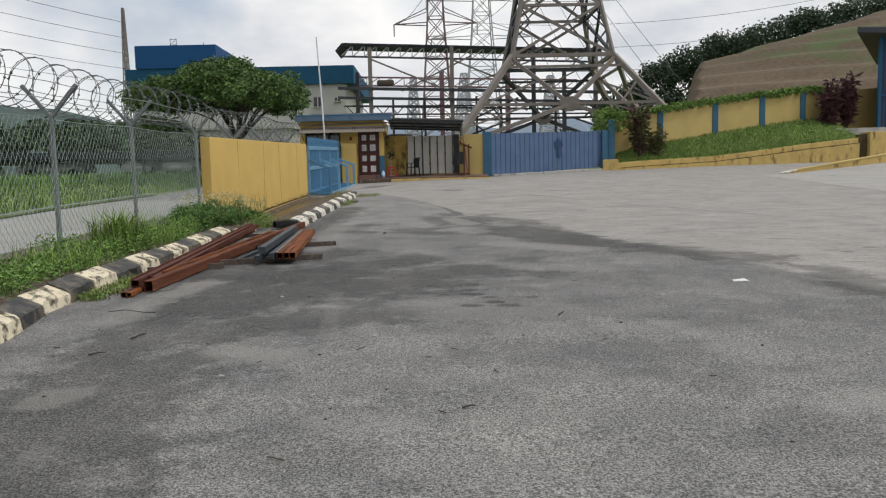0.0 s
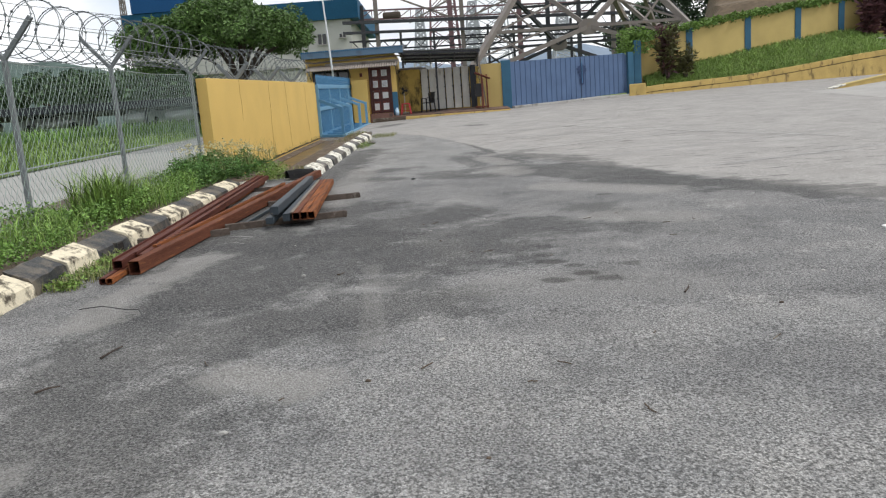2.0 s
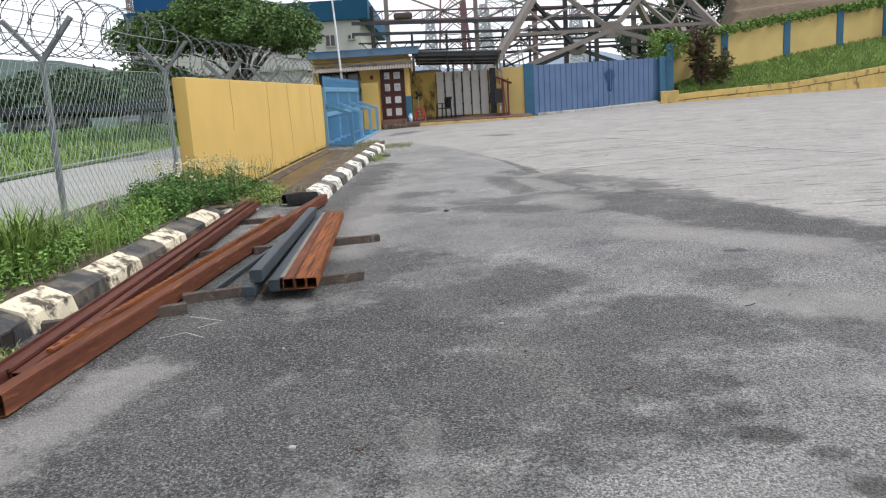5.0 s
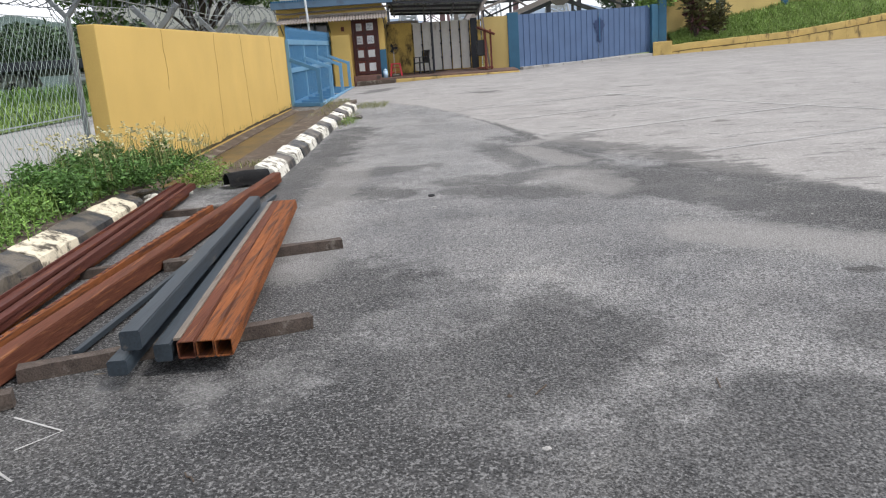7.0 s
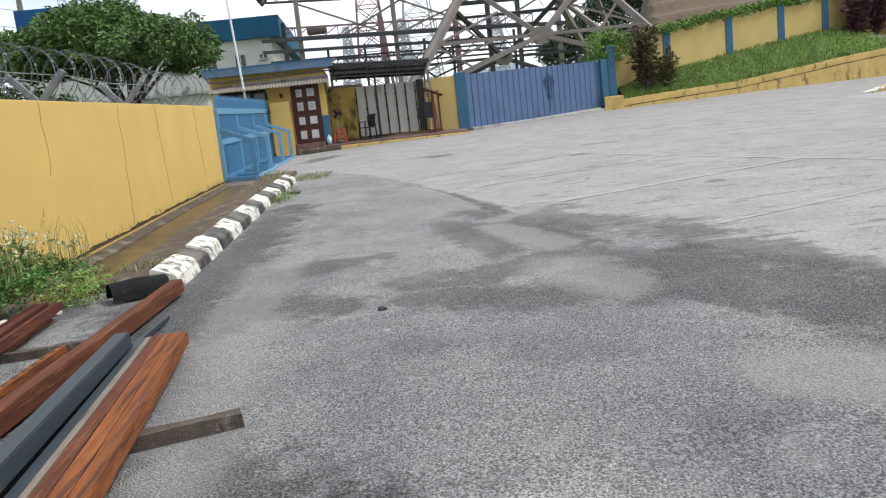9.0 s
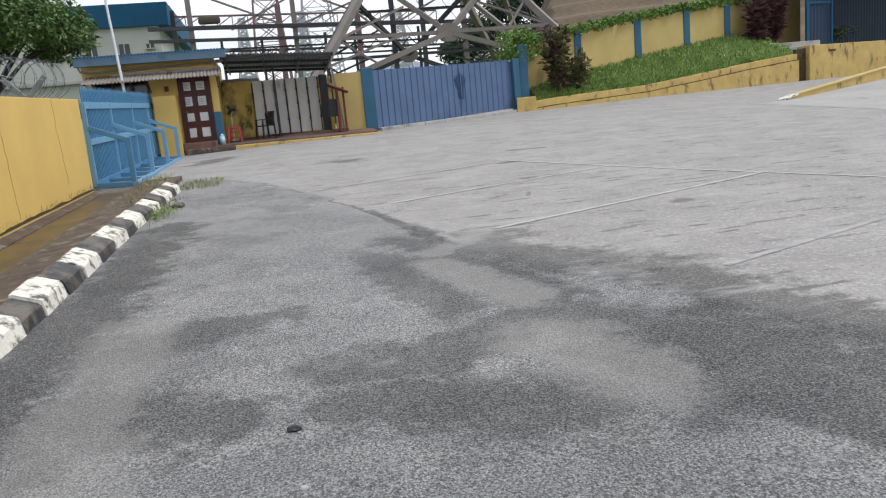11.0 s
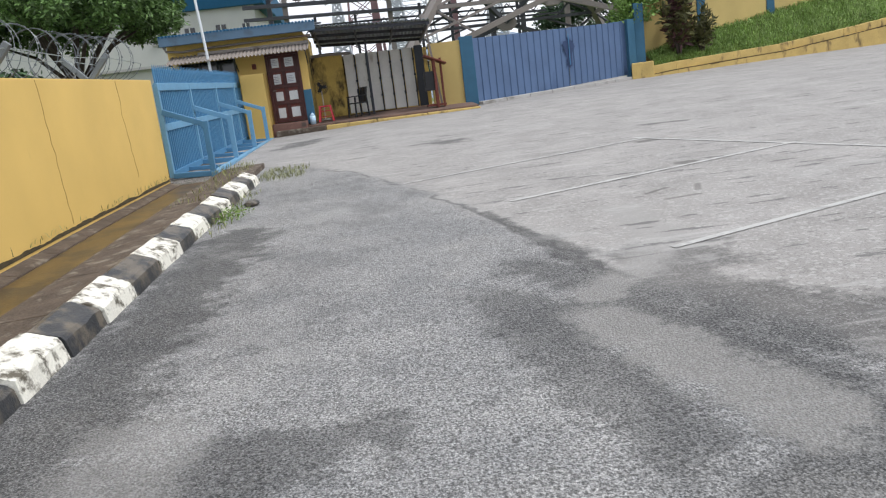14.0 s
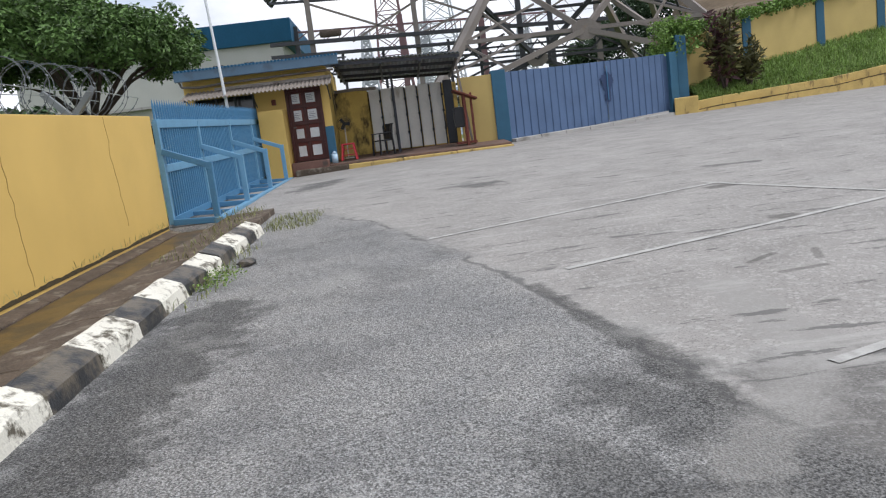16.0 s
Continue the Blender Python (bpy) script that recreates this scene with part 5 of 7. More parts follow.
# walls round the porch
bm = B()
box(bm, -0.14, 0.9, 38.5, 38.65, 1.2, 3.42, 0.01)
box(bm, 0.9, 3.75, 38.62, 38.75, 1.2, 3.35, 0.01)
tagged(part("wall_porch", bm, M_YELLOW_DIRTY), "yellow porch wall black with mould", "wall", kind="structure")
bm = B()
tube(bm, [(-0.1, 38.4, 3.44), (0.5, 38.42, 3.46), (1.2, 38.45, 3.42)], 0.05, 6)
tagged(part("cable_tray", bm, M_ROOF_GREY), "sagging grey sheet edge along the wall top", "sheet")
bm = B()
box(bm, 3.72, 4.78, 37.55, 37.7, 1.1, 3.36, 0.01)
tagged(part("wall_gate_left", bm, M_YELLOW_PALE), "short pale yellow wall beside the blue gate", "wall", kind="structure")
for k in range(6):
    x0 = 0.93 + k * 0.39
    t4 = thing("zinc_panel", (x0 + 0.18, 38.3, 1.42), "tall off-white sheet panel with a dark gap beside it", "panel", "tall white panels")
    bm = B()
    hexa(bm, [(x0 + 0.02, 38.28, 1.45), (x0 + 0.355, 38.28, 1.45), (x0 + 0.355, 38.31, 1.45), (x0 + 0.02, 38.31, 1.45),
              (x0 + 0.02, 38.4, 3.38), (x0 + 0.355, 38.4, 3.38), (x0 + 0.355, 38.43, 3.38), (x0 + 0.02, 38.43, 3.38)], 0.006)
    part("sheet", bm, M_PANEL, t4)
    # black strip stands in for the shaded gap beside the panel
    bm = B()
    beam(bm, (x0 + 0.37, 38.26, 1.42), (x0 + 0.37, 38.37, 3.36), 0.035)
    part("gap_shade_strip", bm, M_BLACK, t4, "black strip for the shade in the gap between panels")
    for z in (1.9, 2.45, 2.95):
        bm = B()
        box(bm, x0 + 0.33, x0 + 0.40, 38.2, 38.26, z, z + 0.07, 0.004)
        part("hinge", bm, M_BLACK, t4)
bm = B()
box(bm, 3.3, 3.58, 38.1, 38.2, 1.42, 3.4, 0.01)
tagged(part("dark_board", bm, M_ROOF_DARK), "tall dark board beside the white panels", "board")
# canopy
can = thing("canopy", (2, 37.5, 1.4), "dark steel lean-to canopy with corrugated sheets", "canopy")
corrugated("canopy_sheet", 0.05, 3.75, 36.15, 4.16, 39.6, 3.9, 0.12, 0.022, mat("blue_grey_canopy_sheet", (0.24, 0.27, 0.30), 0.4, 0.2, 0.3, 1.2, 20, 0.05, (0.12, 0.13, 0.14), 0.4, 1.5), can, "blue-grey corrugated sheet", -0.045)
for y, z in ((36.3, 4.13), (37.4, 4.06), (38.5, 3.98), (39.4, 3.92)):
    bm = B()
    beam(bm, (0.05, y, z - 0.07), (3.75, y, z - 0.235), 0.06, 0.09, 0.006)
    part("purlin", bm, M_STEEL_DARK, can)
for x in (0.3, 1.55, 2.7, 3.75):
    bm = B()
    beam(bm, (x - 0.1, 36.2, 4.01 - 0.045 * x), (x - 0.1, 39.5, 3.78 - 0.045 * x), 0.06, 0.08, 0.006)
    part("rafter", bm, M_STEEL_DARK, can)
for x, y in ((1.72, 37.6), (3.72, 38.9)):
    bm = B()
    beam(bm, (x, y, 1.35), (x, y, 3.8), 0.07, 0.07, 0.006)
    part("post", bm, M_STEEL_DARK, can)
bm = B()
beam(bm, (3.95, 37.3, 1.4), (3.7, 37.3, 3.82), 0.06)
part("post", bm, M_STEEL, can)


# plastic stool, chair, bottle, fan, shrine
def stool(loc):
    t = thing("plastic_stool", loc, "red plastic stool on the porch", "stool")
    x, y, z = loc
    for sx in (-1, 1):
        for sy in (-1, 1):
            bm = B()
            beam(bm, (x + sx * 0.22, y + sy * 0.22, z), (x + sx * 0.16, y + sy * 0.16, z + 0.46), 0.055, 0.055, 0.006)
            part("leg", bm, M_RED, t)
    bm = B()
    box(bm, x - 0.19, x + 0.19, y - 0.19, y + 0.19, z + 0.45, z + 0.5, 0.015)
    part("seat", bm, M_RED, t)
    for z2 in (0.16, 0.33):
        for sy in (-0.19, 0.19):
            bm = B()
            beam(bm, (x - 0.19, y + sy, z + z2), (x + 0.19, y + sy, z + z2), 0.025)
            part("stretcher", bm, M_RED, t)


def chair(loc, turn, label, group=""):
    t = thing("plastic_chair", (0, 0, 0), label, "chair", group)
    for sx in (-1, 1):
        for sy, hh in ((-1, 0.62), (1, 0.88)):
            bm = B()
            beam(bm, (sx * 0.24, sy * 0.24, 0), (sx * 0.22, sy * 0.2, hh), 0.045, 0.05, 0.008)
            part("leg", bm, M_BLACK, t)
        bm = B()
        beam(bm, (sx * 0.24, -0.24, 0.64), (sx * 0.24, 0.24, 0.66), 0.05, 0.03, 0.008)
        part("armrest", bm, M_BLACK, t)
    bm = B()
    box(bm, -0.22, 0.22, -0.23, 0.22, 0.41, 0.45, 0.012)
    part("seat", bm, M_BLACK, t)
    bm = B()
    for k in range(5):
        beam(bm, (-0.18 + 0.09 * k, 0.21, 0.45), (-0.18 + 0.09 * k, 0.29, 0.9), 0.06, 0.02, 0.004)
    beam(bm, (-0.23, 0.29, 0.9), (0.23, 0.29, 0.9), 0.05, 0.03, 0.008)
    part("backrest", bm, M_BLACK, t)
    t.matrix_basis = pose(*loc, 0, 0, turn)
    return t


def pz(y):
    return 1.26 + (y - 36.0) * 0.0594


stool((0.2, 36.75, pz(36.75)))
chair((1.22, 37.2, pz(37.2)), -60, "black plastic armchair on the porch")
fan = thing("pedestal_fan", (0.12, 37.5, pz(37.5)), "old pedestal fan with a dark cage behind the stool", "fan")
bm = B()
tube(bm, [(0.12, 37.5, pz(37.5) + 0.03), (0.12, 37.5, pz(37.5) + 0.95)], 0.02)
part("pole", bm, M_PANEL, fan)
bm = B()
bmesh.ops.create_cone(bm, cap_ends=True, segments=20, radius1=0.19, radius2=0.15, depth=0.04, matrix=Matrix.Translation((0.12, 37.5, pz(37.5) + 0.02)))
part("base", bm, M_PANEL, fan)
bm = B()
for r in (0.06, 0.12, 0.18, 0.22):
    tube(bm, [(0.12 + r * math.cos(a), 37.42, pz(37.5) + 1.05 + r * math.sin(a)) for a in np.linspace(0, 2 * math.pi, 21)], 0.006, 4)
for k in range(12):
    a = 2 * math.pi * k / 12
    tube(bm, [(0.12, 37.40, pz(37.5) + 1.05), (0.12 + 0.22 * math.cos(a), 37.43, pz(37.5) + 1.05 + 0.22 * math.sin(a))], 0.004, 4)
part("cage", bm, M_BLACK, fan)
bm = B()
for k in range(3):
    a = 2 * math.pi * k / 3
    beam(bm, (0.12, 37.46, pz(37.5) + 1.05), (0.12 + 0.17 * math.cos(a), 37.46, pz(37.5) + 1.05 + 0.17 * math.sin(a)), 0.02, 0.1)
part("blade", bm, M_BLACK, fan)
bot = thing("water_bottle", (-0.2, 36.3, pz(36.3)), "pale blue plastic water bottle by the door", "bottle")
bm = B()
bz_ = pz(36.3)
tube(bm, [(-0.2, 36.25, bz_ + z) for z in (0, 0.26)], 0.09, 14)
tube(bm, [(-0.2, 36.25, bz_ + 0.26), (-0.2, 36.25, bz_ + 0.34)], 0.085, 14, 0.035)
part("body", bm, M_BOTTLE, bot, smooth=True)
bm = B()
tube(bm, [(-0.2, 36.25, bz_ + 0.34), (-0.2, 36.25, bz_ + 0.38)], 0.032, 10)
part("cap", bm, M_BLUE, bot)
shr = thing("red_shrine", (3.9, 36.9, pz(36.9)), "small red wooden shrine with a sloping roof", "shrine")
zs = pz(36.9)
for x, y in ((3.78, 36.75), (3.78, 37.15), (4.02, 37.15)):
    bm = B()
    beam(bm, (x, y, zs), (x, y, zs + 1.55), 0.07, 0.07, 0.006)
    part("post", bm, M_RED_WOOD, shr)
bm = B()
hexa(bm, [(3.48, 36.6, zs + 1.62), (4.16, 36.6, zs + 1.32), (4.16, 37.4, zs + 1.32), (3.48, 37.4, zs + 1.62), (3.48, 36.6, zs + 1.67), (4.16, 36.6, zs + 1.37), (4.16, 37.4, zs + 1.37), (3.48, 37.4, zs + 1.67)], 0.01)
part("roof", bm, M_RED_WOOD, shr)
bm = B()
box(bm, 3.45, 3.75, 36.9, 37.3, zs + 0.55, zs + 1.15, 0.02)
part("cabinet", bm, M_BLACK, shr)
bm = B()
box(bm, 3.45, 4.05, 36.8, 37.3, zs + 0.05, zs + 0.12, 0.01)
part("shelf", bm, M_RED_WOOD, shr)
# flagpole
bm = B()
tube(bm, [(-2.95, 35.6, g(-2.95, 35.6)), (-2.88, 35.6, 3.2), (-2.98, 35.6, 5.6), (-3.1, 35.6, 7.9)], 0.05, 8, 0.03)
fl = thing("flagpole", (-2.95, 35.6, 1.0), "slim bare white flagpole by the guard house", "flagpole")
part("pole", bm, M_POLE, fl)

# ---- blue sheet gate ----
bg = thing("sheet_gate", (8.2, 39.0, 1.3), "closed double gate of dull blue ribbed sheet metal", "gate")
GA, GB = Vector((5.2, 37.72)), Vector((11.4, 40.5))
gd = (GB - GA).normalized()
gn = Vector((gd.y, -gd.x))


def gate_leaf(u0, u1):
    vs, fs = [], []
    k = 0
    prof = [(0, 0), (0.75, 0), (0.82, 0.03), (0.93, 0.03)]
    rib = 0.285
    cols = []
    s = u0
    while s < u1:
        for a, d in prof:
            if s + a * rib < u1:
                cols.append((s + a * rib, d))
        s += rib
    cols.append((u1, 0))
    L = (GB - GA).length
    for s, d in cols:
        p = GA + gd * s + gn * d
        f = s / L
        for z in (1.27 + 0.33 * f, 3.38 + 0.17 * f):
            vs.append((p.x, p.y, z))
    for i in range(len(cols) - 1):
        fs.append((2 * i, 2 * i + 2, 2 * i + 3, 2 * i + 1))
    return vs, fs


LG = (GB - GA).length
for u0, u1 in ((0.02, LG * 0.585), (LG * 0.59, LG - 0.02)):
    vs, fs = gate_leaf(u0, u1)
    leaf = raw("leaf", vs, fs, M_BLUE_GATE2, bg, "ribbed blue sheet leaf")
    sol = leaf.modifiers.new("thickness", "SOLIDIFY")
    sol.thickness = 0.012
    bm = B()
    for zz in (0.1, 1.0, 1.95):
        a, b2 = GA + gd * u0 - gn * 0.05, GA + gd * u1 - gn * 0.05
        beam(bm, (a.x, a.y, 1.27 + 0.33 * u0 / LG + zz), (b2.x, b2.y, 1.27 + 0.33 * u1 / LG + zz), 0.05)
    part("back_rail", bm, M_BLUE, leaf)
M_GREASE = mat("dark_blue_handprint_grease", (0.02, 0.04, 0.10), 0.6, 0, 0.3, 6, 40, 0.1)
c_ = GA + gd * (LG * 0.59) + gn * 0.036
for rx, rz, dz in ((0.17, 0.42, 0.0), (0.26, 0.2, 0.12), (0.12, 0.2, -0.42)):
    bm = B()
    ring = []
    for k in range(40):
        t = 2 * math.pi * k / 40
        f = 1 + 0.45 * noise.noise((math.cos(t) * 2.2, math.sin(t) * 2.2, dz * 9)) + 0.12 * rng.normal()
        p = c_ + gd * (rx * f * math.cos(t)) + gn * (0.002 * (1 + rx * 9))
        ring.append(bm.verts.new((p.x, p.y, 2.72 + dz + rz * f * math.sin(t))))
    bm.faces.new(ring)
    part("grease_mark", bm, M_GREASE, bg, "dark grease smudge round the latch")
bm = B()
c2 = GA + gd * (LG * 0.59) + gn * 0.06
beam(bm, (c2.x, c2.y, 2.2), (c2.x, c2.y, 3.3), 0.03, 0.03)
part("latch_bar", bm, M_BLUE, bg)
bm = B()
box(bm, 4.76, 5.2, 37.5, 37.85, 1.0, 3.46, 0.02)
tagged(part("gate_pillar", bm, M_TEAL), "blue painted gate pillar with worn edges", "pillar", "gate pillars", "structure")
bm = B()
hexa(bm, [(11.42, 40.3, 1.2), (11.75, 40.45, 1.2), (11.7, 40.75, 1.2), (11.38, 40.62, 1.2), (11.42, 40.3, 3.6), (11.75, 40.45, 3.6), (11.7, 40.75, 3.6), (11.38, 40.62, 3.6)], 0.02)
tagged(part("gate_pillar", bm, M_TEAL), "blue painted gate pillar with flaking white patches", "pillar", "gate pillars", "structure")
bm = B()
box(bm, 11.78, 12.15, 40.55, 41.1, 1.2, 4.15, 0.02)
tagged(part("gate_pillar", bm, M_TEAL), "tall blue pillar at the end of the boundary wall", "pillar", "gate pillars", "structure")
bm = B()
hexa(bm, [(11.35, 39.95, 1.1), (12.2, 39.92, 1.1), (12.2, 40.4, 1.1), (11.5, 40.3, 1.1), (11.35, 39.95, 1.98), (12.2, 39.92, 2.0), (12.2, 40.4, 2.0), (11.5, 40.3, 2.0)], 0.04)
tagged(part("stained_plinth", bm, M_YELLOW_KERB), "stained yellow concrete plinth beside the gate", "plinth", kind="structure")
# threshold
bm = B()
for k in range(7):
    a, b2 = GA + gd * (LG * k / 7 - 0.1) + gn * 0.45, GA + gd * (LG * (k + 1) / 7 - 0.12) + gn * 0.45
    wall_run(bm, a, b2, 0.6, g(*a) - 0.1, g(*a) + 0.11, g(*b2) - 0.1, g(*b2) + 0.11, 0.02)
tagged(part("gate_threshold", bm, M_CONCRETE), "broken concrete threshold under the blue gate", "threshold", kind="structure")


# ---- leaves and grass ----
def leaf_cloud(name, centres, size, material, parent=None, label="", kind="", up=0.35, long=2.2):
    """Many small pointed leaves, each a folded pair of triangles."""
    c = np.asarray(centres, float)
    k = len(c)
    d = rng.normal(size=(k, 3))
    d[:, 2] = d[:, 2] * 0.6 - up
    d /= np.linalg.norm(d, axis=1)[:, None]
    o = rng.normal(size=(k, 3))
    s = np.cross(d, o)
    s /= np.linalg.norm(s, axis=1)[:, None] + 1e-9
    nrm = np.cross(d, s)
    ln = size * rng.uniform(0.6, 1.3, k)[:, None]
    wd = ln / long
    a = c
    b = c + d * ln * 0.5 + s * wd * 0.5 + nrm * wd * 0.15
    e = c + d * ln
    f = c + d * ln * 0.5 - s * wd * 0.5 + nrm * wd * 0.15
    verts = np.stack([a, b, e, f], 1).reshape(-1, 3)
    i = np.arange(k) * 4
    faces = np.concatenate([np.stack([i, i + 1, i + 2], 1), np.stack([i, i + 2, i + 3], 1)])
    return raw(name, verts.tolist(), faces.tolist(), material, parent, label, kind)


def blades(name, feet, height, width, material, parent=None, label="", kind="", lean=0.5):
    """Grass: bent tapering blades from the given feet."""
    c = np.asarray(feet, float)
    k = len(c)
    h = height * rng.uniform(0.45, 1.2, k)[:, None]
    a = rng.uniform(0, 2 * math.pi, k)
    out = np.stack([np.cos(a), np.sin(a), np.zeros(k)], 1)
    side = np.stack([-np.sin(a), np.cos(a), np.zeros(k)], 1) * (width / 2)
    ln = lean * rng.uniform(0.2, 1.2, k)[:, None]
    z = np.array([[0, 0, 1.0]])
    m = c + z * h * 0.6 + out * h * ln * 0.3
    t = c + z * h * (1 - 0.25 * ln) + out * h * ln
    verts = np.stack([c - side, c + side, m + side * 0.8, m - side * 0.8, t], 1).reshape(-1, 3)
    i = np.arange(k) * 5
    q = [tuple(r) for r in np.stack([i, i + 1, i + 2, i + 3], 1).tolist()] + [tuple(r) for r in np.stack([i + 3, i + 2, i + 4], 1).tolist()]
    return raw(name, verts.tolist(), q, material, parent, label, kind)


def ball(n_, c, r, hollow=0.55):
    """Points in a shell round c."""
    d = rng.normal(size=(n_, 3))
    d /= np.linalg.norm(d, axis=1)[:, None]
    rad = (hollow + (1 - hollow) * rng.random(n_) ** 0.6)[:, None]
    return np.asarray(c) + d * rad * np.asarray(r)


# verge weeds
def vz(x, y):
    return g(x, y) + 0.16


pts = []
for k in range(420):
    y = rng.uniform(-2, 15.1)
    x0 = kerb_x(y) - 0.43
    u = rng.random() ** 1.1
    x = x0 - u * 0.75
    hh = 0.05 + 0.22 * max(0, noise.noise((x * 1.6, y * 0.8, 2)) + 0.45)
    if y > 12.8:
        hh += 0.1 * min(1, (y - 12.8) / 1.0)
    m_ = int(70 + 110 * hh)
    p = ball(m_, (x, y, vz(x, y) + hh * 0.55), (0.2, 0.24, hh * 0.75 + 0.03), 0.3)
    pts.append(p)
pts = np.concatenate(pts)
pts = pts[pts[:, 2] > np.array([g(x, y) for x, y in pts[:, :2]]) + 0.08]
tagged(leaf_cloud("weeds", pts, 0.044, M_LEAF_WEED, up=-0.1, long=2.2), "low leafy green weeds covering the verge", "weeds", kind="stuff")
pts = []
for k in range(84):
    y, u = rng.uniform(13.2, 15.5), rng.random()
    x = -1.8 - u * 0.72 + 0.5 * max(0.0, y - 14.3)
    top_ = 0.14 + 0.24 * min(1.0, max(0.0, (-1.35 - x) / 0.6)) + 0.07 * noise.noise((x * 3, y * 3, 0))
    pts.append(ball(170, (x, y, vz(x, y) + rng.uniform(0.04, top_)), (0.17, 0.18, 0.13), 0.35))
tagged(leaf_cloud("bushy_weeds", np.concatenate(pts), 0.055, M_LEAF_BUSH, up=-0.05, long=3.0), "bushy green weeds at the foot of the yellow wall", "weeds", kind="stuff")
feet = []
for k in range(90):
    y = rng.uniform(-2, 15.3)
    x = FX + rng.normal(0.12, 0.3)
    n_ = int(rng.integers(14, 40))
    feet.append(np.stack([rng.normal(x, 0.09, n_), rng.normal(y, 0.09, n_), np.full(n_, vz(x, y) - 0.02)], 1))
tagged(blades("tall_grass", np.concatenate(feet), 0.38, 0.011, M_GRASS, lean=0.7), "tall green grass along the foot of the fence", "grass", kind="stuff")
feet = []
for k in range(70):
    y = rng.uniform(4, 15.3)
    x = kerb_x(y) - rng.uniform(0.42, 0.95)
    n_ = int(rng.integers(10, 26))
    feet.append(np.stack([rng.normal(x, 0.1, n_), rng.normal(y, 0.12, n_), np.full(n_, vz(x, y))], 1))
tagged(blades("verge_grass", np.concatenate(feet), 0.34, 0.007, M_GRASS, lean=0.9), "fine green grass among the verge weeds", "grass", kind="stuff")
feet = []
for k in range(8):
    y = rng.uniform(10.2, 11.2)
    x = rng.normal(-2.2, 0.12)
    feet.append(np.stack([rng.normal(x, 0.06, 60), rng.normal(y, 0.08, 60), np.full(60, vz(x, y))], 1))
tagged(blades("grass_clump", np.concatenate(feet), 0.62, 0.014, M_GRASS, lean=0.8), "clump of long arching grass by the fence", "grass", kind="stuff")
pts = []
stalks = []
for k in range(150):
    y = 15.45 - 1.7 * rng.random() ** 1.4
    x = -1.7 - rng.random() * 0.8 + 0.5 * max(0.0, y - 14.3)
    hz = rng.uniform(0.3, 0.46) + 0.18 * min(1.0, max(0.0, (-1.35 - x) / 0.6))
    stalks.append((x, y, vz(x, y) + 0.2))
    pts.append(ball(6, (x + rng.normal(0, 0.04), y, vz(x, y) + hz), (0.022, 0.022, 0.016), 0.2))
tagged(blades("flower_stalks", np.repeat(np.array(stalks), 3, 0) + rng.normal(0, 0.03, (450, 3)) * (1, 1, 0), 0.42, 0.005, M_GRASS_DRY, lean=0.5), "thin dry stalks rising from the weeds", "stalks", kind="stuff")
tagged(leaf_cloud("flower_heads", np.concatenate(pts), 0.03, M_FLOWER, long=1.3), "small pale flower heads above the weeds", "flowers", kind="stuff")
feet = []
for y0, y1, x0, x1, k in ((7.55, 8.95, -1.38, -1.08, 520), (15.3, 16.3, -1.5, -0.6, 420), (20.5, 23.5, -0.42, -0.15, 160), (24.6, 26.2, -0.4, 0.35, 420), (22.5, 26.8, -1.2, -0.6, 300), (16.5, 26.8, -2.27, -2.18, 110), (26.2, 27.5, -1.4, -0.7, 120)):
    x, y = rng.uniform(x0, x1, k), rng.uniform(y0, y1, k)
    feet.append(np.stack([x, y, [g(a, b) + (0.08 if a < -0.7 and b > 16 else 0.0) for a, b in zip(x, y)]], 1))
tagged(blades("kerbside_grass", np.concatenate(feet), 0.1, 0.008, M_GRASS_DRY, lean=1.2), "thin dry grass tufts beside the kerb", "grass", kind="stuff")
pts = []
for k in range(26):
    y = rng.uniform(7.6, 8.9)
    x = rng.uniform(-1.38, -1.15)
    pts.append(ball(40, (x, y, g(x, y) + 0.03), (0.1, 0.12, 0.04), 0.2))
for k in range(30):
    y, x = rng.uniform(14.75, 15.35), rng.uniform(-1.5, -0.98)
    pts.append(ball(40, (x, y, g(x, y) + rng.uniform(0.08, 0.3)), (0.12, 0.12, 0.1), 0.2))
for k in range(9):
    x, y = rng.uniform(-0.34, -0.1), rng.uniform(21.2, 22.1)
    pts.append(ball(34, (x, y, g(x, y) + 0.05), (0.1, 0.14, 0.06), 0.2))
tagged(leaf_cloud("kerb_weeds", np.concatenate(pts), 0.035, M_GRASS, up=-0.2, long=2.0), "small green weeds growing at the foot of the kerb", "weeds", kind="stuff")
# grass on the bank
uv = rng.random((16000, 2))
feet = np.array([tuple(bank_point(u, v)) for u, v in uv])
tagged(blades("bank_grass", feet, 0.24, 0.022, M_GRASS_BANK, lean=1.1), "rough green grass on the bank", "grass", kind="stuff")
pts = []
for k in range(110):
    x = rng.uniform(12.3, 26)
    u = (x - 12.4) / 14.3
    b0 = bank_point(min(max(u, 0), 1), rng.uniform(0, 0.12))
    pts.append(ball(24, b0 + Vector((0, -0.05, 0.02)), (0.3, 0.12, 0.12), 0.3))
tagged(leaf_cloud("bank_weeds", np.concatenate(pts), 0.09, M_LEAF_VINE, up=0.2), "weeds spilling over the retaining wall's edge", "weeds", kind="stuff")
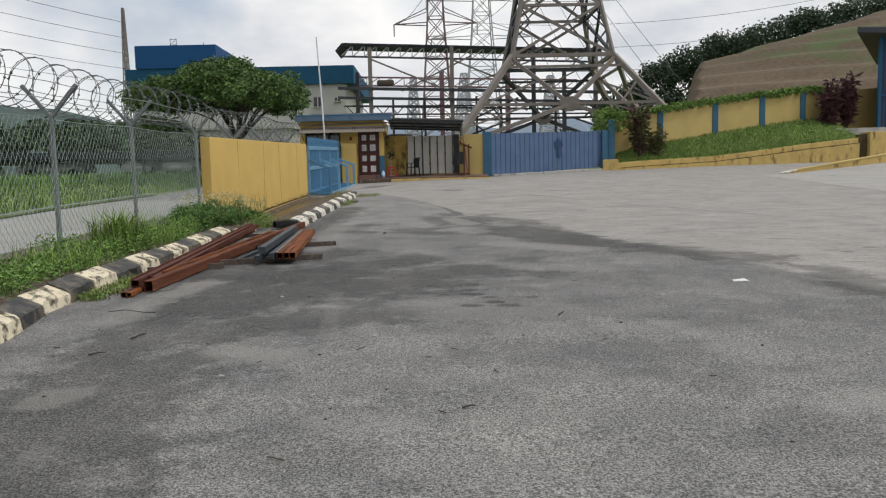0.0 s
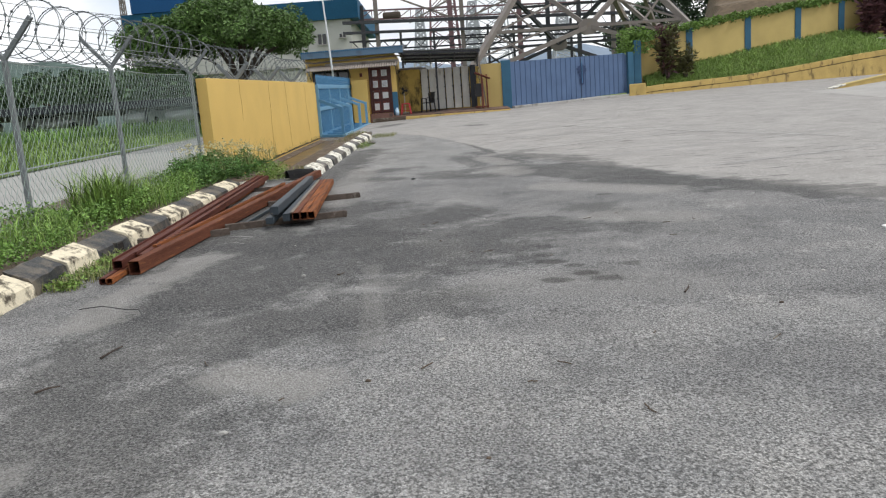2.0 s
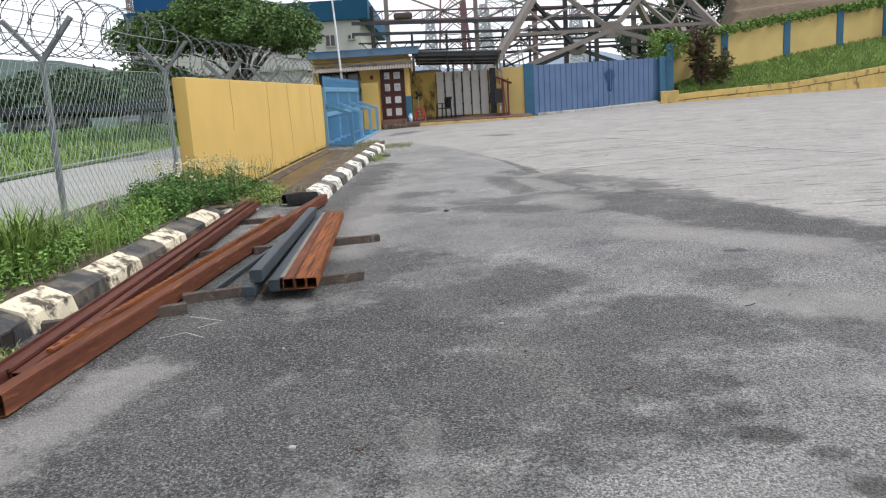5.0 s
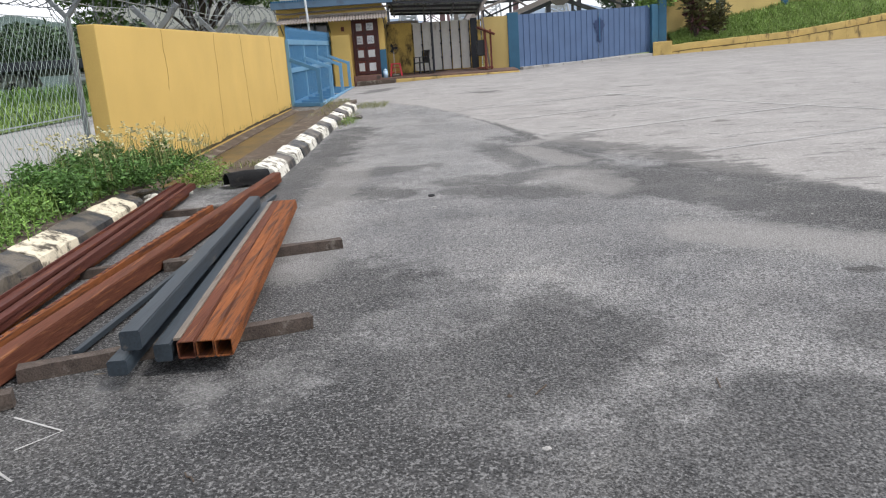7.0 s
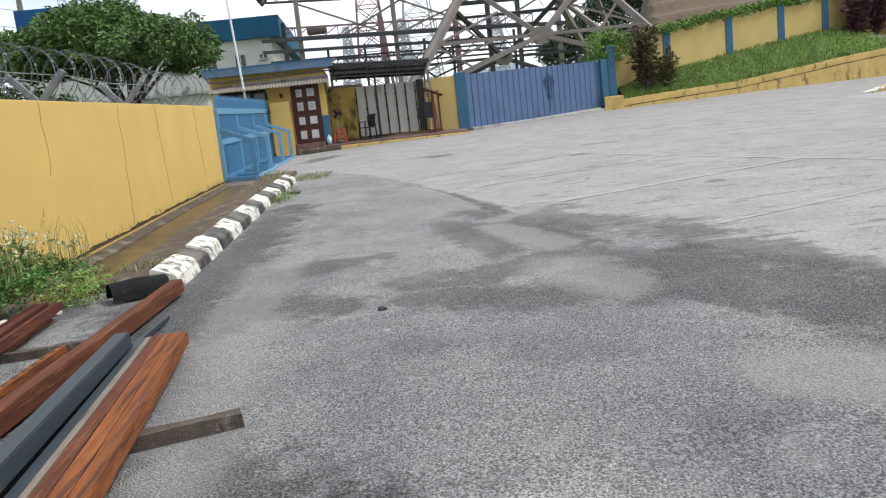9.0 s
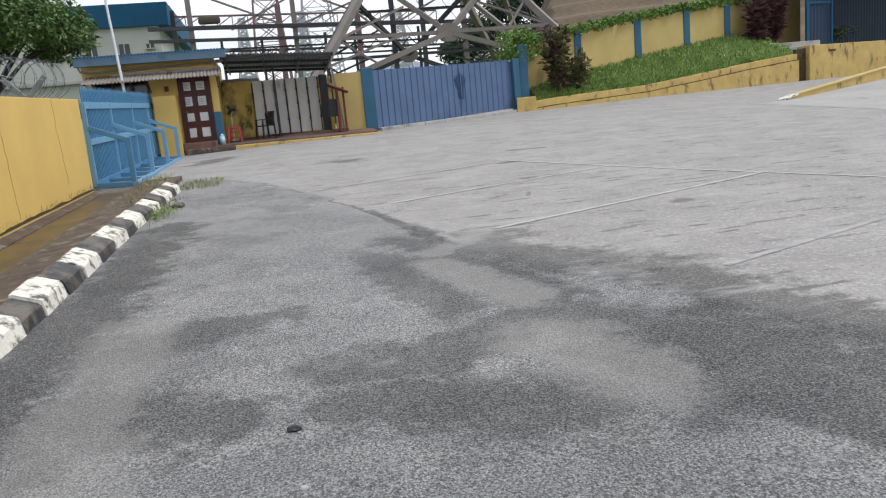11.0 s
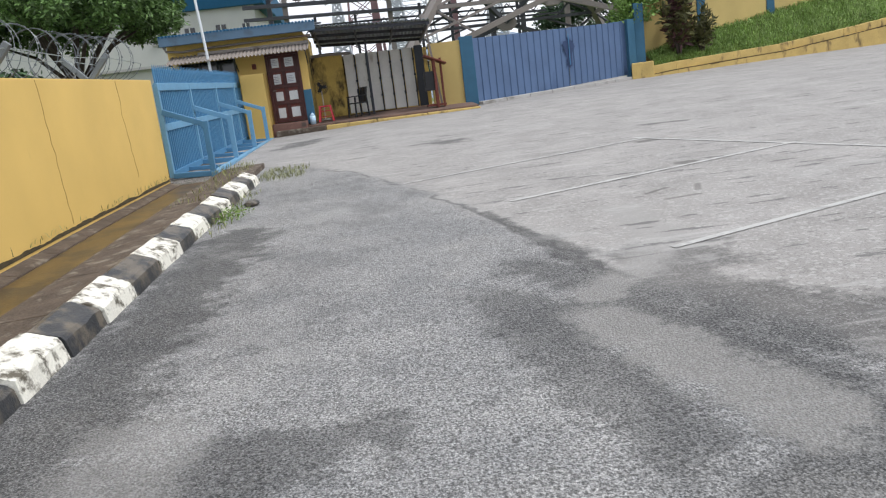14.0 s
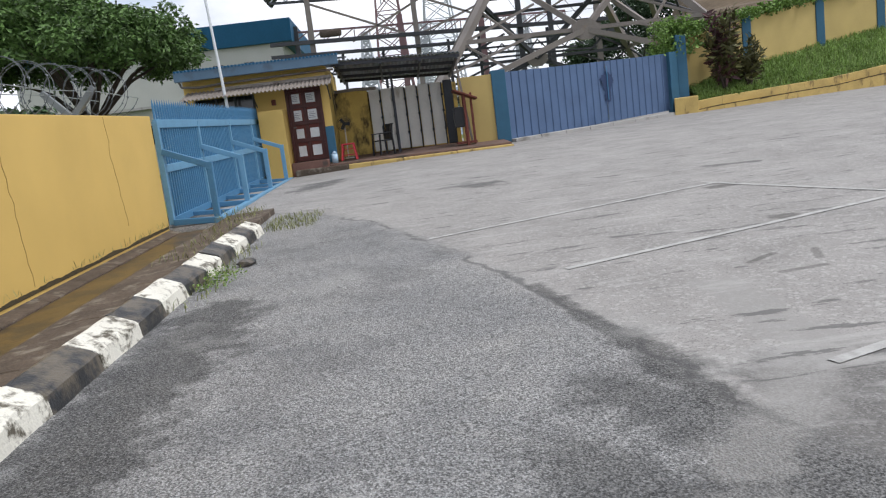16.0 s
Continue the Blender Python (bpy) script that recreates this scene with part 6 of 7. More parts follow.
# creeper on the wall's top
pts = []
for k in range(420):
    x = 11.9 + 14.6 * rng.random()
    y = 41.1 + (x - 12.1) * 0.353
    zt = float(np.interp(x, [12.1, 15.1, 18.7, 21.95, 24.9, 31], [4.2, 4.66, 5.16, 5.58, 5.9, 6.35]))
    pts.append(ball(26, (x, y + rng.uniform(-0.15, 0.3), zt + rng.uniform(-0.02, 0.28)), (0.3, 0.22, 0.16), 0.2))
for k in range(70):
    pts.append(ball(36, (rng.normal(11.9, 0.45), rng.normal(41.0, 0.3), rng.uniform(3.6, 4.75)), (0.34, 0.3, 0.26), 0.2))
tagged(leaf_cloud("wall_creeper", np.concatenate(pts), 0.13, M_LEAF_VINE, up=0.1, long=1.5), "green creeper spilling over the top of the wall", "creeper", kind="stuff")


def shrub(name, loc, height, spread, material, label, stems=9, leaf=0.34, group="", second=None):
    t = thing(name, loc, label, "shrub", group)
    L = Vector(loc)
    tips = []
    for k in range(stems):
        a = 2 * math.pi * k / stems + rng.uniform(-0.3, 0.3)
        r = spread * rng.uniform(0.25, 1)
        top = L + Vector((r * math.cos(a), r * math.sin(a) * 0.6, height * rng.uniform(0.5, 1)))
        bm = B()
        mid = L * 0.45 + top * 0.55 + Vector((0, 0, 0.1))
        tube(bm, [L + Vector((0.05 * math.cos(a), 0.05 * math.sin(a), -0.05)), mid, top], 0.03, 6, 0.012)
        part("stem", bm, M_BARK, t)
        for u in np.linspace(0.3, 1, 6):
            q = L + (top - L) * u
            tips.append(ball(15, q, (0.2, 0.2, 0.2), 0.1))
    cut = int(len(tips) * (0.62 if second else 1))
    leaf_cloud("foliage", np.concatenate(tips[:cut]), leaf, material, t, up=-0.25, long=3.6)
    if second:
        leaf_cloud("green_foliage", np.concatenate(tips[cut:]), leaf, second, t, up=-0.2, long=3.2)
    return t


shrub("cordyline_shrub", (13.55, 40.75, 2.15), 2.75, 0.7, M_LEAF_RED, "tall dark red and green leafed shrub beside the gate", 13, 0.36, "red shrubs", M_LEAF_OLIVE)
shrub("croton_shrub", (14.5, 40.85, 2.2), 1.6, 0.6, M_LEAF_OLIVE, "olive leafed shrub on the grass bank", 8, 0.3)
for x, y, h in ((26.2, 44.9, 3.1), (27.4, 45.2, 3.3)):
    shrub("cordyline_shrub", (x, y, 3.5), h, 0.55, M_LEAF_RED, "dark purple-red cordyline against the wall", 14, 0.42, "red shrubs")


# ---- trees ----
def tree(loc, trunk_h, crown_c, crown_r, leaf, clumps, per, material, label, group="", seed=1, droop=(), tuft=1.0, limbs=9):
    r2 = random.Random(seed)
    t = thing("tree", loc, label, "tree", group)
    L, C = Vector(loc), Vector(crown_c)
    fork = L + Vector((0.15, 0, trunk_h))
    bm = B()
    tube(bm, [L, L * 0.5 + fork * 0.5 + Vector((0.12, 0, 0)), fork], 0.32, 10, 0.24)
    trunk = part("trunk", bm, M_BARK, t, smooth=True)
    centres = []
    for k in range(clumps):
        a = 2 * math.pi * k * 0.618
        v = (k + 0.5) / clumps
        zz = 1 - 1.25 * v
        rr = math.sqrt(max(0.05, 1 - min(zz, 0.95) ** 2))
        c = C + Vector((crown_r[0] * rr * math.cos(a) * r2.uniform(0.7, 1.0), crown_r[1] * rr * math.sin(a) * r2.uniform(0.7, 1.0), crown_r[2] * zz * r2.uniform(0.8, 1.05)))
        c = C + (c - C) * (1 + 0.5 * (1.1 - tuft) * noise.noise(c * 0.55))
        centres.append(c)
    for k in range(limbs):
        c = centres[int(k * clumps / limbs)]
        mid = fork * 0.5 + c * 0.5 + Vector((0, 0, 0.25))
        bm = B()
        tube(bm, [fork - Vector((0, 0, 0.1)), mid, c * 0.92 + fork * 0.08], 0.15 if limbs < 10 else 0.085, 7, 0.03)
        part("limb", bm, M_BARK, t, smooth=True)
    for dx, dz in droop:
        centres.append(C + Vector((dx, r2.uniform(-1, 1), dz)))
    cl = [ball(int(per * k * k), c, (crown_r[0] * 0.22 * k * tuft, crown_r[1] * 0.24 * k * tuft, max(0.5, crown_r[2] * 0.34) * k * tuft), 0.4) for c, k in ((c, r2.uniform(0.65, 1.3)) for c in centres)]
    leaf_cloud("crown", np.concatenate(cl), leaf, material, t, up=0.5, long=2.6)
    return t


tree((-8.1, 39.3, g(-8.1, 39.3)), 2.3, (-8.5, 39.3, 5.55), (4.2, 3.8, 1.6), 0.2, 250, 190, M_LEAF_TREE, "broad dark green mango tree with a spreading crown", "", 3, [(-4.3, -0.9), (-3.8, -1.3), (-3.0, -1.1), (3.6, -0.9), (4.0, -0.3), (0.6, 1.75), (1.3, 1.6), (-0.2, 1.7), (0.2, 2.0), (0.9, 1.9)], 0.56, 14)
for k, (x, y, h, r) in enumerate(((-34, 58, 5.0, 4.5), (-27, 60, 4.6, 4.2), (-21.5, 57, 4.2, 3.6), (-40, 62, 5.5, 5.0), (-48, 64, 5.5, 5.0), (-16, 52, 3.6, 2.6))):
    tree((x, y, g(x, y)), h * 0.3, (x, y, g(x, y) + h * 0.62), (r, r * 0.8, h * 0.42), 0.5, 26, 110, M_LEAF_HEDGE, "bushy green tree behind the car shelter", "trees behind the car shelter", k + 20)
for k, (x, y, h, r) in enumerate(((13, 96, 4.2, 5), (22, 99, 4.6, 6), (31, 97, 6, 6), (-2, 108, 4.5, 5))):
    tree((x, y, g(x, y)), h * 0.35, (x, y, g(x, y) + h * 0.62), (r, r * 0.8, h * 0.42), 0.6, 22, 80, M_LEAF_FAR, "green tree beyond the pylon", "trees beyond the pylon", k + 40)
# field grass beyond the lane
x, y = rng.uniform(-30, -9.3, 30000), rng.uniform(10, 50, 30000)
feet = np.stack([x, y, [g(a, b) for a, b in zip(x, y)]], 1)
tagged(blades("field_grass", feet, 0.42, 0.034, M_GRASS, lean=1.3), "rough bright green grass field beyond the lane", "grass", kind="stuff")

x, y = rng.uniform(-30, -10.5, 5000), rng.uniform(37, 44, 5000)
feet = np.stack([x, y, [g(a, b) for a, b in zip(x, y)]], 1)
tagged(blades("tall_field_weeds", feet, 0.8, 0.05, M_LEAF_WEED, lean=0.6), "tall green weeds in front of the car shelter", "weeds", kind="stuff")

# ---- car shelter and cars beyond the lane ----
shel = thing("car_shelter", (-24, 47, g(-24, 47)), "long low car shelter with a dark metal roof", "shelter")
bm = B()
hexa(bm, [(-46, 45.0, 3.0), (-11.2, 45.0, 2.75), (-11.2, 51, 2.6), (-46, 51, 2.8), (-46, 45.0, 3.4), (-11.2, 45.0, 3.2), (-11.2, 51, 3.0), (-46, 51, 3.2)], 0.03)
part("roof", bm, M_ROOF_DARK, shel)
for x in np.arange(-45, -11, 3.3):
    bm = B()
    beam(bm, (x, 45.4, g(x, 45)), (x, 45.4, 2.75), 0.14, 0.14, 0.01)
    part("column", bm, M_STEEL_DARK, shel)


def car(loc, turn, label):
    t = thing("car", (0, 0, 0), label, "car", "parked cars")
    bm = B()
    prof = [(-2.1, 0.3), (-2.15, 0.75), (-1.5, 0.88), (-0.9, 1.38), (0.8, 1.42), (1.5, 0.95), (2.1, 0.85), (2.15, 0.35)]
    a = [bm.verts.new((x, -0.82 if z < 1 else -0.66, z)) for x, z in prof]
    b = [bm.verts.new((x, 0.82 if z < 1 else 0.66, z)) for x, z in prof]
    for i in range(len(prof)):
        j = (i + 1) % len(prof)
        bm.faces.new((a[i], a[j], b[j], b[i]))
    bm.faces.new(a)
    bm.faces.new(b)
    bmesh.ops.bevel(bm, geom=bm.edges[:], offset=0.06, segments=2, affect="EDGES")
    part("body", bm, M_CAR, t, smooth=True)
    for s in (-1, 1):
        bm = B()
        vs = [bm.verts.new((x, s * (0.80 if z < 1.1 else 0.70), z)) for x, z in ((-1.2, 0.95), (-0.8, 1.3), (0.7, 1.33), (1.2, 0.95))]
        bm.faces.new(vs)
        part("side_window", bm, M_GLASS_DARK, t)
        for x in (-1.3, 1.3):
            bm = B()
            bmesh.ops.create_cone(bm, cap_ends=True, segments=16, radius1=0.31, radius2=0.31, depth=0.2, matrix=pose(x, s * 0.75, 0.31, 90))
            part("wheel", bm, M_RUBBER, t)
    t.matrix_basis = pose(*loc, 0, 0, turn)


for x, y, a in ((-27.5, 47.5, 8), (-21.5, 47.3, 4), (-15.8, 47.6, 86), (-13.2, 47.5, 84)):
    car((x, y, g(x, y) + 0.35), a, "silver car parked under the dark shelter roof")

# ---- blue and grey works building ----
bld = thing("works_building", (-17, 84, 1.8), "pale grey works building with deep blue roof fascias", "building")
bm = B()
box(bm, -29.6, -6.9, 80.4, 100, 0, 11.7)
part("wall", bm, M_WHITEWALL, bld)
bm = B()
hexa(bm, [(-30.0, 80, 11.5), (-6.0, 80, 11.5), (-6.0, 101, 11.5), (-30, 101, 11.5), (-30.0, 79.7, 13.36), (-5.9, 79.7, 13.36), (-5.9, 101, 13.36), (-30, 101, 13.36)], 0.03)
part("fascia", bm, M_NAVY, bld, "blue roof fascia")
bm = B()
box(bm, -28.8, -20.3, 79.5, 92, 13.37, 15.75, 0.03)
part("roof_block", bm, M_NAVY2, bld, "deep blue rooftop block")
for x, z, w, h in ((-10.35, 9.15, 0.85, 1.0), (-8.1, 9.7, 0.6, 0.35), (-13.0, 9.15, 0.85, 1.0), (-15.8, 9.15, 0.85, 1.0), (-22.0, 5.2, 1.6, 1.4), (-18.5, 5.2, 1.6, 1.4), (-15, 5.2, 1.6, 1.4), (-11.5, 5.2, 1.6, 1.4), (-25.5, 5.2, 1.6, 1.4)):
    bm = B()
    box(bm, x, x + w, 80.32, 80.45, z, z + h)
    w_ = part("window", bm, M_GLASS_DARK, bld)
    bm = B()
    box(bm, x - 0.1, x + w + 0.1, 80.2, 80.42, z - 0.12, z - 0.02)
    part("sill", bm, M_CONCRETE, w_)
    bm = B()
    box(bm, x + w / 2 - 0.04, x + w / 2 + 0.04, 80.26, 80.4, z, z + h)
    part("mullion", bm, M_WHITEWALL, w_)
bm = B()
beam(bm, (-26.9, 85, 15.7), (-26.9, 85, 17.5), 0.06)
beam(bm, (-26.2, 85, 15.7), (-26.2, 85, 17.5), 0.06)
for z in (16.2, 16.8, 17.4):
    beam(bm, (-26.9, 85, z), (-26.2, 85, z), 0.06)
    beam(bm, (-26.9, 85, z - 0.6), (-26.2, 85, z), 0.05)
part("roof_mast", bm, M_STEEL_FAR, bld)
bm = B()
tube(bm, [(-22.9, 84, 15.7), (-22.9, 84, 16.8)], 0.05)
part("aerial", bm, M_STEEL_FAR, bld)
ann = thing("annex", (-15, 61, 1.7), "low pale grey annex behind the mango tree", "building")
bm = B()
box(bm, -21, -9.2, 60, 68, 0.5, 5.5, 0.02)
part("wall", bm, M_WHITEWALL, ann)
bm = B()
hexa(bm, [(-21.3, 59.6, 5.45), (-8.9, 59.6, 5.45), (-8.9, 68.3, 5.75), (-21.3, 68.3, 5.75), (-21.3, 59.6, 5.6), (-8.9, 59.6, 5.6), (-8.9, 68.3, 5.95), (-21.3, 68.3, 5.95)])
part("roof", bm, M_CONCRETE, ann)
for x in (-19, -16, -13, -10.8):
    bm = B()
    box(bm, x, x + 1.1, 59.93, 60.05, 3.4, 4.5)
    part("window", bm, M_GLASS_DARK, ann)

# ---- steel framed shed ----
shed = thing("steel_shed", (6, 75, 1.8), "open steel framed shed with a dark trussed roof", "shed")
S0, S1, SY = -6.1, 18.2, 70.0
bm = B()
hexa(bm, [(S0 + 0.2, SY, 13.75), (S1, SY, 12.75), (S1, SY + 4, 12.85), (S0 + 0.2, SY + 4, 13.85), (S0 + 0.2, SY, 13.9), (S1, SY, 12.9), (S1, SY + 4, 13.0), (S0 + 0.2, SY + 4, 14.0)])
part("roof_sheet", bm, M_ROOF_DARK, shed)
bm = B()
hexa(bm, [(S0 + 0.2, SY, 13.74), (S0 + 0.2, SY + 4, 13.74), (S0 - 0.35, SY + 4, 13.1), (S0 - 0.35, SY, 13.1), (S0 + 0.2, SY, 13.94), (S0 + 0.2, SY + 4, 13.94), (S0 - 0.5, SY + 4, 13.2), (S0 - 0.5, SY, 13.2)])
part("roof_end", bm, M_ROOF_DARK, shed)


def truss(y, z_l, z_r, depth, n_, material):
    bm = B()
    beam(bm, (S0, y, z_l), (S1, y, z_r), 0.16)
    beam(bm, (S0, y, z_l - depth), (S1, y, z_r - depth), 0.16)
    part("truss_chord", bm, material, shed)
    for k in range(n_):
        u, v = k / n_, (k + 1) / n_
        xa, xb = S0 + (S1 - S0) * u, S0 + (S1 - S0) * v
        za, zb = z_l + (z_r - z_l) * u, z_l + (z_r - z_l) * v
        bm = B()
        beam(bm, (xa, y, za - depth), (xb, y, zb), 0.08)
        beam(bm, (xb, y, zb - depth), (xb, y, zb), 0.08)
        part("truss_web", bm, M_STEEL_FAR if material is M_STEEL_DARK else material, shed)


truss(SY + 0.2, 13.7, 12.7, 1.0, 22, M_STEEL_DARK)
truss(SY + 12, 12.4, 11.6, 0.9, 18, M_STEEL_RED)
for x, y, m_, w in ((-3.4, SY, M_STEEL, 0.36), (4.2, SY, M_STEEL, 0.36), (11.8, SY, M_STEEL_DARK, 0.36), (17.6, SY, M_STEEL, 0.36), (3.4, SY + 12, M_STEEL_RED, 0.5), (-5.8, SY + 12, M_STEEL_DARK, 0.4), (10.6, SY + 12, M_STEEL_RED, 0.5), (16.8, SY + 12, M_STEEL_DARK, 0.4)):
    bm = B()
    beam(bm, (x, y, g(x, y)), (x, y, 12.9 if y > SY else 13.4), w, w)
    part("column", bm, m_, shed)
for z, h, y in ((9.75, 0.42, SY - 0.2), (8.85, 0.35, SY - 0.4), (9.3, 0.3, SY + 12)):
    bm = B()
    beam(bm, (-6.4, y, z), (19, y, z - 0.9), 0.35, h * 0.62)
    part("floor_beam", bm, M_STEEL_DARK, shed)
bm = B()
box(bm, -2.8, -1.2, SY - 0.5, SY, 9.85, 10.4, 0.2)
part("tarpaulin", bm, M_TIMBER, shed, "brown bundle left on the deck")
for k in range(18):
    x = -6 + k * 1.4
    bm = B()
    beam(bm, (x, SY + 3, 8.35), (x + 0.7, SY + 3, 7.6), 0.08)
    beam(bm, (x + 0.7, SY + 3, 7.6), (x + 1.4, SY + 3, 8.35), 0.08)
    part("deck_web", bm, M_STEEL_DARK, shed)
bm = B()
beam(bm, (-6.3, SY + 3, 8.4), (19, SY + 3, 8.0), 0.14)
beam(bm, (-6.3, SY + 3, 7.6), (19, SY + 3, 7.2), 0.14)
part("deck_chord", bm, M_STEEL_DARK, shed)
for (xa, za), (xb, zb) in (((-3.4, 12.4), (4.2, 9.2)), ((-0.5, 9.4), (6, 12.5)), ((4.2, 9.3), (11.8, 12.0)), ((4.2, 12.2), (11.8, 9.0)), ((11.8, 9), (17.6, 11.8))):
    bm = B()
    beam(bm, (xa, SY + 0.1, za), (xb, SY + 0.1, zb), 0.14)
    part("brace", bm, M_STEEL, shed)
for x in (-1.4, 1.6, 6.5, 8.8, 14):
    bm = B()
    beam(bm, (x, SY + 1, g(x, SY)), (x, SY + 1, 8.9), 0.2)
    part("prop", bm, M_STEEL_DARK, shed)

# ---- transmission pylon beyond the gate ----
pyl = thing("transmission_pylon", (12.1, 59.5, 1.5), "huge grey steel lattice transmission pylon with splayed legs", "pylon")
PC = Vector((12.05, 59.6, 0))
LEV = [(1.0, 10.2), (6.4, 6.3), (10.1, 3.75), (13.9, 3.0), (17.6, 2.45), (21.5, 2.0), (26, 1.6), (31, 1.25), (37, 1.0)]


def half_at(z):
    return float(np.interp(z, [a for a, _ in LEV], [b for _, b in LEV]))


def corner(sx, sy, z):
    h = half_at(z)
    return Vector((PC.x + sx * h, PC.y + sy * h, z))


for sx, sy in ((-1, -1), (1, -1), (1, 1), (-1, 1)):
    for (z0, _), (z1, _) in zip(LEV, LEV[1:]):
        bm = B()
        w = 0.42 if z1 <= 11 else 0.28
        beam(bm, corner(sx, sy, z0), corner(sx, sy, z1), w, w * 0.85)
        part("leg", bm, M_STEEL if z1 <= 15 else M_STEEL, pyl)
FACES = [((-1, -1), (1, -1)), ((1, -1), (1, 1)), ((1, 1), (-1, 1)), ((-1, 1), (-1, -1))]
# shade put into colour: rear, side and secondary braces take the darker steel
for fi, (a, b2) in enumerate(FACES):
    A = lambda z: corner(*a, z)
    C2 = lambda z: corner(*b2, z)
    # splayed base: crossing braces from the waist to the feet
    mid = (A(6.25) + C2(6.25)) / 2
    for p, q, w in ((A(9.9), mid, 0.27), (C2(9.9), mid, 0.27), (A(3.2), mid, 0.27), (C2(3.2), mid, 0.27), (A(10.1), C2(10.1), 0.27), (A(9.2), C2(9.2), 0.18), (A(6.3), C2(6.3), 0.2)):
        bm = B()
        beam(bm, p, q, w, w)
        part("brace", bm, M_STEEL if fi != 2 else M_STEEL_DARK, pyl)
    bm = B()
    n2 = (C2(6.25) - A(6.25)).normalized()
    n3 = n2.cross(Vector((0, 0, 1)))
    outer = []
    for s in (-0.17, 0.17):
        outer.append([bm.verts.new(mid + n3 * s + n2 * 0.75 * math.cos(k * math.pi / 4 + 0.39) + Vector((0, 0, 0.55 * math.sin(k * math.pi / 4 + 0.39)))) for k in range(8)])
    for k in range(8):
        bm.faces.new((outer[0][k], outer[0][(k + 1) % 8], outer[1][(k + 1) % 8], outer[1][k]))
    bm.faces.new(outer[0])
    bm.faces.new(outer[1])
    part("gusset_plate", bm, M_STEEL, pyl)
    for z0, z1 in ((4.6, 6.25), (6.25, 8.0)):
        for P_, Q_ in ((A, C2), (C2, A)):
            bm = B()
            beam(bm, P_(z0), P_(z1) * 0.72 + Q_(z1) * 0.28, 0.13)
            beam(bm, P_(z1), P_(z0) * 0.78 + Q_(z0) * 0.22, 0.11)
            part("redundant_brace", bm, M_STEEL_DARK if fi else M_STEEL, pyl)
    zs_ = [10.1, 13.9, 17.6, 21.5, 26, 31, 37]
    for z0, z1 in zip(zs_, zs_[1:]):
        for p, q in ((A(z0), C2(z1)), (C2(z0), A(z1)), (A(z1), C2(z1))):
            bm = B()
            beam(bm, p, q, 0.2, 0.2)
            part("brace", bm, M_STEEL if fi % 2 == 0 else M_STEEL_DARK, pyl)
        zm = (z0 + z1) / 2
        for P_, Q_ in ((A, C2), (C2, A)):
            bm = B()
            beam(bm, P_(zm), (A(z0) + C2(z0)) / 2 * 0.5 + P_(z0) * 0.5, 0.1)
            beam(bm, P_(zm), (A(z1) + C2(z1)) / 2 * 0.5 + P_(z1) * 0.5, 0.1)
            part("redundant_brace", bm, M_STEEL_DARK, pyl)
for sx, sy in ((-1, -1), (1, -1), (1, 1), (-1, 1)):
    c = corner(sx, sy, 1.0)
    bm = B()
    box(bm, c.x - 0.6, c.x + 0.6, c.y - 0.6, c.y + 0.6, 0.9, 1.9, 0.05)
    part("footing", bm, M_CONCRETE, pyl)


def far_pylon(x, y, h, half, material, label, arms=True):
    t = thing("far_pylon", (x, y, g(x, y)), label, "pylon", "far pylons")
    z0 = g(x, y)
    n_ = 14
    for sx, sy in ((-1, -1), (1, -1), (1, 1), (-1, 1)):
        bm = B()
        tube(bm, [(x + sx * half, y + sy * half, z0), (x + sx * half * 0.45, y + sy * half * 0.45, z0 + h * 0.55), (x + sx * half * 0.16, y + sy * half * 0.16, z0 + h)], 0.22, 5, 0.14)
        part("leg", bm, material, t)
    hs = lambda u: half * (1 - u) + half * 0.16 * u if u > 0.55 else half * (1 - u)
    for k in range(n_):
        u, v = k / n_, (k + 1) / n_
        hu = float(np.interp(u, [0, 0.55, 1], [half, half * 0.45, half * 0.16]))
        hv = float(np.interp(v, [0, 0.55, 1], [half, half * 0.45, half * 0.16]))
        for sy in (-1, 1):
            for p, q in (((x - hu, y + sy * hu, z0 + h * u), (x + hv, y + sy * hv, z0 + h * v)), ((x + hu, y + sy * hu, z0 + h * u), (x - hv, y + sy * hv, z0 + h * v)),
                         ((x - hv, y + sy * hv, z0 + h * v), (x + hv, y + sy * hv, z0 + h * v))):
                bm = B()
                beam(bm, p, q, 0.17)
                part("lattice_bar", bm, material, t)
    if arms:
        for u, w in ((0.55, 3.6), (0.7, 3.9), (0.84, 3.2)):
            for s in (-1, 1):
                bm = B()
                hu = float(np.interp(u, [0, 0.55, 1], [half, half * 0.45, half * 0.16]))
                tip = (x + s * half * w * 0.62, y, z0 + h * u)
                for sy in (-1, 1):
                    beam(bm, (x + s * hu, y + sy * hu, z0 + h * u), tip, 0.2)
                    beam(bm, (x + s * hu, y + sy * hu, z0 + h * (u + 0.05)), tip, 0.16)
                part("crossarm", bm, material, t)
                bm = B()
                tube(bm, [tip, (tip[0], tip[1], tip[2] - 2.6)], 0.16, 6)
                part("insulator", bm, M_STEEL_FAR, t)


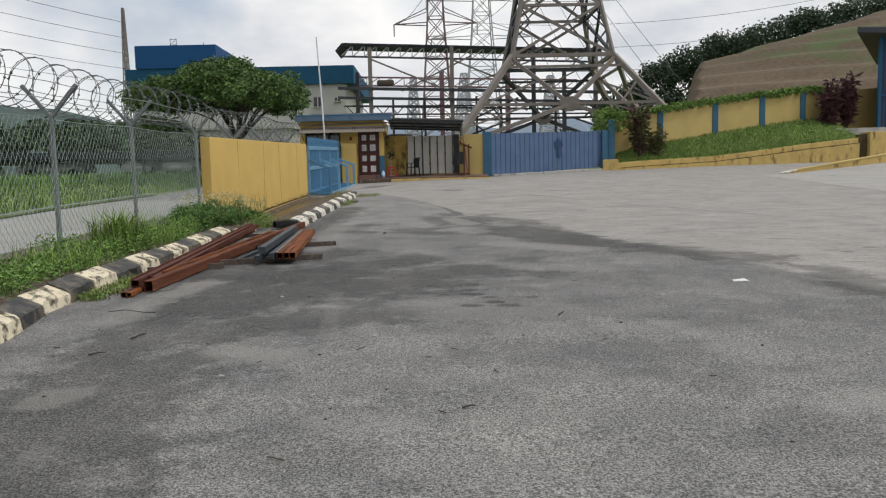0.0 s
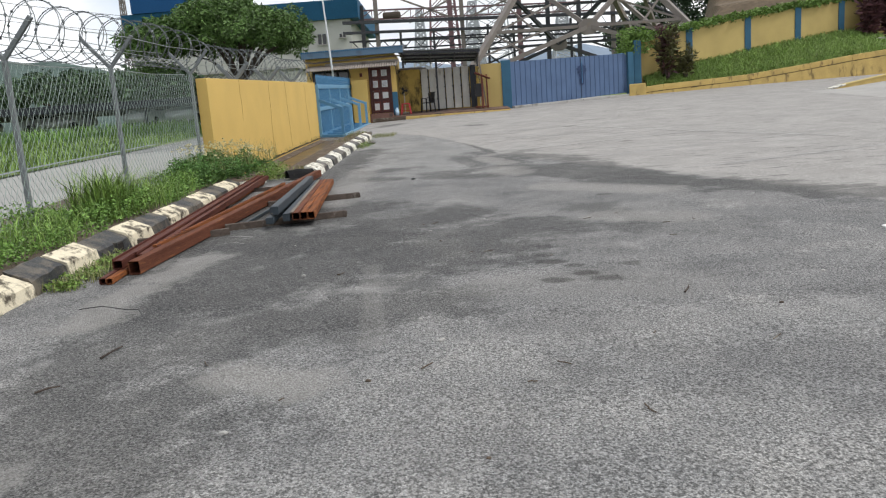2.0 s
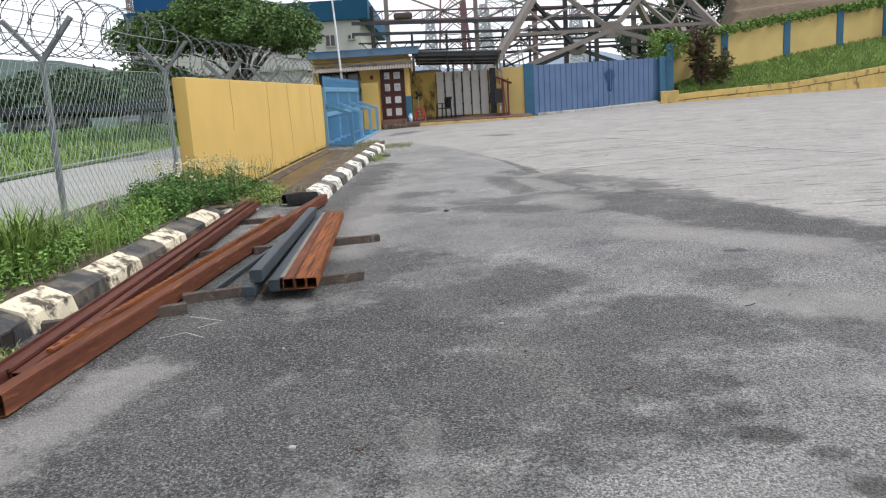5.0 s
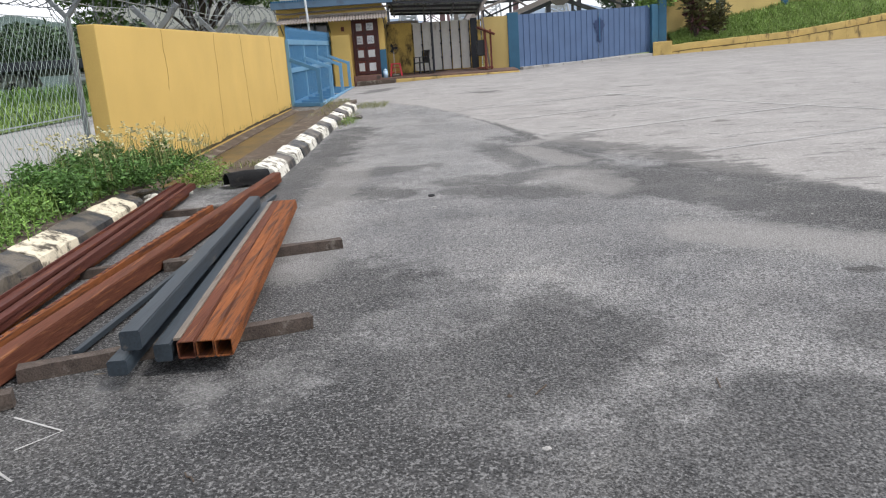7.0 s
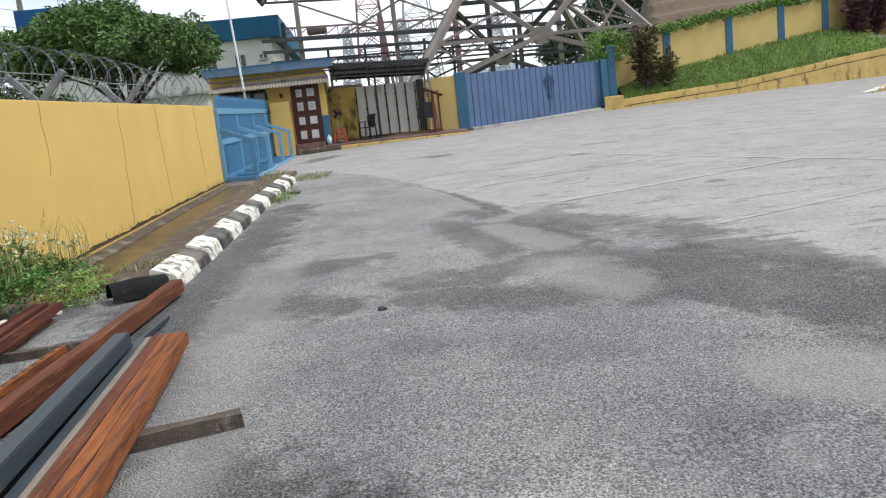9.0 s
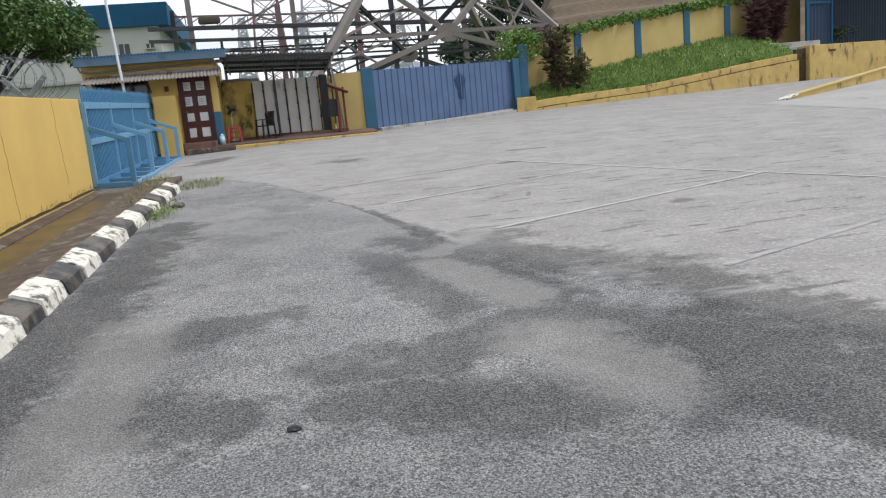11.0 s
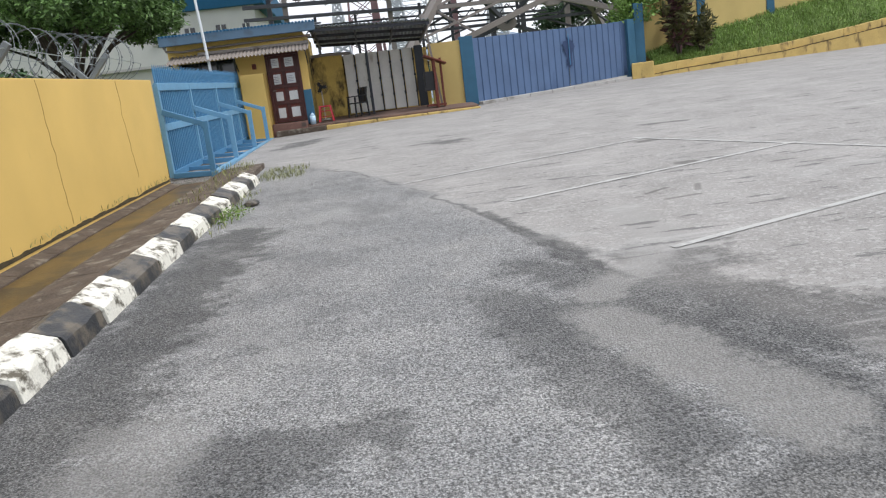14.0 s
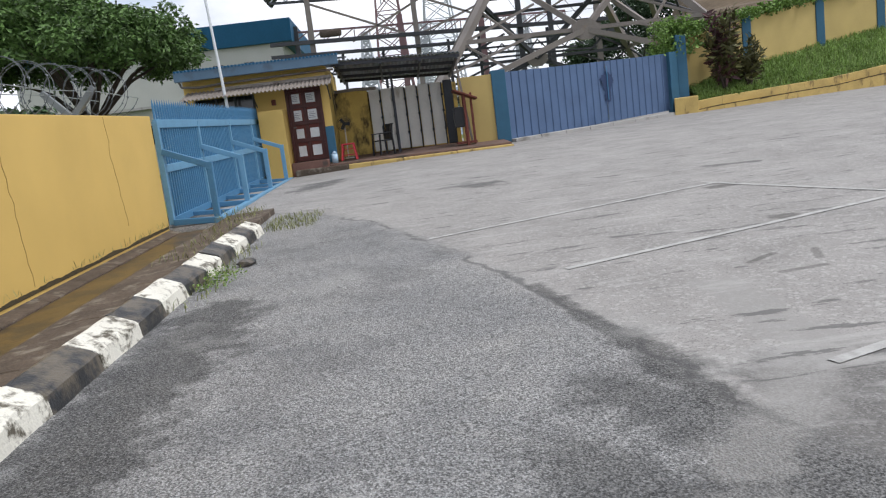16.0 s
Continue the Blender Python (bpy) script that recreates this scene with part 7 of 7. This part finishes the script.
# the pale steels below carry the distance haze in their colour
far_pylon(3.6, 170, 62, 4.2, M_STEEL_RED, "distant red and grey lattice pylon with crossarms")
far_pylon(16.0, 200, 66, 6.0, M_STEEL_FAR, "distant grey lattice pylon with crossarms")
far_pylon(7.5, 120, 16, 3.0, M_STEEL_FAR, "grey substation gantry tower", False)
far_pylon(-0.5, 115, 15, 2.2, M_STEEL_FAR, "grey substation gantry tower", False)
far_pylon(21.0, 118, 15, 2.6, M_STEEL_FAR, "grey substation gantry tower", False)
far_pylon(-78.4, 200, 46, 1.5, M_STEEL, "slim distant lattice mast", False)
wires = thing("power_lines", (10, 100, 20), "long sagging power line conductors", "power lines")


def cable(p, q, sag, r=0.04):
    p, q = Vector(p), Vector(q)
    bm = B()
    tube(bm, [p + (q - p) * (k / 12) - Vector((0, 0, sag * 4 * (k / 12) * (1 - k / 12))) for k in range(13)], r, 4)
    part("conductor", bm, M_STEEL_DARK, wires)


for dx, dz in ((-9, 36), (-9, 45), (-9, 53), (9, 36), (9, 45), (9, 53)):
    cable((3.6 + dx, 170, dz), (12 + dx * 0.5, 59, dz * 0.72), 3)
for k in range(5):
    cable((-78, 200, 44 - 4 * k), (-150 - 8 * k, 90, 62 - 3 * k), 4, 0.07)
for k in range(6):
    cable((22 + k * 5, 210, 60), (26 + k * 4.5, 130, 14), 1, 0.05)
for k in range(5):
    cable((16, 200, 30 + 6 * k), (120, 190, 36 + 6 * k), 4, 0.06)

# ---- dark blue warehouse at the dock ----
wh = thing("warehouse", (34, 50, 3.3), "dark blue sheet metal warehouse bay, open at the front", "warehouse")


def sheet_wall(a, b2, z0, z1, pitch, material, parent, name="wall_sheet"):
    a, b2 = Vector(a), Vector(b2)
    d = (b2 - a)
    n_ = int(d.length / pitch)
    nn = Vector((d.y, -d.x)).normalized() * 0.03
    vs, fs = [], []
    for k in range(n_ * 2 + 1):
        p = a + d * (k / (n_ * 2)) + (nn if k % 2 else Vector((0, 0)))
        vs += [(p.x, p.y, z0), (p.x, p.y, z1)]
    for k in range(n_ * 2):
        fs.append((2 * k, 2 * k + 2, 2 * k + 3, 2 * k + 1))
    o = raw(name, vs, fs, material, parent)
    s_ = o.modifiers.new("thickness", "SOLIDIFY")
    s_.thickness = 0.02
    return o


sheet_wall((29.3, 45.2), (31.2, 45.5), 3.3, 9.0, 0.22, M_DARKBLUE_SHED, wh, "door_sheet")
sheet_wall((31.2, 45.6), (38.0, 54.5), 3.3, 9.0, 0.25, M_DARKBLUE_SHED, wh)
sheet_wall((38.0, 54.5), (56, 57), 3.3, 9.0, 0.25, M_DARKBLUE_SHED, wh)
bm = B()
beam(bm, (29.3, 45.1, 3.2), (29.3, 45.1, 9.2), 0.16, 0.16)
beam(bm, (31.0, 45.35, 3.3), (31.0, 45.35, 6.4), 0.08, 0.08)
part("door_post", bm, M_NAVY, wh)
bm = B()
beam(bm, (29.3, 45.12, 5.6), (31.1, 45.4, 5.6), 0.06, 0.1)
part("door_rail", bm, M_NAVY, wh)
bm = B()
hexa(bm, [(27.0, 43.6, 9.05), (56, 47.5, 9.05), (58, 62, 9.5), (38, 60, 9.5), (27.0, 43.6, 9.4), (56, 47.5, 9.4), (58, 62, 9.9), (38, 60, 9.9)], 0.03)
part("roof", bm, M_ROOF_DARK, wh)
for x, z, s in ((37.0, 3.3, 1.35), (38.75, 3.3, 1.5), (37.1, 4.4, 1.3), (39.6, 4.75, 1.4), (40.4, 3.3, 1.3)):
    y = 45.2 + (x - 36) * 0.15 + (0.1 if z > 4 else 0)
    t5 = thing("carton", (x, y, z), "large brown cardboard carton on the dock", "carton", "cartons on the dock")
    hgt = 1.09 if x < 37.5 else 1.42
    bm = B()
    box(bm, x - s / 2, x + s / 2, y, y + 1.1, z + 0.005, z + hgt, 0.01)
    part("box", bm, M_CARD, t5)
    bm = B()
    box(bm, x - s * 0.35, x - s * 0.05, y - 0.006, y - 0.001, z + hgt * 0.55, z + hgt * 0.8)
    part("label_sheet", bm, M_PAPER, t5)
    bm = B()
    box(bm, x - s / 2, x + s / 2, y - 0.004, y - 0.001, z + hgt - 0.06, z + hgt - 0.02)
    part("tape", bm, M_PANEL, t5)
pts = [ball(40, (32.4 + rng.normal(0, 0.5), 46.6, 3.3 + rng.uniform(0.2, 1.0)), (0.3, 0.3, 0.25), 0.2) for k in range(14)]
tagged(leaf_cloud("potted_plant", np.concatenate(pts), 0.2, M_LEAF_FAR, up=0.0), "dark green plants standing on the dock", "plant")

# ---- hills ----
def hill(name, x0, x1, y0, y1, fn, nx, ny, material, label):
    vs, fs = [], []
    for j in range(ny + 1):
        for i in range(nx + 1):
            x, y = x0 + (x1 - x0) * i / nx, y0 + (y1 - y0) * j / ny
            vs.append((x, y, fn(x, y)))
    for j in range(ny):
        for i in range(nx):
            a = j * (nx + 1) + i
            fs.append((a, a + 1, a + nx + 2, a + nx + 1))
    return tagged(raw(name, vs, fs, material), label, "hill", kind="structure")


def ss(v):
    v = min(max(v, 0), 1)
    return v * v * (3 - 2 * v)


def cut_slope(x, y):
    lift = ss((y - 70) / 85)
    edge = ss((x - 0.328 * y) / (0.05 * y)) * 0.63 + 0.37 * min(max((x - 0.335 * y) / (0.3 * y), 0), 1.1)
    z = 1.5 + 31.5 * lift * edge
    stepz = 2.9
    f = (z / stepz) % 1.0
    return (math.floor(z / stepz) + ss(f * 1.6 - 0.3)) * stepz * 0.6 + z * 0.4 + 0.35 * noise.noise((x * 0.1, y * 0.1, 0))


hill("terraced_hill", 28, 190, 66, 165, cut_slope, 130, 110, M_HILL, "bare brown terraced cut slope with green ledges")


def forest_hill(x, y):
    return 2 + 36 * ss((x - 0.265 * y - 3) / 55) * ss((y - 150) / 60) + 3.0 * noise.noise((x * 0.09, y * 0.09, 1)) + 1.6 * noise.noise((x * 0.3, y * 0.3, 1))


hill("forest_hill", 35, 260, 150, 260, forest_hill, 110, 60, M_FOREST, "dark green wooded hill behind the cut slope")
pts = []
for k in range(260):
    x = rng.uniform(44, 120)
    y = rng.uniform(160, 215)
    z = forest_hill(x, y)
    pts.append(ball(70, (x, y, z + rng.uniform(0.5, 2.5)), (2.2, 2.2, 2.0), 0.3))
for k in range(40):
    x = rng.uniform(60, 84)
    pts.append(ball(36, (x, 168, cut_slope(x, 164) + rng.uniform(0.5, 3.5)), (2.0, 2.0, 2.0), 0.3))
ln = [(40, 15.5), (46, 19), (49.5, 23.5), (59.7, 27.8), (73, 32.0), (93, 36.5), (120, 43)]
for k in range(330):
    x = 40 + 78 * rng.random() ** 1.2
    z = float(np.interp(x, [p[0] for p in ln], [p[1] for p in ln]))
    pts.append(ball(170, (x, 168 + rng.uniform(-2, 2), z - rng.random() ** 1.5 * 14 + 1.4 * noise.noise((x * 0.25, 0, 0))), (2.6, 2.4, 2.3), 0.3))
tagged(leaf_cloud("hill_woods", np.concatenate(pts), 0.62, M_LEAF_FAR, up=0.0, long=1.4), "dark green woods along the hill's ridge", "woods", kind="stuff")


def ridge(x, y):
    return 44 * ss((y - 320) / 160) * (0.75 + 0.45 * noise.noise((x * 0.008, 4, 0)) + 0.12 * noise.noise((x * 0.05, 2, 0)))


hill("hazy_ridge", -900, 700, 300, 520, ridge, 160, 16, M_HAZE, "blue hazy mountain ridge on the horizon")


def near_ridge(x, y):
    return 1.5 + 28 * ss((y - 130) / 60) * ss((-x - 30) / 30) * (0.7 + 0.5 * noise.noise((x * 0.02, 1, 0))) + 2.0 * noise.noise((x * 0.12, y * 0.12, 5))


hill("wooded_ridge", -220, -38, 130, 200, near_ridge, 90, 30, M_RIDGE, "green wooded rise beyond the field")
